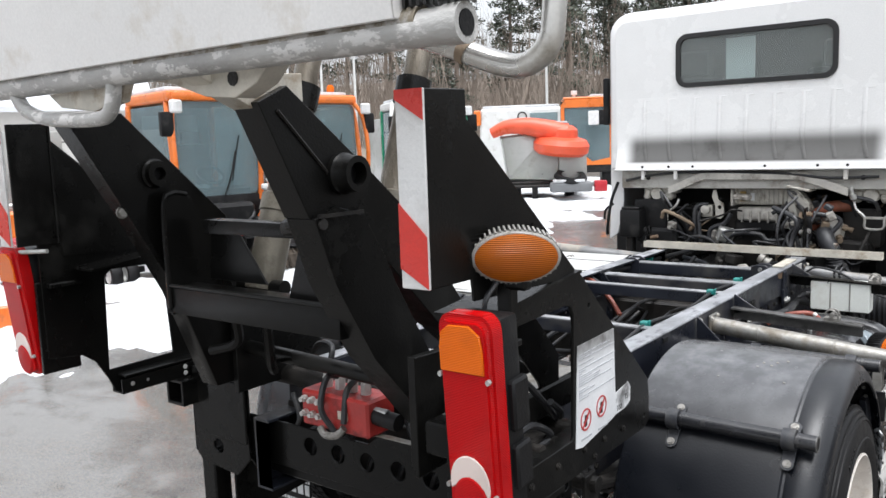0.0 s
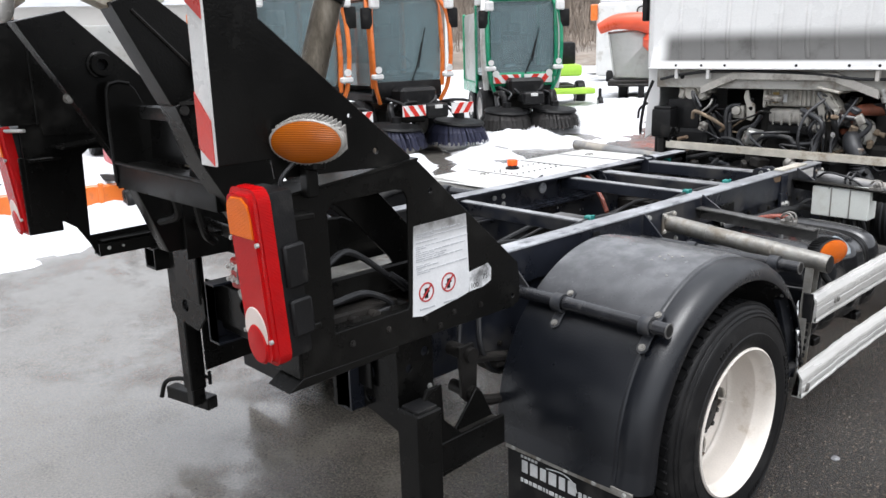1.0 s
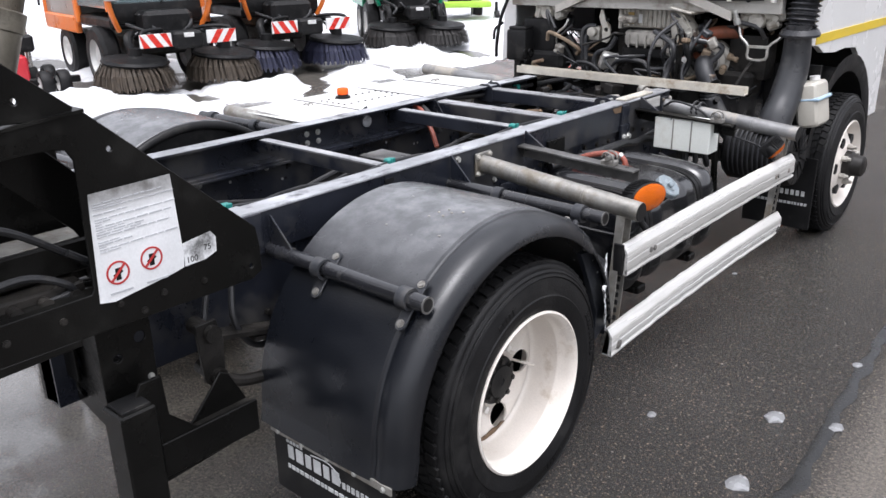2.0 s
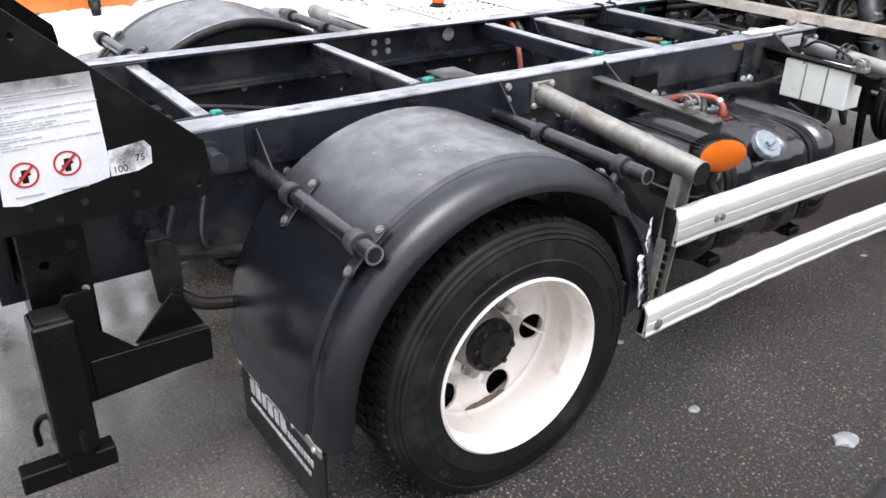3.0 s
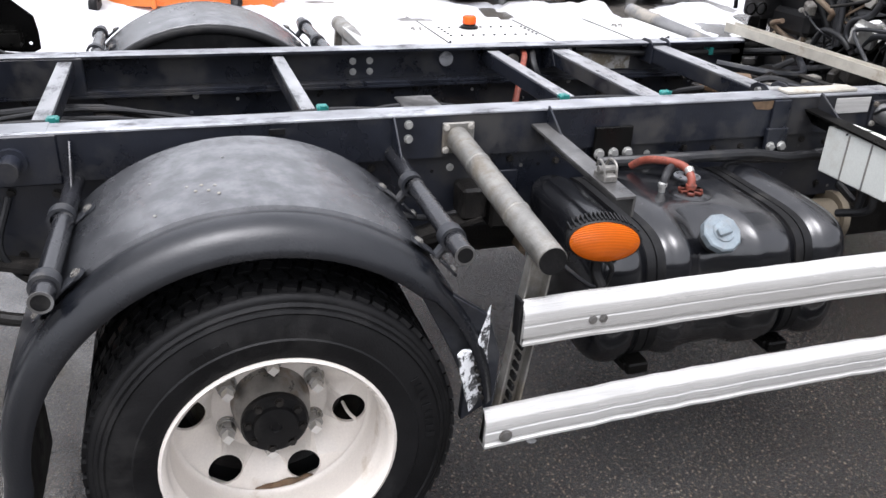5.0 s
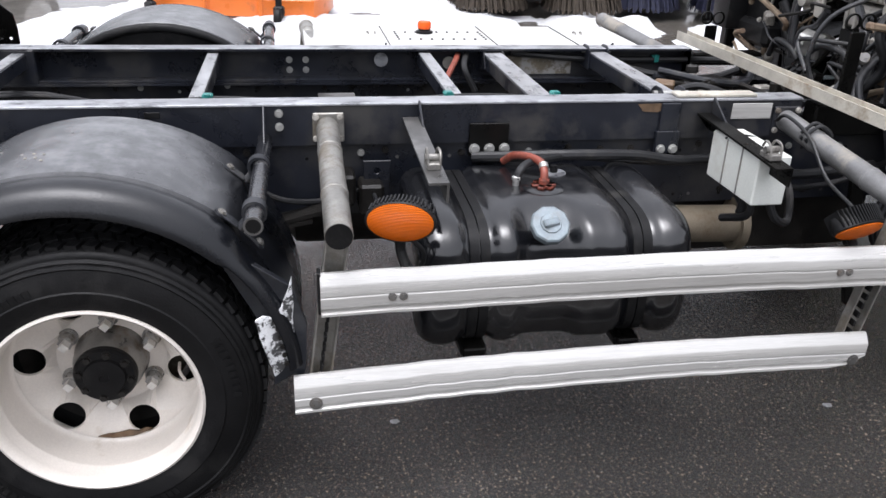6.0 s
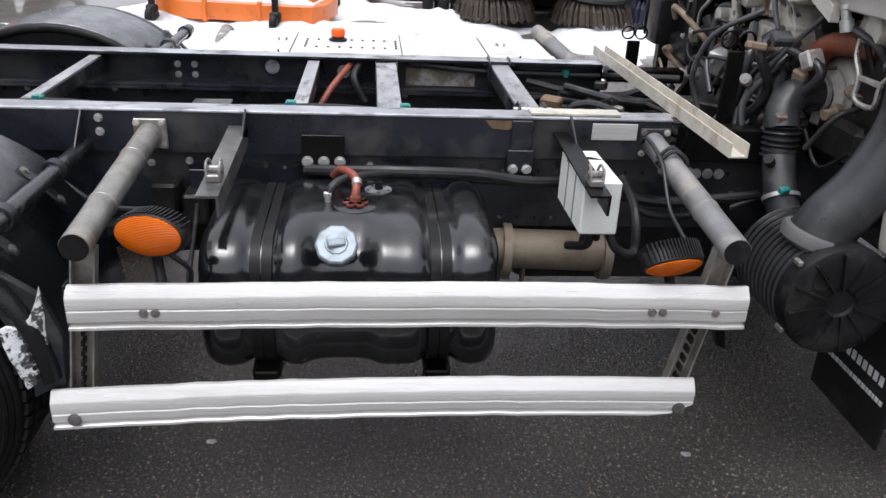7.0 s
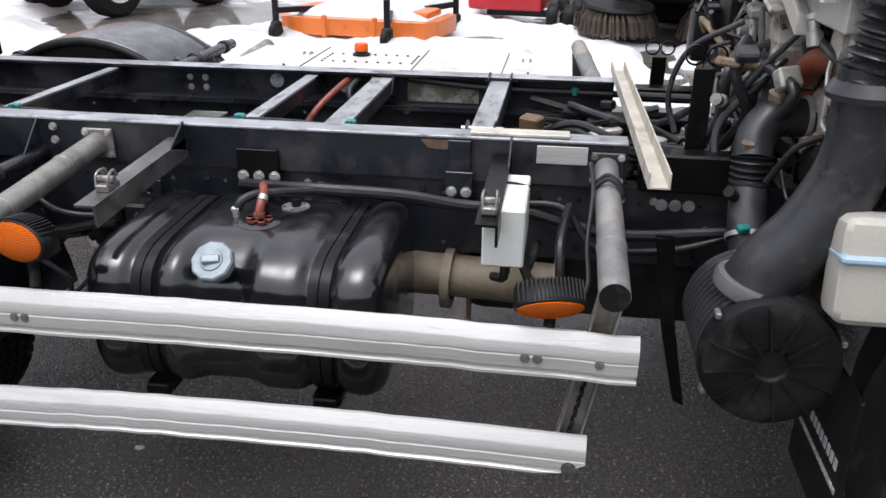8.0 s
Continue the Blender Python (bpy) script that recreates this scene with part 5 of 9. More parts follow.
for s in (1, -1):
    for y0, label in ((0.80, "angle iron bracket with latch"), (1.70, "black angle bracket with latch")):
        # angle iron reaching outwards, with an over-centre latch on its end
        a = beam(shape(), [(-0.024, 0.0), (0.026, 0.0), (0.026, -0.006), (-0.018, -0.006), (-0.018, -0.052), (-0.024, -0.052)], (s * 0.425, y0, 0.824), (s * 0.905 if y0 < 1 else s * 0.875, y0, 0.800))
        arm = part("latch_bracket", a, WORNIRON if y0 < 1 else BLACK, truck, label)
        part("web_plate", sheet(shape(), [(0.425, 0.872), (0.431, 0.872), (0.52, 0.818), (0.425, 0.79)] if s > 0 else [(-0.425, 0.872), (-0.431, 0.872), (-0.52, 0.818), (-0.425, 0.79)], axis="y", at=y0 + 0.018, thick=0.006), RAIL, arm)
        lt = box(shape(), (s * 0.80, y0, 0.812), (0.055, 0.034, 0.018), 0.003)
        pipe(lt, [(s * 0.825, y0 - 0.014, 0.815), (s * 0.815, y0 - 0.016, 0.842), (s * 0.79, y0 - 0.014, 0.848), (s * 0.775, y0 - 0.012, 0.83)], 0.0035, 6)
        pipe(lt, [(s * 0.825, y0 + 0.014, 0.815), (s * 0.815, y0 + 0.016, 0.842), (s * 0.79, y0 + 0.014, 0.848), (s * 0.775, y0 + 0.012, 0.83)], 0.0035, 6)
        rod(lt, (s * 0.80, y0 - 0.02, 0.828), (s * 0.80, y0 + 0.02, 0.828), 0.009, n=10)
        part("latch", lt, LATCHSTEEL, arm, "bare steel over-centre latch")
# white terminal box hung on the front bracket
b = box(shape(), (0.652, 1.730, 0.731), (0.26, 0.096, 0.140), 0.004)
tbx = part("terminal_box", b, BOXWHITE, truck, "white ribbed terminal box")
for k in range(2):
    part("box_rib", box(shape(), (0.612 + 0.085 * k, 1.681, 0.731), (0.006, 0.003, 0.135), 0.001), DULLTUBE, tbx)
part("box_seam", pipe(shape(), [(0.60, 1.679, 0.797), (0.60, 1.73, 0.805), (0.60, 1.782, 0.797)], 0.003, 6), DULLBLACK, tbx)
for pts in ([(0.70, 1.73, 0.66), (0.70, 1.73, 0.60), (0.62, 1.70, 0.56)], [(0.72, 1.77, 0.66), (0.73, 1.80, 0.60), (0.70, 1.86, 0.58), (0.66, 1.86, 0.68), (0.46, 1.88, 0.70)],
            [(0.62, 1.76, 0.66), (0.61, 1.78, 0.58), (0.5, 1.8, 0.6)], [(0.66, 1.74, 0.66), (0.66, 1.73, 0.59)]):
    part("box_cable", pipe(shape(), pts, 0.012, 8), HOSE, tbx)
for pts in ([(0.44, 1.93, 0.80), (0.50, 1.925, 0.83), (0.62, 1.93, 0.80), (0.75, 1.92, 0.72), (0.9, 1.92, 0.68), (0.96, 1.88, 0.66)], [(0.60, 1.93, 0.80), (0.61, 1.965, 0.83), (0.62, 2.0, 0.80), (0.61, 1.97, 0.755), (0.60, 1.93, 0.79)],
            [(0.575, 1.93, 0.80), (0.585, 1.965, 0.832), (0.60, 2.0, 0.80), (0.585, 1.97, 0.76), (0.575, 1.93, 0.79)]):
    part("tube_cable", pipe(shape(), pts, 0.0055, 8), HOSE, truck)

# ---------------------------------------------------------------- far side box with beacon
b = box(shape(), (-0.72, 1.20, 0.70), (0.50, 1.34, 0.27), 0.01)
far = part("storage_box", b, PALE, truck, "pale riveted sheet metal box")
part("lid", box(shape(), (-0.72, 1.20, 0.838), (0.52, 1.36, 0.006), 0.002), PALE, far)
spots = [(x, 0.90 + 0.045 * k) for k in range(9) for x in (-0.66, -0.82)] + [(-0.70 - 0.04 * k, y) for k in range(4) for y in (0.90, 1.26)]
for x, y in spots:
    part("rivet", rod(shape(), (x, y, 0.841), (x, y, 0.845), 0.005, n=8), DULLBLACK, far)
for y in (0.85, 1.28, 1.62):
    part("lid_seam", box(shape(), (-0.72, y, 0.8425), (0.50, 0.003, 0.003), 0.0), GRIME, far)
b = lathe(shape(), [(0.036, 0), (0.036, 0.008), (0.026, 0.012), (0.026, 0.018), (0.0, 0.018)], (-0.806, 1.025, 0.842), (0, 0, 1), 28)
bea = part("marker_base", b, DULLBLACK, far)
part("marker_lens", lathe(shape(), [(0.026, 0.018), (0.028, 0.022), (0.028, 0.042), (0.024, 0.048), (0.0, 0.049)], (-0.806, 1.025, 0.842), (0, 0, 1), 28), lens_mat("orange_marker_lens", (0.85, 0.12, 0.02)), bea, "small orange marker light")


# ---------------------------------------------------------------- rear frame of the skip loader
def side_plate(s, x):
    """The folded black side plate with its cut-out, upper warning plate and shelf."""
    if s > 0:
        low = [(-0.94, 1.240), (-0.578, 0.912), (-0.570, 0.86), (-0.570, 0.80), (-0.60, 0.786), (-1.30, 0.79), (-1.30, 1.205)]
        cut = [(-1.205, 0.872), (-1.207, 1.155), (-1.195, 1.172), (-1.01, 1.178), (-0.985, 1.172), (-0.973, 1.15), (-0.978, 0.885), (-0.985, 0.875)]
    else:
        low = [(-1.345, 1.58), (-0.955, 1.25), (-0.578, 0.912), (-0.570, 0.86), (-0.570, 0.80), (-0.60, 0.786), (-0.84, 0.81), (-1.205, 0.815), (-1.225, 0.86), (-1.262, 0.922), (-1.30, 0.95), (-1.40, 0.962), (-1.40, 1.30), (-1.40, 1.58)]
        cut = [(-1.221, 0.888), (-1.211, 1.170), (-1.19, 1.188), (-1.035, 1.186), (-1.015, 1.165), (-1.000, 0.892)]
    holes = [ring_of(-0.60, 0.82, 0.006, 8), ring_of(-0.90, 1.16, 0.006, 8)]
    p = part("side_plate", sheet(shape(), low, [cut, *holes], "x", x, -s * 0.008), BLACK, truck, "black steel side plate with a cut-out")
    up = [(-1.455, 1.286), (-1.455, 1.616), (-1.342, 1.618), (-1.340, 1.568), (-0.955, 1.250), (-0.965, 1.232), (-1.33, 1.245), (-1.335, 1.286)]
    q = part("upper_plate", sheet(shape(), up, [ring_of(-1.06, 1.275, 0.007, 10), ring_of(-1.13, 1.36, 0.005, 8)], "x", x - s * 0.004, -s * 0.008), BLACK, truck, "tall black warning board plate")
    part("plate_fold", box(shape(), (x - s * 0.012, -1.342, 1.45), (0.012, 0.006, 0.33), 0.002), BLACK, q)
    # red and white strip on its rear edge
    w = 0.058
    off = x - s * (0.004 + w / 2) if s > 0 else x - 0.012 - w / 2
    strip = part("warning_strip", box(shape(), (off, -1.458, 1.451), (w, 0.006, 0.33), 0.001), REFWHITE, q, "red and white reflective warning strip")
    x0, x1 = off + w / 2, off - w / 2
    for za, zb in ((1.288, 1.425), (1.56, 1.616)):
        band = [(x1, za if za > 1.5 else za), (x0, za), (x0, zb - (0.05 if za < 1.5 else 0)), (x1, zb)]
        if za > 1.5:
            band = [(x1, 1.616), (x0, 1.616), (x0, 1.565), (x1, 1.600)]
        else:
            band = [(x1, 1.32), (x0, 1.288), (x0, 1.375), (x1, 1.43)]
        part("red_band", sheet(shape(), band, axis="y", at=-1.4615, thick=-0.0015), REFRED, strip)
    # shelf between lower and upper plate
    b = beam(shape(), [(-0.06, -0.003), (0.06, -0.003), (0.06, 0.003), (-0.06, 0.003)], (x - s * 0.055, -1.31, 1.208), (x - s * 0.055, -0.94, 1.243))
    part("shelf", b, BLACK, truck)
    if s > 0:
        b = sheet(shape(), [(-1.17, 1.175), (-1.0, 1.175), (-0.86, 1.03), (-0.86, 0.85), (-0.91, 0.91), (-0.955, 0.985), (-1.10, 1.135)], axis="x", at=x - s * 0.10, thick=-s * 0.008)
        part("diagonal_web", b, BLACK, truck)
    # bottom lip with bolts, lower rail
    part("bottom_lip", box(shape(), (x - s * 0.03, -0.94, 0.868), (0.05, 0.52, 0.006), 0.001), BLACK, p)
    for y, z in ((-1.16, 0.835), (-1.05, 0.84), (-0.93, 0.838), (-0.83, 0.83), (-0.73, 0.825), (-0.88, 0.805)):
        part("bolt", hexbolt(shape(), (x, y, z), (s, 0, 0), 0.006, 0.006), GRIME, p)
    # end web behind the lamp
    if s > 0:
        part("end_web", box(shape(), (x - s * 0.05, -1.304, 1.0), (0.10, 0.008, 0.42), 0.002), BLACK, truck)
        b = sheet(shape(), [(-1.30, 0.79), (-1.02, 0.79), (-1.02, 0.775), (-1.34, 0.765)], axis="x", at=x - s * 0.09, thick=s * 0.09)
        part("skid_plate", b, BLACK, truck)
    return p


def warning_label(x, parent):
    """Printed safety notice with unreadable lines and two round prohibition signs."""
    lab = sheet(shape(), [(-0.972, 0.852), (-0.960, 1.080), (-0.780, 1.084), (-0.772, 0.905), (-0.775, 0.872), (-0.80, 0.866), (-0.94, 0.846)], axis="x", at=x + 0.0005, thick=0.0015)
    lb = part("warning_notice", lab, NOTICE, parent, "white printed safety notice, grimy corner")
    pr = shape()
    rnd = random.Random(11)
    z = 1.058
    while z > 0.955:
        y = -0.955
        while y < -0.80:
            w = rnd.uniform(0.008, 0.03)
            box(pr, (x + 0.0025, y + w / 2, z + (y + 0.95) * 0.02), (0.001, w, 0.0019 if rnd.random() < 0.8 else 0.003), 0.0, (1.2, 0, 0))
            y += w + 0.004
            if rnd.random() < 0.10:
                break
        z -= rnd.choice((0.0052, 0.0052, 0.0052, 0.011))
    for y in (-0.935, -0.853):
        box(pr, (x + 0.0025, y + 0.012, 0.864), (0.001, 0.05, 0.004), 0.0)
    tagged(part("notice_print", pr, PRINT, lb), kind="stuff")
    for y, z in ((-0.925, 0.906), (-0.848, 0.915)):
        sg = lathe(shape(), [(0.0255, 0.0), (0.0255, 0.001), (0.0215, 0.001), (0.0215, 0.0)], (x + 0.002, y, z), (1, 0, 0), 28)
        box(sg, (x + 0.0032, y, z), (0.001, 0.046, 0.005), 0.0, (45, 0, 0))
        sign = part("prohibition_ring", sg, REDPRINT, lb)
        bl = box(box(shape(), (x + 0.0022, y, z - 0.003), (0.0008, 0.011, 0.026), 0.0), (x + 0.0022, y, z - 0.002), (0.0008, 0.022, 0.007), 0.0, (25, 0, 0))
        part("pictogram", bl, DULLBLACK, sign)
    side = sheet(shape(), [(-0.772, 0.872), (-0.772, 0.925), (-0.70, 0.935), (-0.688, 0.92), (-0.69, 0.885), (-0.72, 0.874)], axis="x", at=x + 0.0005, thick=0.0012)
    sl = part("size_label", side, SIZELABEL, parent, "white label with sprayed black edges")
    for word, y, z in (("75", -0.722, 0.895), ("100", -0.768, 0.878)):
        tx = bpy.data.curves.new("label_number", "FONT")
        tx.body, tx.size, tx.extrude = word, 0.02, 0.0003
        ob = new("label_number", tx)
        ob.matrix_basis = pose(x + 0.002, y, z, 90, 0, 90)
        tx.materials.append(GRIME)
        ob.parent = sl


right_plate = side_plate(1, 0.645)
side_plate(-1, -0.79)
warning_label(0.645, right_plate)


def tail_lamp(s, x, tilt):
    """Tall combination tail lamp: red lens, orange top, white reverse spot, on a black box."""
    m = Matrix.Translation((x, -1.405, 1.065 if s > 0 else 1.10)) @ Matrix.Rotation(radians(tilt), 4, "X") @ Matrix.Diagonal((0.82, 1, 1, 1))
    def mesh(ops):
        b = shape()
        ops(b)
        bmesh.ops.transform(b, matrix=m, verts=b.verts)
        return b
    hous = part("tail_lamp", mesh(lambda b: (box(b, (0, 0.03, 0.0), (0.128, 0.06, 0.350), 0.012, seg=2), box(b, (s * 0.068, 0.04, 0.02), (0.02, 0.05, 0.09), 0.005), box(b, (s * 0.068, 0.04, -0.09), (0.02, 0.05, 0.08), 0.005))), DULLBLACK, truck, "tall tail lamp with red, orange and white lenses")
    def capsule(w, z0, z1, d, r=0.03):
        pts = []
        for cx, cz, a0 in ((w / 2 - r, z1 - r, 0), (-w / 2 + r, z1 - r, 90), (-w / 2 + r, z0 + r, 180), (w / 2 - r, z0 + r, 270)):
            pts += [(cx + r * math.cos(radians(a0 + 15 * k)), cz + r * math.sin(radians(a0 + 15 * k))) for k in range(7)]
        return pts
    def red(b):
        sheet(b, capsule(0.132, -0.185, 0.185, 0), axis="y", at=0.006, thick=-0.040, bev=0)
        bmesh.ops.bevel(b, geom=[e for e in b.edges if e.calc_face_angle(0) > 1.2 and all(v.co.y < -0.02 for v in e.verts)], offset=0.012, segments=3, affect="EDGES")
    part("red_lens", mesh(red), REDLENS, hous, "red tail lamp lens, dulled")
    part("orange_lens", mesh(lambda b: sheet(b, [(-0.056, 0.088), (-0.056, 0.13), (-0.05, 0.155), (-0.03, 0.168), (0.02, 0.170), (0.045, 0.155), (0.05, 0.13), (0.05, 0.088)], axis="y", at=-0.030, thick=-0.0075)), AMBERTOP, hous, "orange indicator lens")
    part("reverse_lens", mesh(lambda b: sheet(b, [(0.05 * math.cos(radians(a)) - 0.004, -0.112 + 0.052 * math.sin(radians(a))) for a in range(-25, 206, 11)] + [(-0.04, -0.118), (-0.004, -0.098), (0.03, -0.115)], axis="y", at=-0.030, thick=-0.0065)), CLEARLENS, hous, "milky white reverse lens")
    part("fog_lens", mesh(lambda b: lathe(b, [(0.046, 0), (0.04, 0.006), (0.0, 0.009)], (-0.004, -0.033, -0.140), (0, -1, 0), 28)), REDLENS, hous)
    for x0, z0 in ((-0.06, 0.08), (0.058, 0.078), (-0.06, -0.12), (0.058, -0.125)):
        part("lens_screw", mesh(lambda b: rod(b, (x0, -0.030, z0), (x0, -0.037, z0), 0.005, n=8)), STEEL, hous)
    return hous


tail_lamp(1, 0.694, 4)
tail_lamp(-1, -0.862, 6)
part("lamp_bracket", box(box(shape(), (-0.81, -1.34, 1.17), (0.11, 0.10, 0.012), 0.002), (-0.79, -1.36, 1.05), (0.012, 0.11, 0.26), 0.002), BLACK, truck)
part("lamp_pin", rod(shape(), (-0.83, -1.44, 1.268), (-0.73, -1.40, 1.272), 0.006, n=10), STEEL, truck)
for z in (0.93, 1.17):
    part("lamp_bracket", box(shape(), (0.66, -1.33, z), (0.10, 0.09, 0.012), 0.002), BLACK, truck)
oval_lamp((0.702, -1.288, 1.322), (0.60, -0.78, -0.10), 0.160, 0.094, truck, "rear_side_lamp", "amber oval lamp with clear finned rim", True)
part("lamp_stem", box(box(shape(), (0.665, -1.262, 1.25), (0.03, 0.03, 0.10), 0.004), (0.69, -1.265, 1.275), (0.05, 0.03, 0.03), 0.006), BLACK, truck)
part("lamp_wire", pipe(shape(), [(0.67, -1.30, 1.28), (0.66, -1.33, 1.24), (0.655, -1.31, 1.18), (0.62, -1.29, 1.1)], 0.005, 6), HOSE, truck)


def arm(x0, x1, outline, boss):
    a = part("lift_arm", sheet(shape(), outline, axis="x", at=x0, thick=x1 - x0), BLACK, truck, "black welded steel lift arm")
    for y, z, r in boss:
        b = lathe(shape(), [(r * 0.55, -0.005), (r, -0.005), (r, 0.012), (r * 0.9, 0.018), (r * 0.85, 0.05), (r * 0.55, 0.05), (r * 0.55, -0.005)] if x1 > 0 else [(r * 0.5, -0.002), (r * 1.15, -0.002), (r * 1.15, 0.006), (r, 0.010), (r * 0.95, 0.026), (r * 0.5, 0.026), (r * 0.5, -0.002)], (x1, y, z), (1, 0, 0), 28)
        part("pivot_boss", b, BLACK, a)
        part("pivot_bore", rod(shape(), (x1 + 0.001, y, z), (x1 + (0.02 if x1 > 0 else 0.003), y, z), r * 0.52, n=20), DULLBLACK, a)
    return a


R_ARM = [(-1.475, 1.615), (-1.40, 1.648), (-1.279, 1.555), (-1.19, 1.488), (-1.04, 1.368), (-0.84, 1.12), (-0.84, 1.00), (-0.945, 1.085), (-1.145, 1.283), (-1.19, 1.295), (-1.36, 1.386)]
a = arm(0.185, 0.26, R_ARM, ((-1.262, 1.471, 0.044),))
part("arm_strut", sheet(shape(), [(-1.355, 1.383), (-1.302, 1.239), (-1.193, 1.055), (-0.992, 0.833), (-0.90, 0.79), (-0.94, 0.92), (-1.0, 1.033), (-1.112, 1.217), (-1.145, 1.283), (-1.21, 1.38), (-1.29, 1.405)], axis="x", at=0.185, thick=0.085), BLACK, a)
part("arm_seam", beam(shape(), [(-0.004, -0.004), (0.004, -0.004), (0.004, 0.004), (-0.004, 0.004)], (0.272, -1.345, 1.388), (0.272, -1.215, 1.388), (1, 0, 0)), GRIME, a)
part("arm_weld", pipe(shape(), [(0.262, -1.43, 1.60), (0.262, -1.35, 1.52), (0.262, -1.29, 1.46)], 0.004, 6), GRIME, a)
part("knuckle", rod(rod(shape(), (0.17, -1.335, 1.367), (0.275, -1.335, 1.372), 0.012, n=10), (0.115, -1.29, 1.355), (0.175, -1.30, 1.36), 0.02, n=10), GRIME, a)
L_ARM = [(-1.47, 1.60), (-1.33, 1.63), (-1.03, 1.345), (-0.95, 1.20), (-0.95, 0.86), (-1.10, 0.86), (-1.21, 1.15), (-1.33, 1.37)]
a = arm(-0.50, -0.43, L_ARM, ((-1.250, 1.474, 0.034),))
part("arm_edge", beam(shape(), [(-0.006, -0.006), (0.006, -0.006), (0.006, 0.006), (-0.006, 0.006)], (-0.424, -1.46, 1.585), (-0.424, -1.20, 1.14), (1, 0, 0)), BLACK, a)
gus = sheet(shape(), [(-1.25, 1.10), (-1.25, 1.39), (-1.235, 1.415), (-1.186, 1.42), (-1.165, 1.40), (-1.045, 1.14), (-1.045, 1.10)], axis="x", at=-0.405, thick=0.010)
part("gusset", gus, BLACK, truck, "black welded corner gusset")
part("gusset_lip", pipe(shape(), [(-0.398, -1.253, 1.12), (-0.398, -1.253, 1.38), (-0.398, -1.225, 1.42), (-0.398, -1.18, 1.415)], 0.007, 8, 4), BLACK, truck)
part("gusset", sheet(shape(), [(-0.34, 1.345), (-0.255, 1.345), (-0.13, 1.185), (-0.36, 1.185)], axis="y", at=-1.15, thick=0.008), BLACK, truck)
part("gusset", sheet(shape(), [(0.085, 1.33), (0.03, 1.17), (0.25, 1.12), (0.25, 1.33)], axis="y", at=-1.225, thick=0.010), BLACK, truck, "black web plate under the slim beam")
part("arm_bolt", hexbolt(shape(), (-0.43, -1.352, 1.381), (1, 0, 0), 0.012, 0.012), LATCHSTEEL, truck)

# cross beams between the arms
part("cross_beam", box(box(shape(), (-0.10, -1.205, 1.139), (0.64, 0.09, 0.072), 0.006, seg=2), (-0.10, -1.252, 1.180), (0.62, 0.010, 0.012), 0.003), BLACK, truck, "black square cross beam")
for k in range(9):
    part("weld_bead", rod(shape(), (-0.37 + 0.07 * k, -1.246, 1.178), (-0.355 + 0.07 * k, -1.246, 1.178), 0.0045, n=6), GRIME, truck)
part("cross_beam", box(shape(), (-0.085, -1.185, 1.335), (0.42, 0.05, 0.036), 0.004, seg=2), BLACK, truck, "slim black cross beam")
part("cross_tube", rod(shape(), (-0.44, -1.0, 0.957), (0.32, -1.0, 0.930), 0.021, n=20), BLACK, truck, "black round cross tube")
part("cross_tube", rod(shape(), (-0.62, -0.86, 0.84), (0.62, -0.86, 0.84), 0.03, n=20), GRIME, truck)
b = pipe(shape(), [(-0.44, -1.0, 0.957), (-0.49, -1.0, 0.948), (-0.525, -1.0, 0.915), (-0.543, -1.0, 0.855)], 0.026, 12)
part("tube_end", b, BLACK, truck)
for p in ([(-0.30, -1.12, 1.07), (-0.33, -1.10, 1.0), (-0.42, -1.12, 0.97)], [(-0.2, -1.1, 1.07), (-0.24, -1.06, 0.95), (-0.3, -1.0, 0.9)]):
    part("brace", pipe(shape(), p, 0.014, 8), BLACK, truck)

# red hydraulic valve block with hoses
b = box(shape(), (0.12, -1.13, 0.885), (0.21, 0.10, 0.088), 0.006)
vb = part("valve_block", b, REDPAINT, truck, "red hydraulic valve block with hoses")
for k, (y, z) in enumerate(((-1.182, 0.91), (-1.182, 0.875))):
    for x in (0.035, 0.06, 0.085):
        part("valve_screw", rod(rod(shape(), (x, y, z), (x, y - 0.012, z), 0.0085, n=6), (x, y - 0.012, z), (x, y - 0.02, z), 0.006, n=8), STEEL, vb)
for x in (0.06, 0.10, 0.14, 0.18):
    part("fitting", rod(rod(shape(), (x, -1.13, 0.928), (x, -1.13, 0.955), 0.013, n=6), (x, -1.13, 0.955), (x, -1.13, 0.975), 0.011, n=10), STEEL, vb)
for pts in ([(0.10, -1.13, 0.96), (0.095, -1.17, 0.965), (0.10, -1.20, 0.90), (0.13, -1.19, 0.845)], [(0.15, -1.13, 0.96), (0.155, -1.17, 0.94), (0.16, -1.19, 0.87)], [(0.06, -1.13, 0.96), (0.05, -1.10, 1.02), (-0.05, -1.05, 1.0), (-0.15, -1.0, 0.9)],
            [(0.18, -1.13, 0.96), (0.2, -1.09, 1.02), (0.26, -1.02, 0.98)]):
    part("valve_hose", pipe(shape(), pts, 0.0075, 8), HOSE, vb)
vb.scale, vb.location = (1.17, 1.1, 1.13), (-0.185, 0.273, -0.175)
part("pipe_elbow", pipe(shape(), [(0.09, -1.195, 0.85), (0.11, -1.20, 0.838), (0.14, -1.195, 0.84), (0.16, -1.19, 0.86)], 0.009, 8), LATCHSTEEL, vb)
part("valve_tag", box(shape(), (0.15, -1.181, 0.885), (0.03, 0.002, 0.02), 0.0), CHANNEL, vb)
part("solenoid", rod(shape(), (0.22, -1.15, 0.89), (0.29, -1.15, 0.885), 0.02, n=16), DULLBLACK, vb)
part("solenoid_nut", rod(shape(), (0.225, -1.15, 0.90), (0.26, -1.15, 0.90), 0.012, n=8), STEEL, vb)

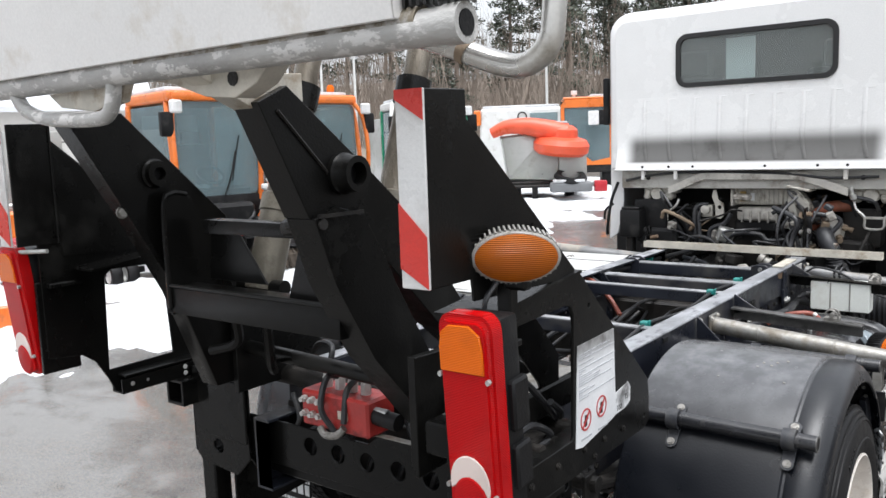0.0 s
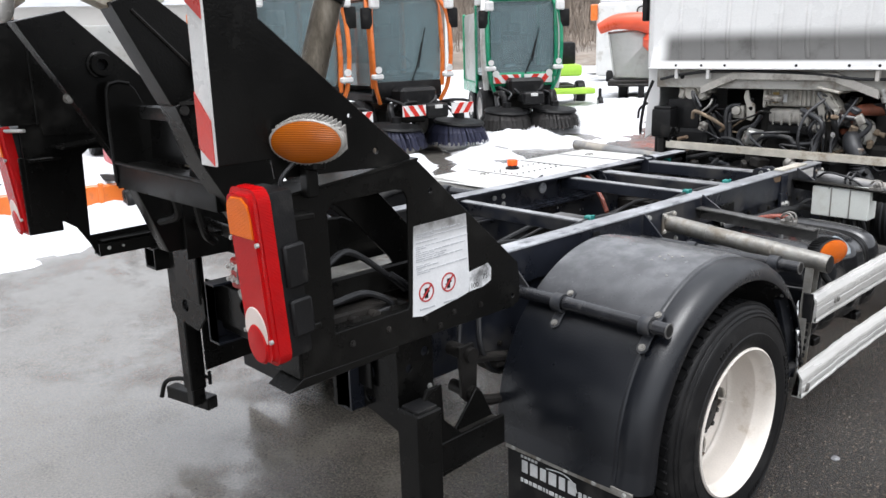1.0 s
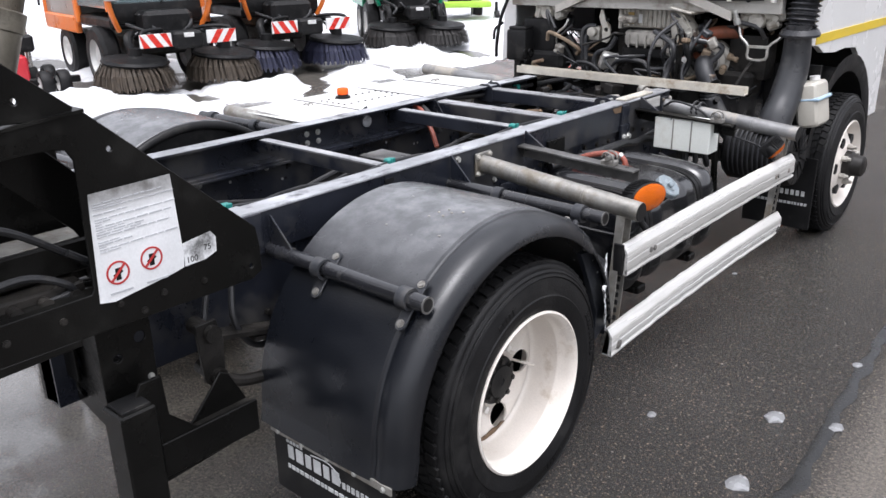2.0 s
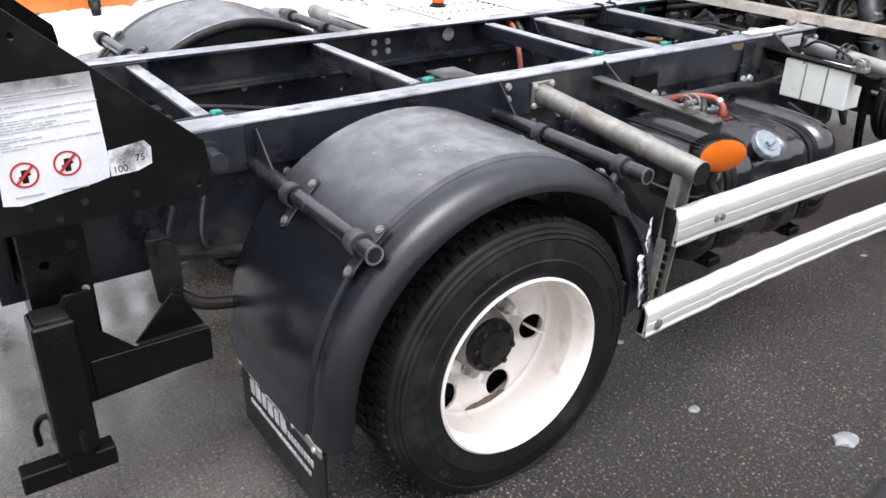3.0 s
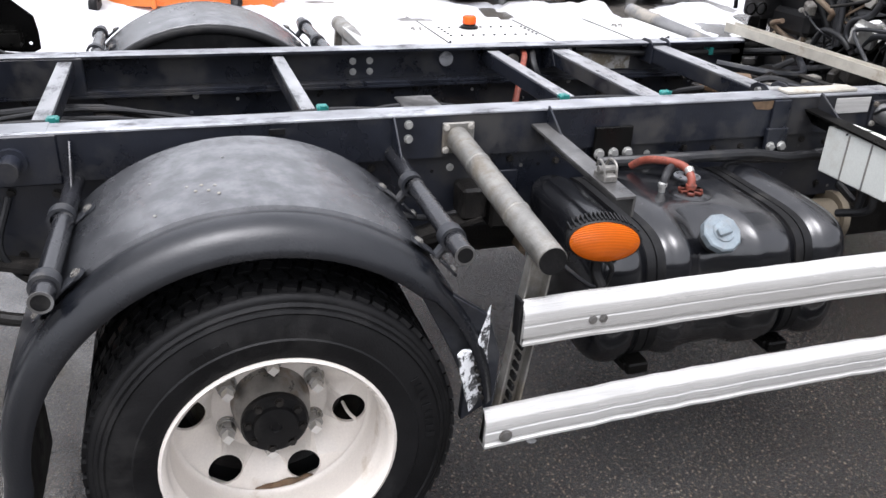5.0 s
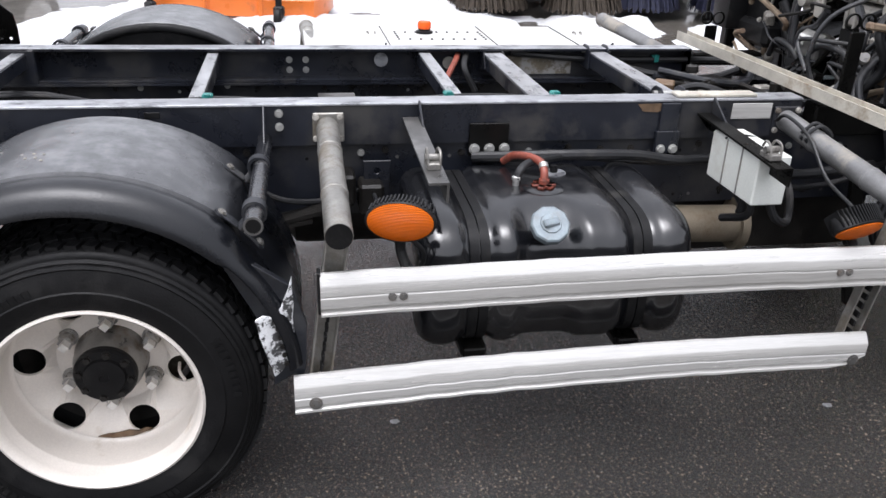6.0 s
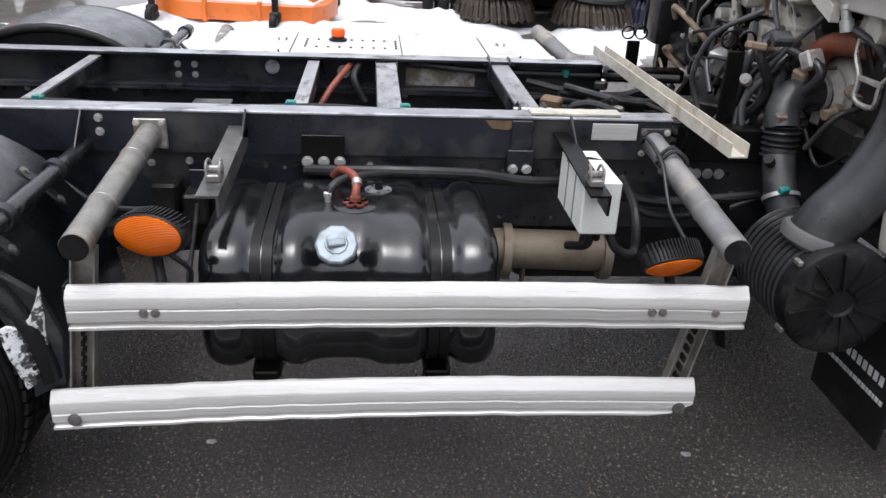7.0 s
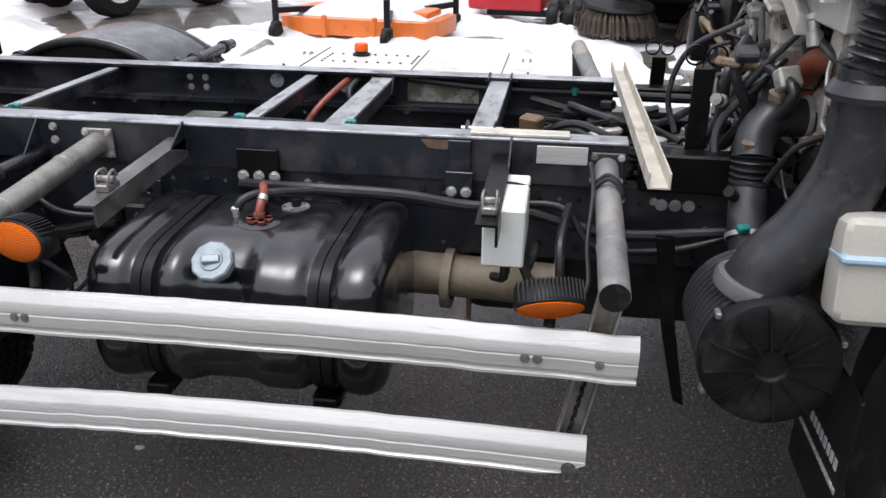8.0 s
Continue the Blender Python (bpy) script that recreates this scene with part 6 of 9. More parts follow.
# perforated rear crossplate and underrun
holes = [ring_of(-0.202 + 0.109 * k, 0.683, 0.026, 16) for k in range(6)]
part("perforated_plate", sheet(shape(), [(-0.46, 0.60), (0.46, 0.60), (0.46, 0.765), (0.06, 0.765), (0.02, 0.735), (-0.46, 0.735)], holes, "y", -0.97, 0.008), BLACK, truck, "black crossplate with round holes")
part("plate_edge", box(shape(), (0.11, -0.966, 0.768), (0.16, 0.018, 0.005), 0.001), GALV, truck, "scraped bare plate edge")
part("back_plate", box(shape(), (0, -0.86, 0.69), (0.80, 0.02, 0.14), 0.003), GRIME, truck)
part("lower_crossbar", box(shape(), (0, -0.90, 0.585), (0.90, 0.10, 0.05), 0.005), BLACK, truck)
for k in range(7):
    x = -0.36 + 0.11 * k
    part("rear_hose", pipe(shape(), [(x, -0.92, 0.62), (x + 0.03, -0.93, 0.68), (x + 0.06, -0.915, 0.73), (x + 0.02, -0.90, 0.80)], 0.008, 8, 4), HOSE, truck)
for s in (1, -1):
    # stabiliser housing and leg
    hx = 0.575 * s
    if s > 0:
        b = sheet(shape(), [(0.33, 0.77), (0.33, 0.575), (0.36, 0.545), (0.555, 0.497), (0.555, 0.77)], [ring_of(0.432, 0.640, 0.024, 18), ring_of(0.434, 0.572, 0.0235, 18)], "y", -0.955, 0.008)
        hs = part("leg_bracket", b, BLACK, truck, "black bracket with round holes")
        part("side_cheek", sheet(shape(), [(-0.957, 0.77), (-0.957, 0.49), (-0.90, 0.46), (-0.828, 0.46), (-0.828, 0.77)], [ring_of(-0.915, 0.672, 0.011, 12), ring_of(-0.857, 0.705, 0.014, 12)], "x", 0.549, 0.008), BLACK, hs)
        part("bolt", hexbolt(shape(), (0.557, -0.845, 0.60), (1, 0, 0), 0.006, 0.006), STEEL, hs)
    else:
        b = sheet(shape(), [(-0.722, 0.85), (-0.722, 0.575), (-0.69, 0.545), (-0.52, 0.53), (-0.448, 0.60), (-0.448, 0.85)], [ring_of(-0.600, 0.685, 0.024, 18), ring_of(-0.603, 0.608, 0.0235, 18)], "y", -0.985, 0.008)
        hs = part("leg_bracket", b, BLACK, truck, "black bracket with round holes")
        part("side_cheek", sheet(shape(), [(-0.985, 0.85), (-0.985, 0.575), (-0.93, 0.52), (-0.86, 0.52), (-0.86, 0.85)], axis="x", at=-0.722, thick=0.008), BLACK, hs)
        part("side_cheek", sheet(shape(), [(-0.985, 0.72), (-0.985, 0.60), (-0.93, 0.52), (-0.86, 0.52), (-0.86, 0.72)], axis="x", at=-0.456, thick=0.008), BLACK, hs)
    wide = 0.085 if s > 0 else 0.064
    fx = 0.615 if s > 0 else -0.668
    leg = part("leg_sleeve", box(shape(), (fx, -0.935 if s > 0 else -0.95, 0.42), (wide, wide, 0.33), 0.005), BLACK, truck, "black square stabiliser leg")
    part("leg_mouth", box(shape(), (fx, -0.935, 0.588), (0.066, 0.066, 0.008), 0.001), DULLBLACK, leg)
    if s > 0:
        part("leg_inner", box(shape(), (fx, -0.935, 0.30), (0.062, 0.062, 0.20), 0.004), BLACK, leg)
        ft = part("leg_foot", box(shape(), (fx, -0.96, 0.205), (0.05, 0.20, 0.05), 0.003), BLACK, leg)
        part("lock_pin", pipe(shape(), [(fx - 0.06, -0.95, 0.29), (fx - 0.09, -0.98, 0.29), (fx - 0.10, -1.0, 0.26), (fx - 0.10, -1.0, 0.21)], 0.008, 8, 4), BLACK, ft)
    else:
        part("leg_inner", box(shape(), (fx, -0.95, 0.27), (0.052, 0.052, 0.16), 0.004), BLACK, leg)
        b = box(shape(), (0, 0, 0), (0.24, 0.05, 0.05), 0.003)
        bmesh.ops.transform(b, matrix=pose(-0.735, -0.938, 0.195, 0, 0, 13), verts=b.verts)
        ft = part("leg_foot", b, BLACK, leg, "open square foot tube")
        b = box(shape(), (0.1195, 0, 0), (0.003, 0.038, 0.038), 0.001)
        bmesh.ops.transform(b, matrix=pose(-0.735, -0.938, 0.195, 0, 0, 13), verts=b.verts)
        part("foot_bore", b, DULLBLACK, ft)
        part("lock_pin", pipe(shape(), [(-0.70, -0.95, 0.278), (-0.745, -0.985, 0.282), (-0.775, -1.02, 0.268), (-0.785, -1.037, 0.21)], 0.009, 8, 4), BLACK, ft)
    part("lock_handle", rod(rod(shape(), (fx + 0.03, -0.93, 0.31), (fx + 0.09, -0.93, 0.315), 0.007, n=10), (fx + 0.085, -0.93, 0.29), (fx + 0.085, -0.93, 0.34), 0.007, n=10), BLACK, leg)
    pl = sheet(shape(), [(-0.93, 0.34), (-0.61, 0.36), (-0.60, 0.43), (-0.758, 0.433), (-0.842, 0.515), (-0.848, 0.62), (-0.90, 0.62), (-0.93, 0.56)], [ring_of(-0.82, 0.40, 0.006, 8)], "x", s * 0.60, s * 0.010)
    sk = part("skid_bracket", pl, BLACK, truck, "black bracket plate")
    part("skid_gusset", sheet(shape(), [(-0.765, 0.43), (-0.70, 0.50), (-0.67, 0.535), (-0.645, 0.52), (-0.60, 0.43)], axis="x", at=s * 0.555, thick=s * 0.008), BLACK, sk)
    part("skid_floor", box(shape(), (s * 0.575, -0.68, 0.428), (0.06, 0.16, 0.008), 0.002), GRIME, sk)
    part("skid_lip", box(shape(), (s * 0.61, -0.74, 0.405), (0.012, 0.27, 0.09), 0.002), BLACK, truck)
# small drop plate beside the right bracket
part("drop_plate", sheet(shape(), [(0.322, 0.522), (0.385, 0.535), (0.385, 0.70), (0.322, 0.70)], [ring_of(0.345, 0.58, 0.007, 10)], "y", -1.0, 0.008), BLACK, truck)
# left lower tray: a folded channel with two rows of drilled holes
tray = beam(shape(), [(-0.03, -0.022), (0.03, -0.022), (0.03, 0.022), (0.025, 0.022), (0.025, -0.017), (-0.025, -0.017), (-0.025, 0.022), (-0.03, 0.022)], (-0.765, -1.212, 0.838), (-0.74, -0.62, 0.845))
tray = part("tray_channel", tray, BLACK, truck, "black folded channel with drilled holes")
# pale discs draw the daylight that shows through these holes
for k in range(6):
    for z in (0.832, 0.852):
        part("drilled_hole", rod(shape(), (-0.7235 + 0.004 * k, -1.0 + 0.055 * k, z), (-0.7255 + 0.004 * k, -1.0 + 0.055 * k, z), 0.0075, n=10), PALE, tray)
for k in range(4):
    part("bolt", hexbolt(shape(), (-0.735, -1.18 + 0.05 * k, 0.842), (1, 0, 0), 0.005, 0.005), STEEL, tray)
b = sheet(shape(), [(-0.775, 0.735), (-0.69, 0.735), (-0.69, 0.818), (-0.775, 0.818)], [[(-0.765, 0.745), (-0.70, 0.745), (-0.70, 0.808), (-0.765, 0.808)]], "y", -1.04, 0.18)
soc = part("left_socket", b, BLACK, truck, "open black square tube end")
part("socket_back", box(shape(), (-0.7325, -0.90, 0.7765), (0.064, 0.004, 0.062), 0.0), DULLBLACK, soc)
part("left_cover", box(shape(), (-0.518, -1.006, 0.745), (0.17, 0.010, 0.185), 0.003), BLACK, truck, "black bent cover plate")
part("cover_flange", box(shape(), (-0.518, -0.985, 0.842), (0.20, 0.05, 0.008), 0.002), BLACK, truck)
for k, pts in enumerate(([(0.58, -1.25, 1.15), (0.56, -1.28, 1.0), (0.57, -1.24, 0.9), (0.5, -1.15, 0.82)], [(0.62, -1.20, 1.03), (0.60, -1.12, 1.04), (0.58, -0.99, 0.95), (0.57, -0.93, 0.90)], [(0.61, -1.19, 0.93), (0.60, -1.08, 0.93), (0.60, -1.0, 0.88), (0.58, -1.1, 0.86)],
                         [(0.60, -1.0, 0.96), (0.60, -0.96, 0.93), (0.58, -0.92, 0.9)])):
    part("lamp_cable", pipe(shape(), pts, 0.008, 8), HOSE, truck)
# longitudinal box beam behind the right plate
part("rear_beam", box(shape(), (0.50, -0.98, 0.93), (0.10, 0.55, 0.07), 0.005), BLACK, truck)
part("worn_top", box(shape(), (0.50, -0.98, 0.9665), (0.08, 0.45, 0.003), 0.001), GALV, truck, "scraped pale top of a beam")
part("side_box", box(shape(), (0.53, -1.08, 0.845), (0.12, 0.22, 0.09), 0.005), GRIME, truck)
for y in (-1.12, -1.06, -1.0):
    part("side_knob", rod(shape(), (0.59, y, 0.87), (0.615, y, 0.87), 0.013, n=12), GRIME, truck)
part("rail_foot", sheet(shape(), [(-1.24, 1.09), (-1.0, 1.08), (-0.62, 0.87), (-0.56, 0.862), (-0.56, 0.83), (-1.24, 0.83)], axis="x", at=0.40, thick=0.02), BLACK, truck)
part("rail_foot", sheet(shape(), [(-1.05, 1.07), (-0.98, 1.07), (-0.62, 0.87), (-0.56, 0.862), (-0.56, 0.83), (-1.05, 0.83)], axis="x", at=-0.42, thick=0.02), BLACK, truck)
part("rail_peg", rod(rod(shape(), (0.425, -0.50, 0.80), (0.50, -0.50, 0.80), 0.024, n=14), (0.42, -0.50, 0.80), (0.44, -0.50, 0.80), 0.035, n=16), RAIL, truck)

# hydraulic rams
for x, y0 in ((0.0, -0.81), (-0.30, -0.95)):
    a, c = Vector((x, y0 - 0.14, 0.95)), Vector((x, y0 + 0.16, 1.80))
    w = (c - a).normalized()
    b = rod(shape(), a + w * 0.20, a + w * 0.46, 0.050, n=24)
    lathe(b, [(0.050, 0), (0.054, 0.004), (0.054, 0.05), (0.030, 0.06)], a + w * 0.42, w, 24)
    ram = part("ram_barrel", b, RAMSTEEL, truck, "dirty hydraulic ram barrel")
    part("ram_trunnion", rod(shape(), a + w * 0.21 - Vector((0.09, 0, 0)), a + w * 0.21 + Vector((0.09, 0, 0)), 0.022, n=16), BLACK, ram)
    part("ram_tube", rod(shape(), a + w * 0.40, a + w * 0.74, 0.043, n=28), BARREL, ram, "worn bright steel ram tube")
    part("ram_gland", rod(shape(), a + w * 0.73, a + w * 0.80, 0.050, n=24), BLACK, ram)
    part("ram_sleeve", rod(shape(), a + w * 0.80, c + w * 0.35, 0.036, n=28), BARREL, ram, "bright steel ram rod")

# raised tipping body: only its lower edge comes into view, the tall unseen rest is added to block sky
body = part("tipping_body", sheet(shape(), [(-1.635, 1.695), (-1.585, 1.70), (-1.90, 3.9), (-1.96, 3.9)], axis="x", at=-1.05, thick=1.785), PANELWHITE, truck, "dirty white raised tipping body")
t = pipe(shape(), [(-1.05, -1.60, 1.683), (0.82, -1.60, 1.683)], 0.0255, 24)
edge = part("edge_tube", t, GREYTUBE, body, "grey edge tube with flaking paint")
part("road_film", pipe(shape(), [(0.10, -1.601, 1.690), (0.45, -1.601, 1.691), (0.76, -1.601, 1.690)], 0.0238, 20), STAIN, edge, "brown film along the tube")
part("tube_mouth", lathe(shape(), [(0.018, 0), (0.0275, 0), (0.0275, 0.03), (0.018, 0.03)], (0.80, -1.60, 1.683), (1, 0, 0), 28), GREYTUBE, edge)
part("tube_bore", rod(shape(), (0.822, -1.60, 1.683), (0.831, -1.60, 1.683), 0.017, n=24), DULLBLACK, edge)
gr = shape()
for k in range(16):
    box(gr, (0.66 + 0.012 * k, -1.60, 1.74), (0.004, 0.05, 0.06), 0.0, (0, 0, 25))
part("grille", gr, GRIME, body, "dark mesh insert")
part("hook_pipe", pipe(shape(), [(0.69, -1.56, 1.69), (0.75, -1.52, 1.664), (0.815, -1.50, 1.637), (0.86, -1.50, 1.632), (0.895, -1.50, 1.655), (0.905, -1.50, 1.70), (0.912, -1.50, 1.82)], 0.0172, 18, 8), BENTSTEEL, body, "bent bright steel pipe")
part("pipe_sleeve", rod(shape(), (0.909, -1.50, 1.745), (0.914, -1.50, 1.86), 0.0185, n=18), DULLBLACK, body)
for p in ((0.765, -1.515, 1.658), (0.907, -1.50, 1.722)):
    part("weld_collar", lathe(shape(), [(0.0175, -0.008), (0.0195, -0.004), (0.0195, 0.004), (0.0175, 0.008)], p, (0.8, 0.1, -0.5) if p[0] < 0.9 else (0.1, 0, 1), 18), BROWN, body)
part("loop_handle", pipe(shape(), [(-0.40, -1.60, 1.665), (-0.36, -1.60, 1.63), (-0.27, -1.60, 1.607), (-0.10, -1.60, 1.598), (-0.03, -1.60, 1.61), (-0.005, -1.60, 1.67)], 0.015, 12, 8), GREYTUBE, body, "grey bent loop handle")
part("hook_shoe", sheet(shape(), [(-0.30, 1.66), (0.0, 1.665), (-0.02, 1.63), (-0.12, 1.615), (-0.25, 1.63)], axis="y", at=-1.58, thick=0.02), CHANNEL, body)
part("mount_ear", sheet(shape(), [(0.02, 1.67), (0.40, 1.675), (0.36, 1.64), (0.30, 1.618), (0.22, 1.625), (0.12, 1.655)], axis="y", at=-1.56, thick=0.05), CHANNEL, body, "rusty stained pale mounting ear")
part("rust_hole", rod(shape(), (0.30, -1.562, 1.652), (0.30, -1.5605, 1.652), 0.014, n=9), GRIME, body)
part("ear_plate", sheet(shape(), [(-1.60, 1.665), (-1.34, 1.675), (-1.34, 1.62), (-1.38, 1.60), (-1.46, 1.60)], axis="x", at=0.18, thick=0.06), CHANNEL, body)

# ---------------------------------------------------------------- cab
def cab_shell():
    b = shape()
    # outline across (x, z), swept forwards with rounding at the back edge
    def ring(y, inset):
        w, top = 0.878 - inset, 2.30 - inset
        pts = []
        for cx, cz, a0 in ((w - 0.13, top - 0.13, 0), (-w + 0.13, top - 0.13, 90)):
            pts += [(cx + 0.13 * math.cos(radians(a0 + 15 * k)), cz + 0.13 * math.sin(radians(a0 + 15 * k))) for k in range(7)]
        pts += [(-w, 1.32 + inset * 0.2), (w, 1.32 + inset * 0.2)]
        return [b.verts.new((x, y, z)) for x, z in pts]
    rings = [ring(2.365, 0.07), ring(2.372, 0.035), ring(2.395, 0.012), ring(2.44, 0.0), ring(3.2, 0.0), ring(3.9, 0.03)]
    n = len(rings[0])
    for a, c in zip(rings, rings[1:]):
        for k in range(n):
            if k != n - 2:
                b.faces.new((a[k], a[(k + 1) % n], c[(k + 1) % n], c[k]))
    return b, rings


b, rings = cab_shell()
cabin = part("cab", b, WHITE, truck, "white painted steel cab", smooth=50)


def rounded(x0, x1, z0, z1, r, n=6):
    pts = []
    for cx, cz, a0 in ((x1 - r, z1 - r, 0), (x0 + r, z1 - r, 90), (x0 + r, z0 + r, 180), (x1 - r, z0 + r, 270)):
        pts += [(cx + r * math.cos(radians(a0 + 90 / n * k)), cz + r * math.sin(radians(a0 + 90 / n * k))) for k in range(n + 1)]
    return pts


win = rounded(-0.405, 0.468, 1.822, 2.108, 0.06)
part("rear_wall", sheet(shape(), rounded(-0.815, 0.815, 1.40, 2.235, 0.08), [win], "y", 2.362, 0.012), WHITE, cabin, "white rear wall with pressed ribs")
part("window_seal", sheet(shape(), rounded(-0.420, 0.483, 1.807, 2.123, 0.07), [rounded(-0.392, 0.455, 1.835, 2.095, 0.05)], "y", 2.352, 0.016), DARKSEAL, cabin, "black rubber window seal")
pane = part("rear_window", sheet(shape(), rounded(-0.40, 0.463, 1.827, 2.103, 0.055), axis="y", at=2.362, thick=0.004), GLASS, cabin, "grey tinted rear window")
pane.visible_shadow = False
part("window_sheet", box(shape(), (-0.085, 2.52, 1.97), (0.17, 0.004, 0.24), 0.0), BLUEPAPER, cabin, "pale sheet behind the window")
part("cab_lining", box(shape(), (0, 3.6, 1.8), (1.74, 0.04, 0.98), 0.0), INTERIOR, cabin)
part("roof_lining", box(shape(), (0, 3.0, 2.255), (1.5, 1.2, 0.02), 0.0), INTERIOR, cabin)
part("cab_floor", box(shape(), (0, 3.0, 1.36), (1.7, 1.2, 0.03), 0.0), INTERIOR, cabin)
for x in (-0.45, 0.45):
    part("seat_back", box(box(shape(), (x, 2.75, 1.62), (0.42, 0.14, 0.55), 0.05, seg=3), (x, 2.75, 1.97), (0.24, 0.10, 0.17), 0.04, seg=3), INTERIOR, cabin)
part("cab_front", sheet(shape(), rounded(-0.845, 0.845, 0.75, 2.26, 0.12), [rounded(-0.74, 0.74, 1.5, 2.12, 0.08)], "y", 3.88, 0.03), WHITE, cabin, "white cab front")
part("windscreen", sheet(shape(), rounded(-0.75, 0.75, 1.49, 2.13, 0.08), axis="y", at=3.89, thick=0.006), GLASS, cabin)
part("bumper", box(shape(), (0, 3.95, 0.62), (1.75, 0.14, 0.26), 0.05, seg=2), DULLBLACK, cabin)
part("headlamp", box(shape(), (0.66, 3.92, 0.86), (0.30, 0.03, 0.16), 0.02), REFWHITE, cabin)
part("headlamp", box(shape(), (-0.66, 3.92, 0.86), (0.30, 0.03, 0.16), 0.02), REFWHITE, cabin)
# lower rear panel, leaning out, with soot band and ribs
b = shape()
prof = [(2.360, 1.76), (2.356, 1.52), (2.352, 1.46), (2.338, 1.39), (2.322, 1.352), (2.320, 1.318), (2.334, 1.318), (2.344, 1.36), (2.372, 1.46), (2.374, 1.76)]
loops = [[b.verts.new((x, y, z)) for y, z in prof] for x in (-0.80, 0.80)]
for k in range(len(prof)):
    b.faces.new((loops[0][k], loops[0][(k + 1) % len(prof)], loops[1][(k + 1) % len(prof)], loops[1][k]))
b.faces.new(loops[0]); b.faces.new(loops[1][::-1])
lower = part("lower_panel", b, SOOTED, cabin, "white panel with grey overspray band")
for k in range(9):
    x = -0.62 + 0.155 * k
    rb = shape()
    line = glide([(x, 2.360, 1.745), (x, 2.354, 1.60), (x, 2.350, 1.47), (x + 0.02, 2.330, 1.375)], 4)
    for a, c in zip(line, line[1:]):
        beam(rb, [(-0.012, 0), (0.012, 0), (0.004, 0.0035), (-0.004, 0.0035)], a, c, up=(0, -1, 0))
    rod(rb, (x - 0.002, 2.361, 1.742), (x + 0.045, 2.361, 1.745), 0.003, n=6)
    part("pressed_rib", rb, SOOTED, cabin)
b = shape()
box(b, (0, 2.328, 1.318), (1.62, 0.035, 0.012), 0.003)
part("bottom_flange", b, WHITE, cabin)
for x in (-0.62, -0.3, 0.12, 0.55, -0.45, 0.4):
    part("plug", rod(shape(), (x, 2.3215, 1.335), (x, 2.319, 1.335), 0.008, n=10), DULLBLACK, cabin)
# underside crossmember with brackets
b = box(shape(), (0, 2.40, 1.255), (1.56, 0.06, 0.11), 0.004)
part("cab_crossmember", b, UNDERWHITE, cabin, "dirty white cab crossmember, greyed for shade")
b = sheet(shape(), [(-0.46, 1.165), (-0.24, 1.255), (0.30, 1.255), (0.55, 1.165), (0.55, 1.21), (0.33, 1.295), (-0.26, 1.295), (-0.46, 1.21)], axis="y", at=2.34, thick=0.028)
part("bow_bracket", b, CASTALU, cabin)
for x in (-0.60, -0.25, 0.1, 0.34, 0.62):
    part("hole", rod(shape(), (x, 2.3695, 1.265), (x, 2.3675, 1.265), 0.014, n=12), DULLBLACK, cabin)
for x in (-0.62, -0.41, 0.54, 0.75):
    part("hanger", box(shape(), (x, 2.34, 1.285), (0.022, 0.03, 0.06), 0.003), PANELWHITE, cabin)
part("wire", pipe(shape(), [(-0.74, 2.35, 1.25), (-0.55, 2.34, 1.285), (-0.3, 2.345, 1.30), (0.2, 2.345, 1.29), (0.45, 2.34, 1.265), (0.7, 2.35, 1.27)], 0.008, 8), HOSE, cabin)
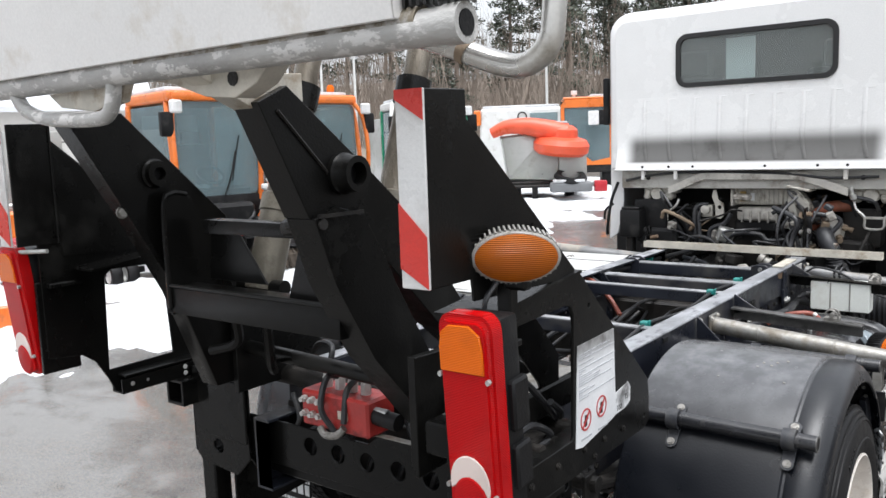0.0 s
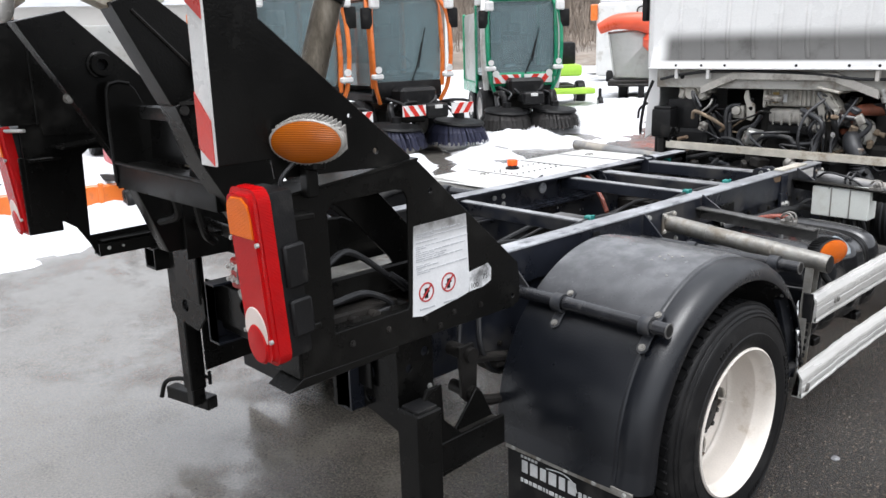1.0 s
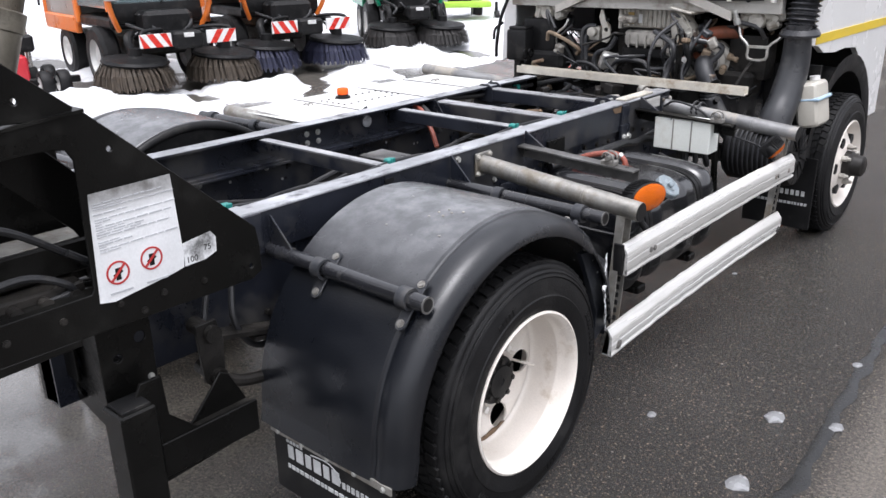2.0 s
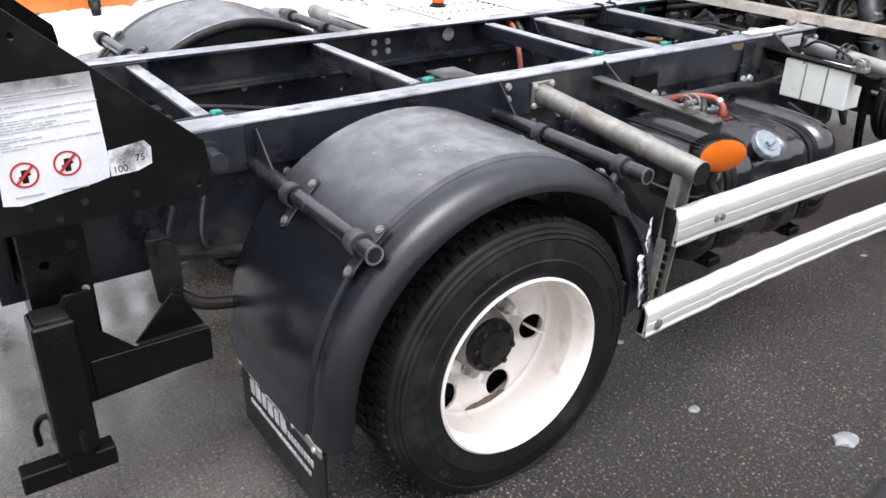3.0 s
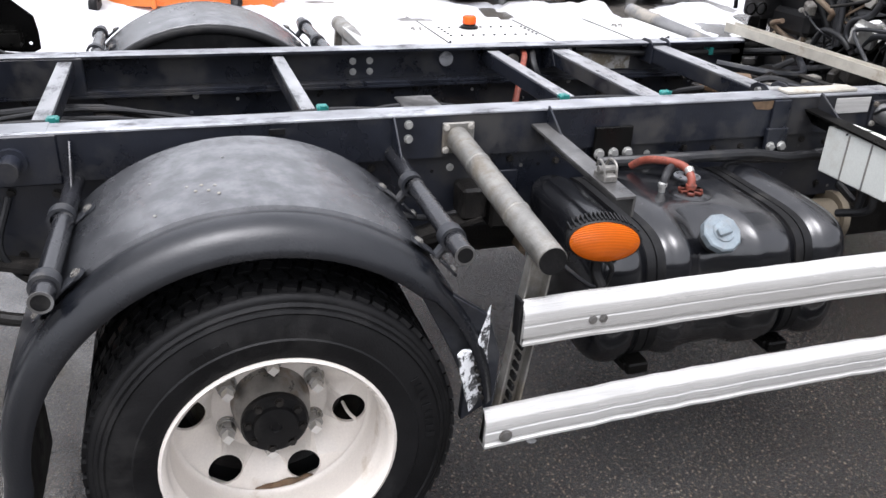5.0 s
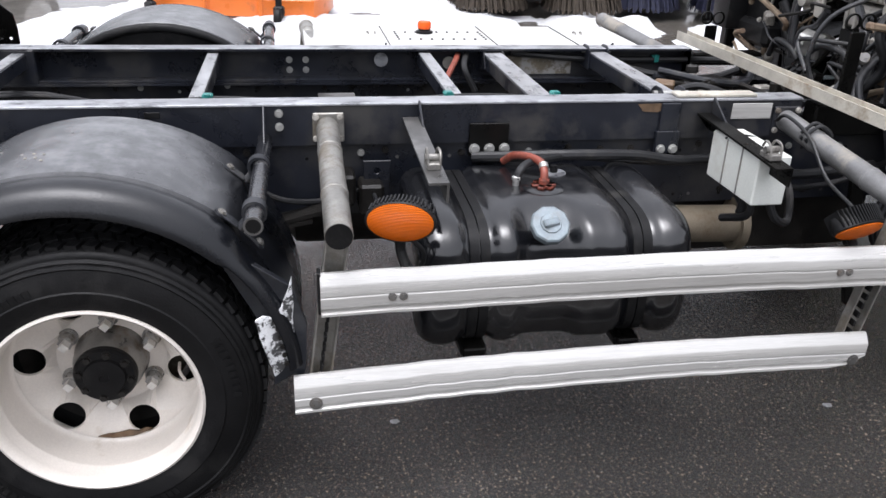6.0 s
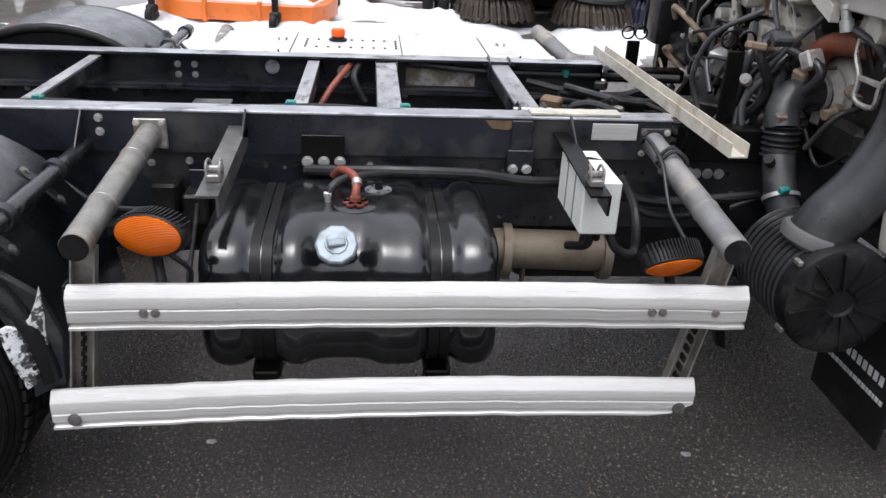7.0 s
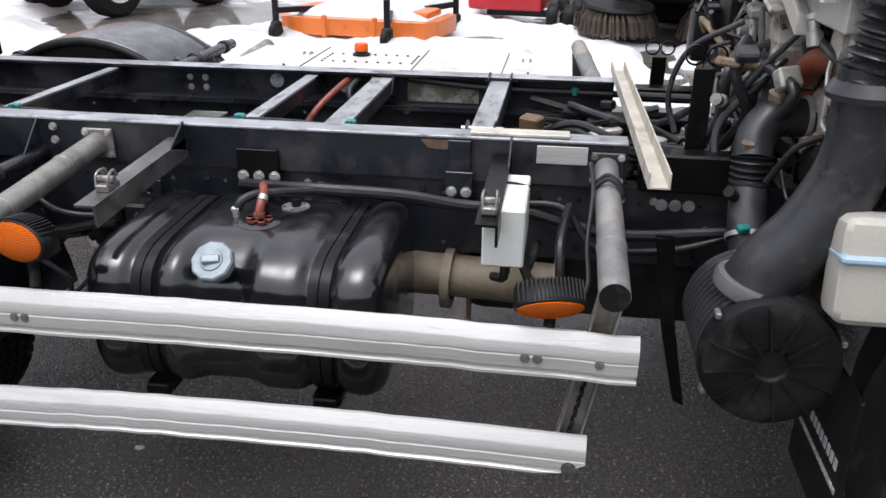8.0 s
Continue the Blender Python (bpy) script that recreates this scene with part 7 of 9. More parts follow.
for s in (1, -1):
    # cab mounts: a knobbly casting with a bent wire hoop below
    mx = 0.675 if s > 0 else -0.54
    b = box(shape(), (mx, 2.46, 1.19), (0.22, 0.09, 0.05), 0.010)
    lathe(b, [(0.0, 0.0), (0.036, 0.0), (0.042, 0.012), (0.042, 0.05), (0.03, 0.06), (0.0, 0.06)], (mx - 0.02, 2.40, 1.165), (0, 1, 0), 20)
    lathe(b, [(0.0, 0.0), (0.016, 0.0), (0.016, 0.04), (0.0, 0.04)], (mx + 0.07, 2.40, 1.18), (0, 1, 0), 14)
    box(b, (mx - 0.085, 2.44, 1.16), (0.045, 0.06, 0.07), 0.010, (0, 18, 0))
    box(b, (mx + 0.055, 2.44, 1.15), (0.06, 0.06, 0.05), 0.010, (0, -24, 0))
    mt = part("cab_mount", b, LIGHTCAST, cabin, "grimy cast cab mount")
    part("mount_hoop", pipe(shape(), [(mx - 0.11, 2.43, 1.15), (mx - 0.095, 2.42, 1.09), (mx - 0.05, 2.413, 1.045), (mx - 0.045, 2.413, 0.985), (mx + 0.04, 2.413, 0.985), (mx + 0.05, 2.413, 1.045), (mx + 0.10, 2.42, 1.09), (mx + 0.115, 2.43, 1.13)], 0.0075, 8, 3), BENTSTEEL, mt, "bare bright wire hoop")
    part("mount_bar", box(shape(), (mx, 2.413, 1.042), (0.11, 0.012, 0.014), 0.002), BENTSTEEL, mt)
    # cab side, door seam, wheel arch
    part("door_seam", box(shape(), (s * 0.8795, 2.62, 1.75), (0.003, 0.006, 0.84), 0.0), DARKSEAL, cabin)
    part("door_window", sheet(shape(), rounded(2.68, 3.5, 1.72, 2.15, 0.08), axis="x", at=s * 0.879, thick=s * 0.004), SWGLASS, cabin)
    part("lower_side", sheet(shape(), [(2.46, 1.33), (2.46, 1.06), (2.60, 1.04), (2.70, 1.0), (2.88, 0.985), (3.05, 0.99), (3.25, 0.975), (3.40, 0.88), (3.48, 0.70), (3.52, 0.52), (3.9, 0.52), (3.9, 1.33)], axis="x", at=s * 0.868, thick=s * 0.03), WHITE, cabin, "white cab side below the door")
    part("reflective_strip", box(shape(), (s * 0.9, 3.2, 1.075), (0.004, 1.3, 0.045), 0.0), YELLOW, cabin)
    ar = shape()
    loops = []
    for k in range(25):
        a = radians(212 - 227 * k / 24)
        loops.append([ar.verts.new((s * xx, 3.05 + rr * math.cos(a), 0.40 + rr * math.sin(a))) for xx, rr in ((0.70, 0.47), (0.925, 0.47), (0.935, 0.50), (0.935, 0.56), (0.925, 0.55), (0.915, 0.485), (0.70, 0.485))])
    for p, q in zip(loops, loops[1:]):
        for k in range(7):
            ar.faces.new((p[k], p[(k + 1) % 7], q[(k + 1) % 7], q[k]))
    part("arch_liner", sheet(shape(), [(s * 0.66, 0.28), (s * 0.925, 0.28), (s * 0.925, 0.95), (s * 0.66, 0.95)], axis="y", at=2.60, thick=0.02), DULLBLACK, cabin)
    part("front_arch", ar, DULLBLACK, cabin, "black plastic front wheel arch")
    fl = part("front_flap", box(shape(), (s * 0.84, 2.475, 0.335), (0.34, 0.010, 0.37), 0.003, (0, 0, 0)), DULLBLACK, truck, "black front mud flap with pale print")
    pr = shape()
    rnd = random.Random(5)
    for k in range(8):
        box(pr, (s * (0.78 + 0.026 * k), 2.469, 0.335), (0.016, 0.002, 0.026), 0.0)
    x = 0.70
    while x < 0.98:
        w = rnd.uniform(0.006, 0.018)
        box(pr, (s * (x + w / 2), 2.469, 0.28), (w, 0.002, 0.013), 0.0)
        x += w + 0.005
    tagged(part("flap_print", pr, FLAPPRINT, fl), kind="stuff")
# grab handle and black latch on the cab's far edge
part("edge_mirror", box(shape(), (-0.90, 2.41, 1.755), (0.035, 0.05, 0.30), 0.012, seg=2), DULLBLACK, cabin, "black narrow mirror edge")
part("cab_strut", pipe(shape(), [(-0.80, 2.36, 1.24), (-0.84, 2.34, 1.12), (-0.86, 2.33, 0.98), (-0.87, 2.34, 0.90)], 0.010, 8, 4), DULLBLACK, cabin)
part("cab_strut", pipe(shape(), [(-0.83, 2.35, 1.10), (-0.88, 2.34, 1.06), (-0.89, 2.34, 1.0)], 0.008, 8, 4), DULLBLACK, cabin)
part("side_skirt", sheet(shape(), [(-0.88, 1.33), (-0.80, 1.33), (-0.80, 1.10), (-0.84, 0.90), (-0.90, 0.86)], axis="y", at=2.44, thick=0.02), WHITE, cabin)
part("side_skirt", sheet(shape(), [(0.88, 1.33), (0.80, 1.33), (0.80, 1.10), (0.84, 1.02), (0.90, 1.0)], axis="y", at=2.44, thick=0.02), WHITE, cabin)

# ---------------------------------------------------------------- air intake on the right
f = shape()
lathe(f, [(0.0, 0.0), (0.03, 0.0), (0.036, 0.006), (0.075, 0.010), (0.110, 0.012), (0.130, 0.004), (0.136, -0.012), (0.136, -0.03), (0.130, -0.035), (0.128, -0.30), (0.11, -0.32), (0.0, -0.32)], (0.955, 2.325, 0.570), (1, 0, 0.04), 56)
af = part("air_filter", f, DULLBLACK, truck, "ribbed black plastic air filter drum")
af.scale, af.location = (1, 1.06, 1.06), (0, -0.1635, -0.0422)
rb = shape()
for k in range(10):
    lathe(rb, [(0.128, 0), (0.134, 0.002), (0.134, 0.008), (0.128, 0.010)], (0.89 - 0.024 * k, 2.325, 0.568), (1, 0, 0.04), 48)
part("drum_rib", rb, GREYRUBBER, af)
sp = shape()
for k in range(12):
    a = radians(30 * k + 10)
    m = Matrix.Translation((0.966, 2.325, 0.570)) @ Matrix.Rotation(a, 4, "X") @ Matrix.Translation((0, 0, 0.08))
    bmesh.ops.create_cube(sp, size=1, matrix=m @ Matrix.Diagonal((0.012, 0.004, 0.09, 1)))
part("cover_spokes", sp, DULLBLACK, af)
part("cover_boss", lathe(shape(), [(0.016, 0), (0.016, 0.012), (0.021, 0.012), (0.021, 0)], (0.955, 2.265, 0.625), (1, 0, 0), 20), DULLBLACK, af)
for a in (20, 140, 215, 290):
    p = (0.93, 2.325 + 0.14 * math.cos(radians(a)), 0.57 + 0.14 * math.sin(radians(a)))
    part("cover_clip", box(shape(), p, (0.03, 0.012, 0.014), 0.003), GALV, af)
sn = pipe(shape(), [(0.838, 2.280, 0.66), (0.842, 2.298, 0.73), (0.85, 2.355, 0.815), (0.856, 2.400, 0.92), (0.86, 2.414, 1.0), (0.86, 2.410, 1.08), (0.86, 2.404, 1.16)], lambda t: 0.080 - 0.022 * t + 0.008 * max(0, 1 - 7 * t), 28, 8)
sn = part("intake_snorkel", sn, GREYRUBBER, truck, "wide curved black intake pipe")
part("snorkel_collar", lathe(shape(), [(0.082, -0.020), (0.096, -0.017), (0.098, 0.0), (0.094, 0.012), (0.082, 0.016)], (0.839, 2.284, 0.685), (0.02, 0.22, 1), 36), surf("pale_grey_rubber", (0.10, 0.10, 0.10), 0.45, var=0.3, scale=9), sn, "pale grey rubber collar")
part("bellows_skirt", lathe(shape(), [(0.056, -0.016), (0.090, -0.012), (0.092, 0.0), (0.078, 0.022), (0.066, 0.026)], (0.86, 2.425, 1.115), (0, -0.06, 1), 36), GREYRUBBER, sn)
part("snorkel_bellows", pipe(shape(), [(0.86, 2.424, 1.13), (0.861, 2.434, 1.20), (0.863, 2.445, 1.28)], 0.066, 28, 20, 0.009, 0.023), GREYRUBBER, sn)
part("intake_box", box(shape(), (0.865, 2.45, 1.45), (0.25, 0.16, 0.36), 0.02, seg=2), DULLBLACK, sn, "black intake box on the cab corner")
for z in (1.33, 1.52):
    part("bolt", rod(shape(), (0.90, 2.369, z), (0.90, 2.362, z), 0.014, n=14), GRIME, sn)
el = pipe(shape(), [(0.425, 2.47, 0.945), (0.43, 2.40, 0.952), (0.44, 2.345, 0.945), (0.462, 2.315, 0.905), (0.49, 2.31, 0.86)], 0.047, 22, 8)
el = part("turbo_elbow", el, GREYRUBBER, truck, "black rubber intake elbow")
part("elbow_bellows", pipe(shape(), [(0.49, 2.31, 0.87), (0.495, 2.31, 0.84), (0.50, 2.31, 0.79)], 0.047, 22, 14, 0.005, 0.016), HOSE, el)
part("elbow_lower", pipe(shape(), [(0.50, 2.31, 0.80), (0.54, 2.305, 0.74), (0.575, 2.305, 0.69), (0.62, 2.315, 0.63), (0.70, 2.32, 0.60)], 0.045, 22, 8), GREYRUBBER, el)
part("pipe_clamp", lathe(shape(), [(0.047, -0.006), (0.051, -0.006), (0.051, 0.006), (0.047, 0.006)], (0.575, 2.305, 0.69), (0.6, 0, -0.75), 24), STEEL, el)
part("teal_tag", box(shape(), (0.618, 2.285, 0.727), (0.02, 0.03, 0.018), 0.003, (0, 20, 20)), TEAL, el)
part("sensor", rod(shape(), (0.545, 2.27, 0.78), (0.565, 2.25, 0.80), 0.014, n=12), DULLBLACK, el)
b = box(shape(), (0.945, 2.475, 0.787), (0.105, 0.19, 0.215), 0.032, (0, -10, 0), 3)
bt = part("washer_bottle", b, surf("milky_plastic", (0.44, 0.42, 0.37), 0.4, var=0.05), truck, "milky washer fluid bottle with blue fluid")
part("fluid_band", box(shape(), (0.949, 2.475, 0.815), (0.108, 0.193, 0.018), 0.006, (0, -8, 0)), surf("pale_blue_fluid", (0.35, 0.48, 0.6), 0.4), bt)
part("bottle_cap", rod(shape(), (0.93, 2.52, 0.885), (0.925, 2.52, 0.912), 0.024, n=18), REFWHITE, bt)

# ---------------------------------------------------------------- engine bay
eng = part("engine_block", box(box(shape(), (0.05, 2.95, 0.86), (0.42, 0.85, 0.50), 0.03, seg=2), (0.05, 2.62, 0.84), (0.34, 0.16, 0.36), 0.03, seg=2), GRIME, truck, "oily engine block")
part("rocker_cover", box(shape(), (0.02, 2.95, 1.14), (0.26, 0.75, 0.09), 0.03, seg=2), DULLBLACK, eng)
ic = part("heat_exchanger", box(shape(), (0.08, 2.505, 1.15), (0.36, 0.11, 0.10), 0.008), LIGHTCAST, eng, "ribbed cast aluminium cooler")
for k in range(13):
    part("fin", box(shape(), (-0.075 + 0.026 * k, 2.447, 1.15), (0.012, 0.010, 0.088), 0.003), LIGHTCAST, ic)
for x in (-0.10, 0.26):
    part("end_flange", box(shape(), (x, 2.50, 1.15), (0.02, 0.13, 0.118), 0.004), CASTALU, ic)
part("label_tag", box(shape(), (-0.035, 2.440, 1.15), (0.035, 0.003, 0.06), 0.0), surf("faded_yellow_tag", (0.42, 0.29, 0.1), 0.6, var=0.2), ic)
part("label_tag", box(shape(), (0.02, 2.440, 1.148), (0.022, 0.003, 0.045), 0.0), STICKER, ic)
b = sheet(shape(), [(0.25, 1.205), (0.30, 1.19), (0.36, 1.11), (0.345, 1.05), (0.305, 1.03), (0.285, 0.975), (0.24, 0.965), (0.235, 1.01), (0.25, 1.06), (0.235, 1.12)], axis="y", at=2.35, thick=0.10, bev=0)
bmesh.ops.bevel(b, geom=b.edges[:], offset=0.010, segments=2, affect="EDGES")
dct = part("duct_casting", b, LIGHTCAST, eng, "pale cast aluminium intake duct")
part("duct_flange", box(shape(), (0.30, 2.40, 1.205), (0.13, 0.15, 0.014), 0.004, (0, 12, 0)), LIGHTCAST, dct)
part("duct_web", sheet(shape(), [(0.25, 1.19), (0.262, 1.19), (0.30, 1.05), (0.285, 1.03)], axis="y", at=2.338, thick=0.012), LIGHTCAST, dct)
for x, z in ((0.255, 0.985), (0.33, 1.06), (0.245, 1.04)):
    part("bolt", hexbolt(shape(), (x, 2.35, z), (0, -1, 0), 0.009, 0.012), STEEL, dct)
b = box(shape(), (0.06, 2.50, 1.045), (0.27, 0.12, 0.085), 0.028, seg=3)
mf = part("manifold", b, CASTALU, eng, "grimy grey intake manifold")
for k in range(5):
    part("manifold_rib", box(shape(), (-0.04 + 0.05 * k, 2.437, 1.03), (0.012, 0.012, 0.07), 0.004), CASTALU, mf)
part("manifold_base", box(shape(), (0.06, 2.51, 0.97), (0.30, 0.12, 0.07), 0.015), DULLBLACK, eng)
b = sheet(shape(), [(-0.20, 1.19), (-0.185, 1.19), (-0.17, 1.13), (-0.14, 1.11), (-0.135, 1.04), (-0.155, 1.015), (-0.185, 1.02), (-0.19, 1.10), (-0.21, 1.15)], [ring_of(-0.163, 1.085, 0.012, 12)], axis="y", at=2.40, thick=0.012)
part("lifting_eye", b, LIGHTCAST, eng, "bare aluminium lifting bracket")
b = box(shape(), (-0.245, 2.45, 1.06), (0.075, 0.08, 0.075), 0.014, seg=2)
lathe(b, [(0.0, 0.0), (0.026, 0), (0.026, 0.03), (0.012, 0.034), (0.0, 0.034)], (-0.245, 2.41, 1.07), (0, -1, 0), 20)
part("pump_casting", b, LIGHTCAST, eng, "small pale pump casting")
for pts, rad, mat in (([(-0.30, 2.42, 0.84), (-0.315, 2.41, 0.95), (-0.315, 2.41, 1.06), (-0.29, 2.42, 1.095), (-0.24, 2.43, 1.10)], 0.014, GREYRUBBER), ([(-0.27, 2.40, 0.85), (-0.285, 2.40, 0.96), (-0.285, 2.40, 1.04), (-0.265, 2.41, 1.065)], 0.012, GREYRUBBER),
                      ([(-0.16, 2.38, 0.84), (-0.215, 2.38, 0.90), (-0.20, 2.38, 0.96), (-0.13, 2.385, 0.99), (-0.09, 2.39, 1.05)], 0.013, GREYRUBBER), ([(-0.13, 2.37, 0.86), (-0.06, 2.37, 0.93), (0.08, 2.37, 0.935), (0.13, 2.37, 0.90), (0.24, 2.38, 0.91)], 0.013, GREYRUBBER),
                      ([(-0.36, 2.36, 0.84), (-0.31, 2.35, 0.905), (-0.22, 2.35, 0.90), (-0.16, 2.36, 0.86)], 0.012, HOSE), ([(-0.42, 2.42, 1.04), (-0.38, 2.44, 0.97), (-0.34, 2.46, 0.88)], 0.024, HOSE), ([(-0.46, 2.43, 1.0), (-0.42, 2.45, 0.93), (-0.38, 2.47, 0.86)], 0.022, HOSE)):
    part("bay_hose", pipe(shape(), pts, rad, 12, 8), mat, eng)
tur = part("turbo", lathe(shape(), [(0.025, -0.07), (0.05, -0.06), (0.075, -0.035), (0.085, 0.0), (0.075, 0.03), (0.05, 0.045), (0.046, 0.07), (0.0, 0.07)], (0.42, 2.49, 0.95), (0.05, -1, 0.0), 32), LIGHTCAST, eng, "cast aluminium turbocharger")
part("turbo_ring", lathe(shape(), [(0.05, 0.05), (0.056, 0.052), (0.056, 0.062), (0.05, 0.064)], (0.42, 2.49, 0.95), (0.05, -1, 0.0), 28), STEEL, tur)
part("turbo_scroll", pipe(shape(), [(0.42 + 0.075 * math.cos(radians(a)), 2.50, 0.95 + 0.075 * math.sin(radians(a))) for a in range(-150, 151, 30)], lambda k: 0.018 + 0.02 * k, 14, 3), LIGHTCAST, tur)
part("boost_hose", pipe(shape(), [(0.365, 2.44, 0.97), (0.37, 2.43, 1.03), (0.405, 2.435, 1.078), (0.46, 2.455, 1.098), (0.56, 2.50, 1.10)], 0.033, 18, 8), ORANGEHOSE, eng, "faded orange boost hose")
part("coolant_tank", box(shape(), (-0.70, 2.36, 0.98), (0.14, 0.12, 0.18), 0.02, seg=2), DULLBLACK, truck, "black reservoir")
part("tank_lid", box(shape(), (-0.70, 2.36, 1.075), (0.12, 0.10, 0.02), 0.006), DULLBLACK, truck)
part("tank_stand", box(shape(), (-0.72, 2.37, 0.86), (0.05, 0.05, 0.16), 0.006), GRIME, truck)
part("left_pack", box(box(shape(), (-0.60, 2.46, 1.03), (0.22, 0.14, 0.20), 0.02, seg=2), (-0.55, 2.42, 0.9), (0.26, 0.12, 0.10), 0.02), DULLBLACK, truck)
part("right_pack", box(box(shape(), (0.60, 2.55, 0.98), (0.20, 0.14, 0.22), 0.02, seg=2), (0.55, 2.50, 0.85), (0.22, 0.14, 0.12), 0.02), GRIME, truck)
part("bulkhead", box(shape(), (0.0, 3.45, 1.0), (1.7, 0.04, 0.75), 0.0), GRIME, truck)
rnd = random.Random(21)
for k in range(40):
    x, z = rnd.uniform(-0.68, 0.62), rnd.uniform(0.80, 1.2)
    y = rnd.uniform(2.30, 2.55)
    pts = [(x, y, z)]
    for j in range(rnd.randint(2, 4)):
        x, y, z = x + rnd.uniform(-0.14, 0.14), min(2.62, max(2.26, y + rnd.uniform(-0.07, 0.07))), min(1.22, max(0.74, z + rnd.uniform(-0.12, 0.10)))
        pts.append((x, y, z))
    part("engine_hose", pipe(shape(), pts, rnd.choice((0.004, 0.005, 0.006, 0.008, 0.011)), 9), rnd.choice((HOSE, HOSE, GREYRUBBER, GRIME, GREYRUBBER, BROWN)), eng)
for k in range(34):
    c = (rnd.uniform(-0.66, 0.58), rnd.uniform(2.36, 2.62), rnd.uniform(0.78, 1.16))
    if rnd.random() < 0.5:
        b = box(shape(), c, (rnd.uniform(0.03, 0.10), rnd.uniform(0.03, 0.08), rnd.uniform(0.03, 0.09)), 0.008, (rnd.uniform(-20, 20), rnd.uniform(-20, 20), rnd.uniform(-40, 40)))
        hexbolt(b, (c[0], c[1] - 0.04, c[2]), (0, -1, 0.2), 0.008, 0.01)
    else:
        w = Vector((rnd.uniform(-1, 1), rnd.uniform(-0.6, 0.2), rnd.uniform(-0.5, 0.5))).normalized()
        r0 = rnd.uniform(0.014, 0.034)
        b = lathe(shape(), [(0, 0), (r0, 0), (r0, 0.03), (r0 * 0.7, 0.034), (r0 * 0.7, 0.055), (r0 * 0.85, 0.058), (r0 * 0.85, 0.07), (0, 0.07)], c, w, 18)
    part("engine_fitting", b, rnd.choice((CASTALU, GRIME, DULLBLACK, CASTALU, STEEL, GRIME)), eng)
for k in range(26):
    c = (rnd.uniform(0.22, 0.52), rnd.uniform(2.22, 2.5), rnd.uniform(0.80, 1.12))
    if k % 2:
        b = box(shape(), c, (rnd.uniform(0.025, 0.07), rnd.uniform(0.025, 0.07), rnd.uniform(0.02, 0.06)), 0.006, (rnd.uniform(-30, 30), rnd.uniform(-30, 30), rnd.uniform(-40, 40)))
    else:
        w = Vector((rnd.uniform(-0.3, 1), rnd.uniform(-0.6, 0.6), rnd.uniform(-0.5, 0.8))).normalized()
        b = lathe(shape(), [(0, 0), (0.018, 0), (0.018, 0.02), (0.012, 0.024), (0.012, 0.04), (0.015, 0.042), (0.015, 0.055), (0, 0.055)], c, w, 16)
    part("engine_fitting", b, rnd.choice((CASTALU, LIGHTCAST, CLAMP, HUBSTEEL, BROWN)), eng)
for k in range(12):
    x, y, z = rnd.uniform(0.25, 0.45), rnd.uniform(2.15, 2.4), rnd.uniform(0.78, 0.86)
    pts = [(x, y, z), (x + rnd.uniform(-0.06, 0.06), y + rnd.uniform(-0.03, 0.08), z + 0.10), (x + rnd.uniform(-0.08, 0.08), y + rnd.uniform(0, 0.14), z + 0.22), (x + rnd.uniform(-0.12, 0.08), y + rnd.uniform(0.05, 0.2), z + rnd.uniform(0.24, 0.34))]
    part("engine_hose", pipe(shape(), pts, rnd.choice((0.008, 0.011, 0.014)), 10), rnd.choice((GREYRUBBER, GREYRUBBER, CLAMP, HOSE)), eng)
# gearbox top clutter between the rails
for k in range(26):
    c = (rnd.uniform(-0.3, 0.3), rnd.uniform(1.75, 2.3), rnd.uniform(0.66, 0.8))
    b = box(shape(), c, (rnd.uniform(0.03, 0.1), rnd.uniform(0.03, 0.1), rnd.uniform(0.02, 0.06)), 0.006, (rnd.uniform(-10, 10), rnd.uniform(-10, 10), rnd.uniform(-40, 40)))
    part("gearbox_fitting", b, rnd.choice((CASTALU, GRIME, DULLBLACK, RUSTY)), truck)
for k in range(18):
    x, y, z = rnd.uniform(-0.32, 0.3), rnd.uniform(1.7, 1.9), rnd.uniform(0.68, 0.80)
    pts = [(x + rnd.uniform(-0.1, 0.1), y + 0.14 * j, z + rnd.uniform(-0.04, 0.05)) for j in range(4)]
    part("loose_hose", pipe(shape(), pts, rnd.choice((0.006, 0.009, 0.013)), 8), rnd.choice((HOSE, GRIME, CLAMP, GREYRUBBER)), truck)
# hook posts with double rings
for x, y, z0, z1 in ((-0.525, 2.18, 0.80, 0.955), (0.372, 2.19, 0.85, 1.085)):
    b = box(shape(), (x, y, (z0 + z1) / 2 - 0.02), (0.012, 0.05, z1 - z0 - 0.02), 0.003)
    for dy in (-0.026, 0.026):
        lathe(b, [(0.021, -0.004), (0.026, -0.004), (0.026, 0.004), (0.021, 0.004)], (x, y + dy, z1), (1, 0, 0), 28)
    part("hook_post", b, BLACK, truck, "black post with two hook rings")
for s in (1, -1):
    part("front_bracket", box(shape(), (s * 0.42, 2.20, 0.80 if s > 0 else 0.815), (0.07, 0.30, 0.10 if s > 0 else 0.05), 0.006), BLACK, truck)
    part("support_leg", sheet(shape(), [(2.085, 0.70), (2.13, 0.70), (2.155, 0.474), (2.205, 0.235), (2.175, 0.25), (2.125, 0.45)], axis="x", at=s * 0.62, thick=0.02), BLACK, truck)

# loose aluminium channel lying across the rails
ch = beam(shape(), [(-0.024, 0), (0.024, 0), (0.024, 0.036), (0.020, 0.036), (0.020, 0.004), (-0.020, 0.004), (-0.020, 0.036), (-0.024, 0.036)], (-0.48, 2.035, 0.876), (0.775, 2.06, 0.8665))
channel = part("metal_channel", ch, CHANNEL)
tagged(channel, "loose stained raw metal channel lying across the truck rails", "metal channel")

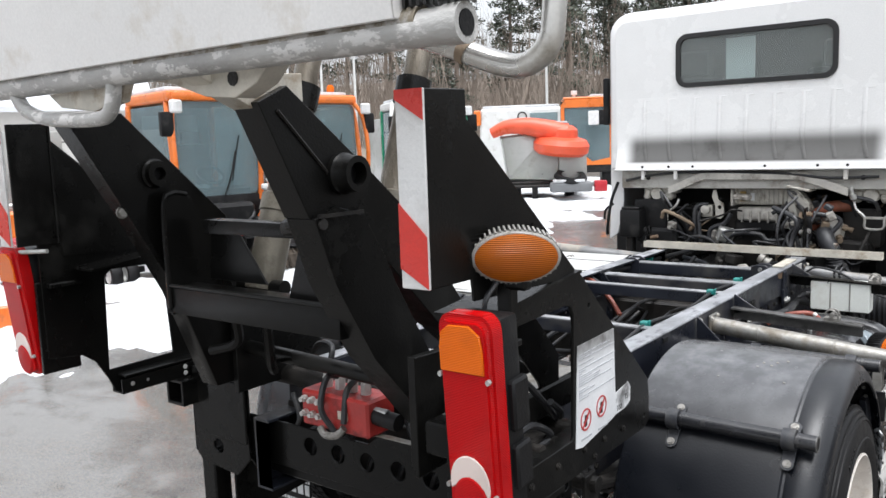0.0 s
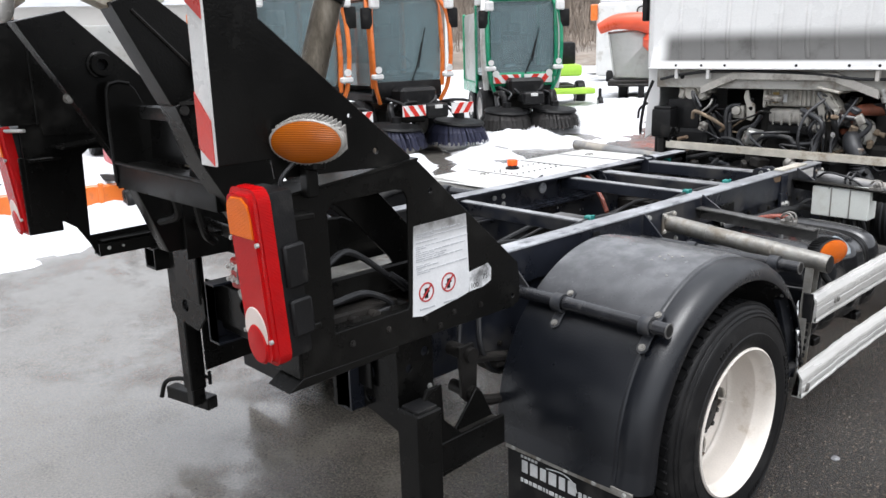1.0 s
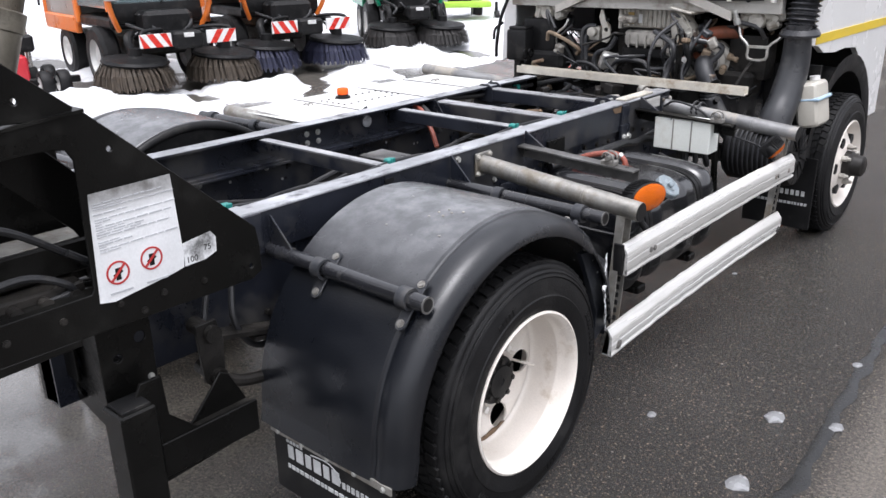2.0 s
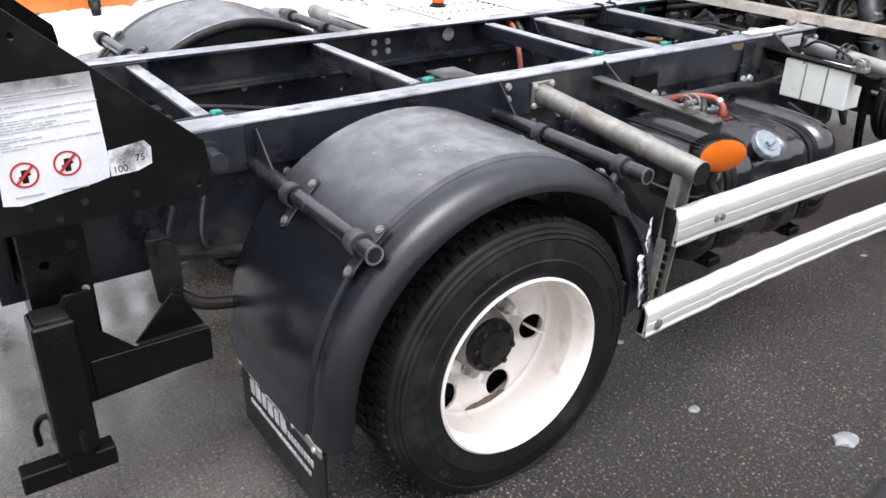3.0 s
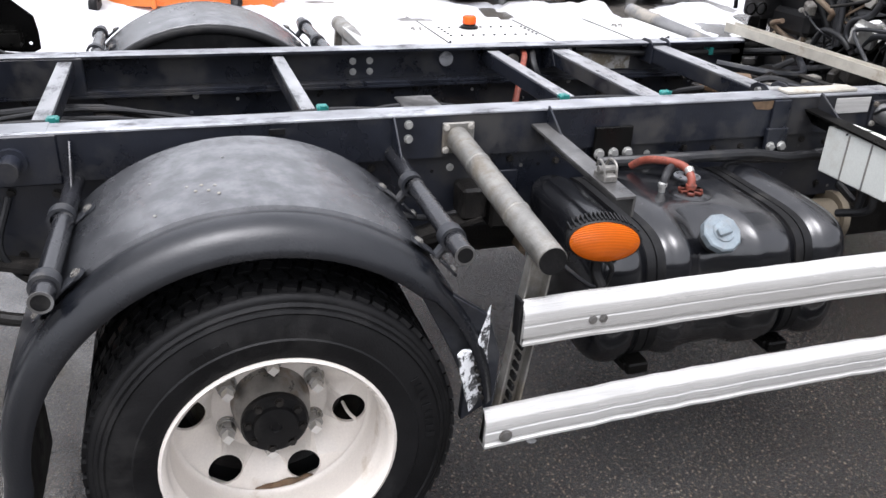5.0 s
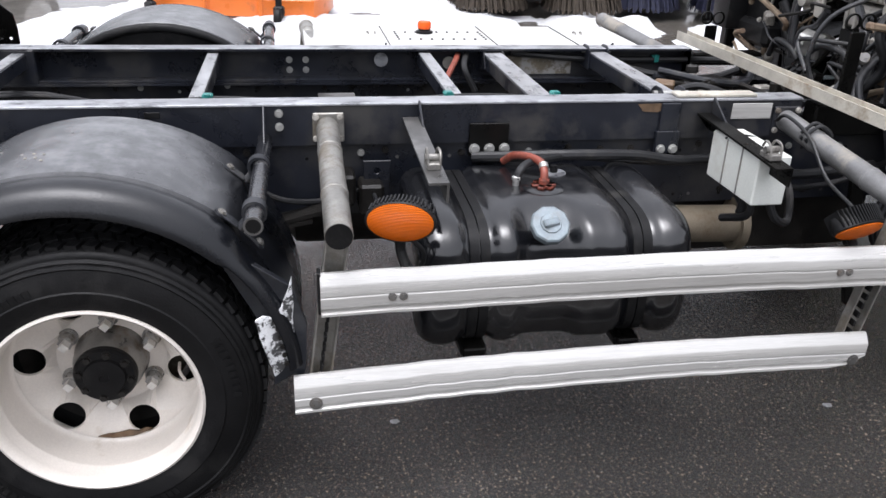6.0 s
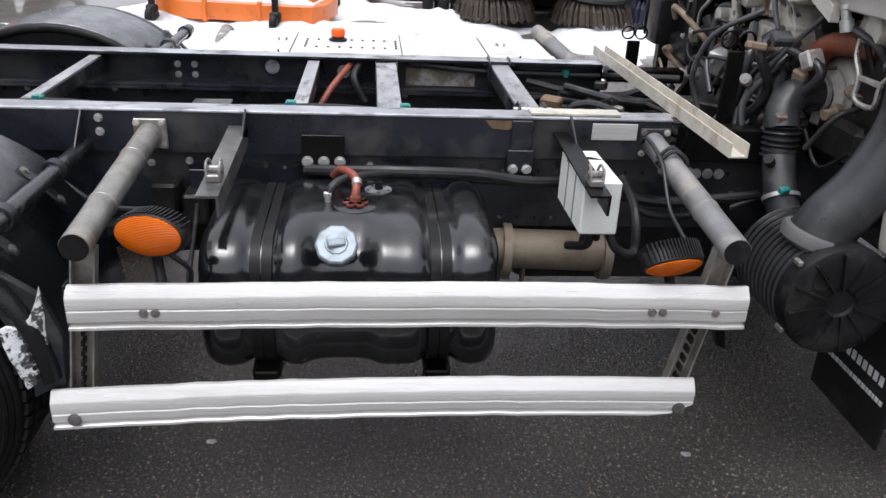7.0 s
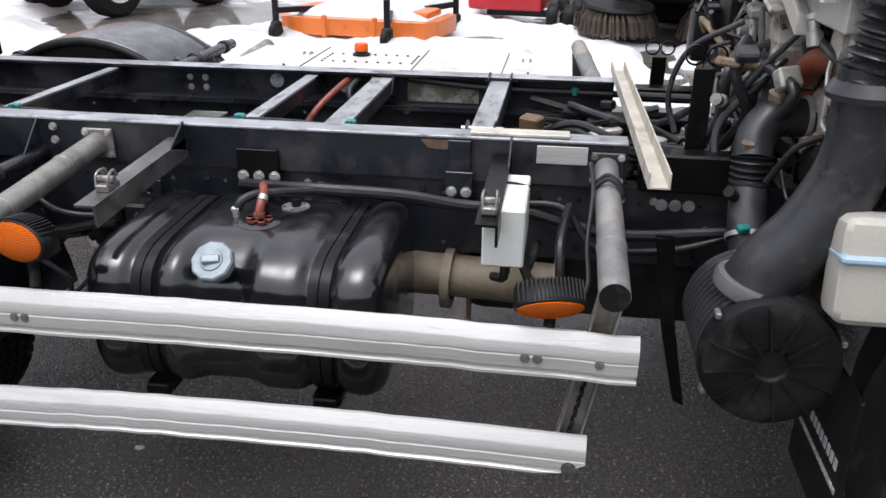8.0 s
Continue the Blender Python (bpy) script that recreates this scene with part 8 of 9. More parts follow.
# plates and stains seen between the rails
part("mount_plate", box(box(shape(), (-0.12, 0.62, 0.735), (0.17, 0.13, 0.008), 0.003), (-0.12, 0.66, 0.70), (0.12, 0.03, 0.07), 0.004), WORNIRON, truck, "grey stained bracket plate")
part("web_stain", box(shape(), (-0.4115, 1.42, 0.79), (0.002, 0.26, 0.07), 0.0), STAIN, truck, "brown stain on the rail web")
part("web_hole", rod(shape(), (-0.412, 1.06, 0.80), (-0.408, 1.06, 0.80), 0.024, n=18), CASTALU, truck)
rnd = random.Random(61)
for k in range(60):  # drilled holes in the chassis rail webs, the pale discs standing for daylight through them
    y0, z0, s0 = rnd.uniform(-0.5, 2.1), rnd.choice((0.70, 0.66, 0.62, 0.58)), rnd.choice((1, -1, -1))
    part("drilled_hole", rod(shape(), (s0 * 0.3975, y0, z0), (s0 * 0.3965, y0, z0), 0.006, n=8), rnd.choice((EDGE, DULLBLACK, STEEL)), truck)

for k in range(36):  # hole rows along the outside of the near chassis rail
    y0 = 0.45 + 0.052 * k
    for z0 in (0.70, 0.555):
        if (k * 7 + int(z0 * 100)) % 5:
            part("drilled_hole", rod(shape(), (0.4052, y0, z0), (0.4062, y0, z0), 0.0055, n=8), DULLBLACK if k % 3 else WORNIRON, truck)


# ---------------------------------------------------------------- snow
# melted patches: middle x, y and radius
MELT_UNDER_SWEEPERS = ((-6.38, 1.91, 0.84), (-7.38, 4.77, 1.26), (-4.1, 3.63, 0.26), (-4.68, 2.63, 0.24), (-4.23, 5.15, 0.43), (-4.96, 4.11, 0.51), (-4.23, 2.59, 0.26), (-4.51, 2.66, 0.21), (-4.71, 3.89, 0.3), (-4.35, 3.9, 0.26), (-4.82, 5.06, 0.3), (-4.01, 2.96, 0.3), (-3.85, 3.54, 0.23), (-3.78, 2.58, 0.2), (-4.04, 4.53, 0.26), (-5.55, 2.65, 0.55), (-5.35, 3.3, 0.6), (-5.9, 3.1, 0.7), (-5.75, 5.0, 0.65), (-5.6, 4.4, 0.5), (-6.1, 5.1, 0.8), (-5.2, 3.0, 0.35), (-5.6, 2.6, 0.7), (-5.55, 3.3, 0.7), (-5.6, 4.5, 0.7), (-5.65, 5.0, 0.6), (-4.95, 3.45, 0.4), (-4.95, 5.0, 0.4))
MELT_IN_YARD = ((-6.46, 7.62, 0.92), (-7.55, 6.62, 1.26), (-8.22, 2.42, 1.34), (-6.29, -3.13, 0.76), (-4.35, 1.83, 0.3), (-4.68, -2.29, 0.76), (-5.7, -2.2, 1.26), (-6.88, -1.62, 1.01), (-5.04, 1.07, 0.38), (-4.75, 6.68, 0.42), (-5.45, -2.88, 0.76), (-6.46, -2.29, 0.67), (-4.29, 8.59, 0.78), (-5.2, 10.31, 0.67), (-3.66, 0.37, 0.32), (-3.91, 1.75, 0.22), (-6.04, -1.87, 0.84), (-5.04, -4.39, 0.67))


def snow_height(x, y):
    """How high the thawing snow lies: a ragged edge along the yard, cleared and melted patches."""
    edge = -3.45 - 0.16 * max(0, y - 2.2) + 0.35 * noise.noise((x * 0.35, y * 0.35, 3.1)) + 0.25 * noise.noise((x * 1.1, y * 1.1, 7.7))
    d = edge - x
    h = min(d * 0.22, 0.10) + 0.055 * noise.noise((x * 1.6, y * 1.6, 0.4)) + 0.045 * noise.noise((x * 4.0, y * 4.0, 2.0)) + 0.03 * noise.noise((x * 9.0, y * 9.0, 5.0)) + 0.02 * noise.noise((x * 0.5, y * 0.5, 9.0))
    for cx, cy, r in MELT_UNDER_SWEEPERS + MELT_IN_YARD:
        q = math.hypot(x - cx, (y - cy)) / r
        if q < 1.15:
            h -= 0.17 * (1.15 - q)
    return h


sn = shape()
grid = {}
NX, NY = 210, 330
for i in range(NX + 1):
    for j in range(NY + 1):
        x, y = -2.8 - 13.2 * (i / NX) ** 1.3, -9 + 29 * j / NY
        grid[i, j] = (x, y, snow_height(x, y))
verts = {}
for i in range(NX):
    for j in range(NY):
        q = [(i, j), (i + 1, j), (i + 1, j + 1), (i, j + 1)]
        if max(grid[k][2] for k in q) > 0.004:
            vs = []
            for k in q:
                if k not in verts:
                    x, y, z = grid[k]
                    verts[k] = sn.verts.new((x, y, ground_z(x) + max(z, -0.004)))
                vs.append(verts[k])
            sn.faces.new(vs)
snow = part("snow", sn, SNOW, smooth=60)
tagged(snow, "patchy white thawing snow lying on the asphalt yard", "snow", kind="stuff")
# snow field further off
far_snow = shape()
bmesh.ops.create_grid(far_snow, x_segments=40, y_segments=40, size=1)
for v in far_snow.verts:
    v.co = Vector((-33 + 17 * v.co.x, 12 + 34 * v.co.y, 0.29 + 0.05 * noise.noise((v.co.x * 9, v.co.y * 9, 1))))
fs = part("snow", far_snow, SNOW)
tagged(fs, "flat white snow field behind the parked machines", "snow", kind="stuff")
for (x, y), r in (((1.11, 0.637), 0.016), ((1.438, 0.885), 0.032), ((1.489, 0.453), 0.034), ((0.73, 0.722), 0.012), ((1.55, 1.45), 0.018), ((0.82, 2.06), 0.012), ((1.62, 0.95), 0.024)):
    b = shape()
    bmesh.ops.create_icosphere(b, subdivisions=2, radius=1)
    for v in b.verts:
        k = 1 + 0.35 * noise.noise(v.co * 1.7 + Vector((x * 9, y * 9, 0)))
        v.co = Vector((v.co.x * r * k, v.co.y * r * 1.35 * k, max(0, v.co.z) * r * 0.45))
    ob = part("ice_lump", b, ICE)
    ob.matrix_basis = pose(x, y, -0.001)
    tagged(ob, "small grey lump of melting ice on asphalt", "ice lump", "ice lumps")
rnd = random.Random(31)
verts, faces = [], []
for k in range(3200):
    x, y = rnd.uniform(0.2, 2.9), rnd.uniform(-2.2, 3.4)
    q = rnd.uniform(0.0012, 0.0034) * (1.6 if rnd.random() < 0.04 else 1)
    u, w, n0 = rnd.uniform(0.6, 1.5), rnd.uniform(0.6, 1.5), len(verts)
    verts += [(x - q * u, y - q * 0.3, 0), (x + q * 0.3, y - q * w, 0), (x + q * u, y + q * 0.4, 0), (x - q * 0.4, y + q * w, 0), (x, y, q * 0.9)]
    faces += [(n0, n0 + 1, n0 + 4), (n0 + 1, n0 + 2, n0 + 4), (n0 + 2, n0 + 3, n0 + 4), (n0 + 3, n0, n0 + 4)]
me = bpy.data.meshes.new("grit")
me.from_pydata(verts, [], faces)
me.materials.append(surf("pale_grit", (0.11, 0.098, 0.08), 0.6, var=0.5, scale=3))
tagged(new("grit", me), "pale grit scattered over the wet asphalt", "grit", kind="stuff")
# old tarmac seam along the yard
sm = shape()
last = None
for k in range(420):
    y = -3 + 0.025 * k
    x = 1.612 - 0.022 * y + 0.03 * noise.noise((y * 0.9, 0, 0)) + 0.012 * noise.noise((y * 9, 4, 0))
    w0, w1 = 0.020 + 0.022 * noise.noise((y * 6, 1, 0)), 0.024 + 0.026 * noise.noise((y * 8, 2, 5))
    pair = (sm.verts.new((x - max(0.004, w0), y, 0.001)), sm.verts.new((x, y, 0.003)), sm.verts.new((x + max(0.004, w1), y, 0.001)))
    if last:
        sm.faces.new((last[0], last[1], pair[1], pair[0]))
        sm.faces.new((last[1], last[2], pair[2], pair[1]))
    last = pair
tagged(part("tarmac_seam", sm, surf("black_tar", (0.012, 0.012, 0.012), 0.25, var=0.3, scale=12)), "black tar seam in the asphalt", "seam", kind="structure")


# ---------------------------------------------------------------- parked machines
def disc_wheel(parent, x, y, r, w, rim_mat=PALE, name="wheel"):
    t = lathe(shape(), [(r * 0.58, -w / 2), (r * 0.9, -w / 2), (r, -w * 0.3), (r, w * 0.3), (r * 0.9, w / 2), (r * 0.58, w / 2)], (x, y, r), (1, 0, 0), 28)
    ty = part(name, t, RUBBER, parent)
    part("rim", lathe(shape(), [(0, -w * 0.3), (r * 0.2, -w * 0.36), (r * 0.5, -w * 0.2), (r * 0.6, -w * 0.48), (r * 0.6, w * 0.48), (r * 0.5, w * 0.2), (r * 0.2, w * 0.36), (0, w * 0.3)], (x, y, r), (1, 0, 0), 28), rim_mat, ty)
    return ty


def chevron(parent, x, y, z, w, h, d):
    bd = part("warning_board", box(shape(), (x, y, z), (w, 0.02, h), 0.003), REFWHITE, parent, "red and white striped board")
    for k in range(-1, 3):
        x0 = x - w / 2 + (k + 0.2) * w / 2.4
        pts = [(x0, z - h / 2), (x0 + w * 0.22, z - h / 2), (x0 + w * 0.22 + d * h, z + h / 2), (x0 + d * h, z + h / 2)]
        pts = [(min(max(u, x - w / 2), x + w / 2), v) for u, v in pts]
        if max(p[0] for p in pts) - min(p[0] for p in pts) > 0.02 and len(set(pts)) == 4:
            part("red_stripe", sheet(shape(), pts, axis="y", at=y - 0.0105, thick=-0.003), REFRED, bd)


def brush(parent, x, y, bristles, r=0.50):
    """A lifted side brush: a flat disc on a short shaft with a flaring skirt of tufts."""
    b = lathe(shape(), [(0.0, 0.56), (0.07, 0.56), (0.08, 0.48), (0.13, 0.47), (0.37, 0.44), (0.39, 0.41), (0.36, 0.38), (0.0, 0.38)], (x, y, 0), (0.05, -0.08, 1), 28)
    hub = part("brush_head", b, DULLBLACK, parent, "rotary sweeping brush")
    bs = shape()
    rr = random.Random(int(1000 * (x + 3)))
    for k in range(420):
        a = 2 * math.pi * (k % 42) / 42 + rr.gauss(0, 0.03)
        r0, r1 = rr.uniform(0.30, 0.37), r * rr.uniform(0.86, 1.0)
        p = Vector((x + r0 * math.cos(a), y + r0 * math.sin(a), 0.40))
        q = Vector((x + r1 * math.cos(a + 0.10), y + r1 * math.sin(a + 0.10), rr.uniform(0.10, 0.15)))
        m = p.lerp(q, 0.5) + Vector((0.03 * math.cos(a), 0.03 * math.sin(a), 0.02))
        side = Vector((-math.sin(a), math.cos(a), 0)) * 0.008
        v = [bs.verts.new(u) for u in (p - side * 0.6, p + side * 0.6, m + side, m - side, q + side, q - side)]
        bs.faces.new((v[0], v[1], v[2], v[3]))
        bs.faces.new((v[3], v[2], v[4], v[5]))
    tagged(part("bristles", bs, bristles, hub, smooth=0), kind="stuff")
    part("bristle_core", lathe(shape(), [(0.30, 0.40), (r * 0.84, 0.15), (r * 0.78, 0.14), (0.26, 0.36)], (x, y, 0), (0, 0, 1), 32), bristles, hub)


def sweeper(place, rz, paint, label, bristles, roof, warn=True, spread=0.5, size=0.8):
    """A compact road sweeper seen from the front: glazed cab, mirrors on bowed arms, chevron boards, two brushes."""
    t = thing("road_sweeper", label, "road sweeper", place, rz, "parked road sweepers", size=size)
    # cab frame: floor, pillars, roof
    part("cab_floor", box(shape(), (0, 1.15, 0.80), (1.18, 1.3, 0.14), 0.03), DULLBLACK, t)
    part("front_panel", box(shape(), (0, 0.52, 0.92), (1.16, 0.12, 0.24), 0.04, seg=2), paint if not warn else DULLBLACK, t)
    part("roof", box(shape(), (0, 1.15, 2.30), (1.24, 1.35, 0.15), 0.06, seg=3), roof, t)
    part("snow_cap", box(shape(), (0, 1.22, 2.395), (1.12, 1.1, 0.07), 0.03, seg=2), SNOW, t, "snow lying on the roof")
    part("roof_front", box(shape(), (0, 0.52, 2.30), (1.16, 0.16, 0.11), 0.04, seg=2), paint, t)
    for s in (1, -1):
        part("front_pillar", pipe(shape(), [(s * 0.59, 0.48, 0.95), (s * 0.61, 0.47, 1.5), (s * 0.60, 0.56, 2.1), (s * 0.56, 0.66, 2.27)], 0.035, 10), paint, t)
        part("rear_pillar", box(shape(), (s * 0.59, 1.75, 1.5), (0.07, 0.12, 1.5), 0.02), paint, t)
        part("side_glass", sheet(shape(), [(0.56, 0.98), (1.68, 0.98), (1.68, 2.2), (0.68, 2.2), (0.54, 1.6)], axis="x", at=s * 0.60, thick=0.006), SWGLASS, t)
        # bowed mirror arm and mirrors
        part("mirror_arm", pipe(shape(), [(s * 0.55, 0.46, 2.25), (s * 0.64, 0.36, 2.0), (s * 0.66, 0.30, 1.5), (s * 0.62, 0.34, 1.0), (s * 0.52, 0.42, 0.72)], 0.032, 10), paint, t, "bowed painted mirror arm")
        mr = part("mirror", box(shape(), (s * 0.72, 0.34, 1.95), (0.17, 0.08, 0.30), 0.03, seg=2), DULLBLACK, t)
        part("work_lamp", box(shape(), (s * 0.62, 0.27, 2.16), (0.15, 0.08, 0.16), 0.02), REFWHITE, t, "square clear work lamp")
        part("headlamp", rod(box(shape(), (s * 0.60, 0.30, 1.12), (0.18, 0.09, 0.08), 0.02), (s * 0.60, 0.26, 1.22), (s * 0.60, 0.24, 1.22), 0.05, n=16), REFWHITE, t)
        part("brush_arm", pipe(shape(), [(s * 0.25, 0.45, 0.60), (s * 0.45, 0.2, 0.70), (s * spread, 0.05, 0.66), (s * spread, -0.02, 0.52)], 0.045, 10), DULLBLACK, t)
        part("arm_hose", pipe(shape(), [(s * 0.15, 0.45, 0.75), (s * 0.35, 0.2, 0.72), (s * 0.5, 0.15, 0.62), (s * 0.52, 0.0, 0.5)], 0.018, 8), HOSE, t)
        if warn:
            chevron(t, s * 0.40, -0.42, 0.66, 0.37, 0.15, 0.7 * s)
            part("board_arm", pipe(shape(), [(s * 0.16, 0.1, 0.66), (s * 0.25, -0.2, 0.76), (s * 0.5, -0.34, 0.76), (s * 0.56, -0.40, 0.70)], 0.022, 8), DULLBLACK, t)
        brush(t, s * spread, -0.02, bristles)
        disc_wheel(t, s * 0.58, 0.95, 0.38, 0.22)
        disc_wheel(t, s * 0.50, 2.5, 0.34, 0.20)
    ws = shape()
    sheet(ws, rounded(-0.56, 0.56, 1.02, 2.24, 0.10), axis="y", at=0.49, thick=0.006)
    part("windscreen", ws, SWGLASS, t, "large clear windscreen")
    part("wiper", pipe(shape(), [(0.05, 0.46, 1.02), (0.16, 0.45, 1.3), (0.24, 0.455, 1.6)], 0.011, 8), DULLBLACK, t)
    part("wiper", pipe(shape(), [(0.17, 0.45, 1.22), (0.24, 0.45, 1.55), (0.30, 0.452, 1.8)], 0.009, 8), DULLBLACK, t)
    part("bulkhead", sheet(shape(), rounded(-0.55, 0.55, 0.95, 2.25, 0.05), [rounded(-0.42, -0.12, 1.55, 2.12, 0.05), rounded(0.08, 0.40, 1.60, 2.12, 0.05)], "y", 1.76, 0.04), CABGREY, t)
    # pale panels stand for the sky seen through the back of the cab
    for x in (-0.27, 0.24):
        part("rear_pane", box(shape(), (x, 1.815, 1.84), (0.34, 0.012, 0.58), 0.0), BLUEPAPER if x < 0 else PALE, t, "pale panel painted as sky in the rear window")
    part("dash_paper", box(shape(), (-0.18, 0.60, 1.165), (0.2, 0.10, 0.006), 0.0, (25, 0, 8)), REFWHITE, t)
    part("headrest", box(shape(), (0.05, 1.36, 1.80), (0.26, 0.10, 0.18), 0.04, seg=2), INTERIOR, t)
    part("door_trim", box(shape(), (-0.52, 1.2, 1.15), (0.04, 1.0, 0.34), 0.01), paint, t)
    part("seat", box(box(shape(), (0.05, 1.35, 1.35), (0.5, 0.16, 0.7), 0.06, seg=2), (0.05, 1.15, 1.05), (0.5, 0.45, 0.14), 0.05, seg=2), INTERIOR, t)
    part("steering_wheel", lathe(shape(), [(0.17, -0.012), (0.195, -0.012), (0.195, 0.012), (0.17, 0.012)], (0.05, 0.82, 1.30), (0, -0.6, 0.8), 24), DULLBLACK, t)
    part("dash", box(shape(), (0, 0.64, 1.05), (1.0, 0.22, 0.2), 0.04), DULLBLACK, t)
    part("front_unit", box(box(box(shape(), (0, -0.30, 0.64), (0.36, 0.24, 0.20), 0.03), (0.0, 0.05, 0.62), (0.28, 0.60, 0.14), 0.03), (0.0, 0.30, 0.80), (0.62, 0.36, 0.30), 0.05), DULLBLACK, t, "black front sweep gear")
    part("front_winch", rod(rod(shape(), (-0.3, 0.32, 0.66), (0.3, 0.32, 0.66), 0.05, n=14), (-0.08, 0.1, 0.66), (-0.08, 0.3, 0.66), 0.06, n=14), GRIME, t)
    part("small_plate", box(shape(), (0.0, -0.426, 0.70), (0.12, 0.012, 0.05), 0.002), REFWHITE, t)
    for k, pts in enumerate(([(-0.3, 0.3, 0.9), (-0.2, 0.12, 0.75), (-0.05, 0.15, 0.62)], [(0.3, 0.3, 0.9), (0.25, 0.1, 0.78), (0.1, 0.15, 0.65)], [(-0.45, 0.35, 0.8), (-0.3, 0.05, 0.7), (-0.36, 0.0, 0.6)])):
        part("hydraulic_hose", pipe(shape(), pts, 0.022, 8), HOSE, t)
    part("chassis", box(shape(), (0, 1.7, 0.5), (0.7, 2.3, 0.22), 0.03), GRIME, t)
    part("hopper", box(shape(), (0, 2.6, 1.45), (1.16, 1.50, 1.35), 0.08, seg=2), HOPPER, t, "pale steel hopper")
    for s in (1, -1):
        for y0 in (1.86, 3.34):
            part("hopper_edge", box(shape(), (s * 0.57, y0, 1.42), (0.07, 0.08, 1.42), 0.02), paint, t)
        part("hopper_sill", box(shape(), (s * 0.57, 2.6, 0.72), (0.08, 1.5, 0.22), 0.02), paint, t)
    part("suction_mouth", box(shape(), (0, 1.55, 0.2), (0.8, 0.3, 0.3), 0.04), DULLBLACK, t)
    bc = part("beacon_base", rod(shape(), (0.42, 0.9, 2.37), (0.42, 0.9, 2.43), 0.06, n=14), DULLBLACK, t)
    part("beacon_dome", lathe(shape(), [(0.06, 0), (0.06, 0.08), (0.04, 0.12), (0, 0.13)], (0.42, 0.9, 2.43), (0, 0, 1), 18), AMBERTOP, bc)
    return t


sweeper((-5.08, 2.75, 0.24), 80, ORANGE, "orange compact road sweeper with glazed cab parked on snow", BRISTLE, ORANGE, spread=0.56)
sweeper((-5.12, 4.30, 0.24), 77, ORANGE, "orange compact road sweeper with blue brush beside another", BLUEBRISTLE, ORANGE, spread=0.54)
green = sweeper((-5.35, 6.45, 0.24), 54, GREEN, "green and white road sweeper with striped front", BLACKBRISTLE, PALE, warn=False, spread=0.42)
chevron(green, -0.28, 0.445, 0.93, 0.5, 0.15, -0.8)
chevron(green, 0.28, 0.445, 0.93, 0.5, 0.15, 0.8)
for s in (1, -1):
    part("side_frame", pipe(shape(), [(s * 0.63, 0.55, 0.75), (s * 0.68, 0.5, 1.3), (s * 0.67, 0.6, 2.0), (s * 0.6, 0.8, 2.34)], 0.055, 10), PALE, green, "white bowed door frame")
    part("headlight", rod(shape(), (s * 0.48, 0.455, 1.02), (s * 0.48, 0.43, 1.02), 0.06, n=16), REFWHITE, green)


def mower_deck():
    t = thing("mower_deck", "orange mower deck on castors, snow on top", "mower deck", (-5.02, 0.06, 0.225), 80, size=0.8)
    outline = [(-0.95, -0.30), (-0.85, -0.48), (-0.30, -0.55), (-0.25, -0.50), (0.25, -0.50), (0.30, -0.55), (0.85, -0.48), (0.95, -0.30), (0.95, 0.35), (0.6, 0.55), (-0.6, 0.55), (-0.95, 0.35)]
    dk = part("deck", sheet(shape(), outline, axis="z", at=0.10, thick=0.18), ORANGE, t, "bright orange steel deck")
    for k in (-0.6, 0.0, 0.6):
        part("spindle_cover", box(shape(), (k, 0.0, 0.31), (0.42, 0.5, 0.10), 0.04, seg=2), ORANGE, t)
    for x in (-0.30, 0.30):
        part("deck_rib", box(shape(), (x, -0.53, 0.20), (0.05, 0.06, 0.24), 0.01), ORANGE, t)
    sb = shape()
    bmesh.ops.create_grid(sb, x_segments=36, y_segments=20, size=1)
    for v in sb.verts:
        x, y = 0.84 * v.co.x, 0.02 + 0.40 * v.co.y
        e = min(1, 3 * (1 - max(abs(v.co.x), abs(v.co.y))))
        v.co = Vector((x, y, 0.283 + e * (0.10 + 0.05 * noise.noise((x * 3, y * 3, 4)))))
    part("snow_cap", sb, SNOW, t, "snow lying on the deck", smooth=60)
    for x, y in ((-0.82, -0.66), (0.52, -0.71), (0.86, 0.62)):
        part("castor_fork", box(box(shape(), (x, y, 0.34), (0.06, 0.06, 0.40), 0.01), (x, y, 0.20), (0.11, 0.10, 0.10), 0.02), DULLBLACK, t)
        part("castor_arm", beam(shape(), [(-0.03, -0.03), (0.03, -0.03), (0.03, 0.03), (-0.03, 0.03)], (x, y, 0.36), (x * 0.7, y * 0.3, 0.34)), DULLBLACK, t)
        part("castor_wheel", lathe(shape(), [(0.0, -0.035), (0.10, -0.04), (0.12, -0.02), (0.12, 0.02), (0.10, 0.04), (0.0, 0.035)], (x, y - 0.02, 0.12), (1, 0, 0), 24), RUBBER, t)
    return t


mower_deck()


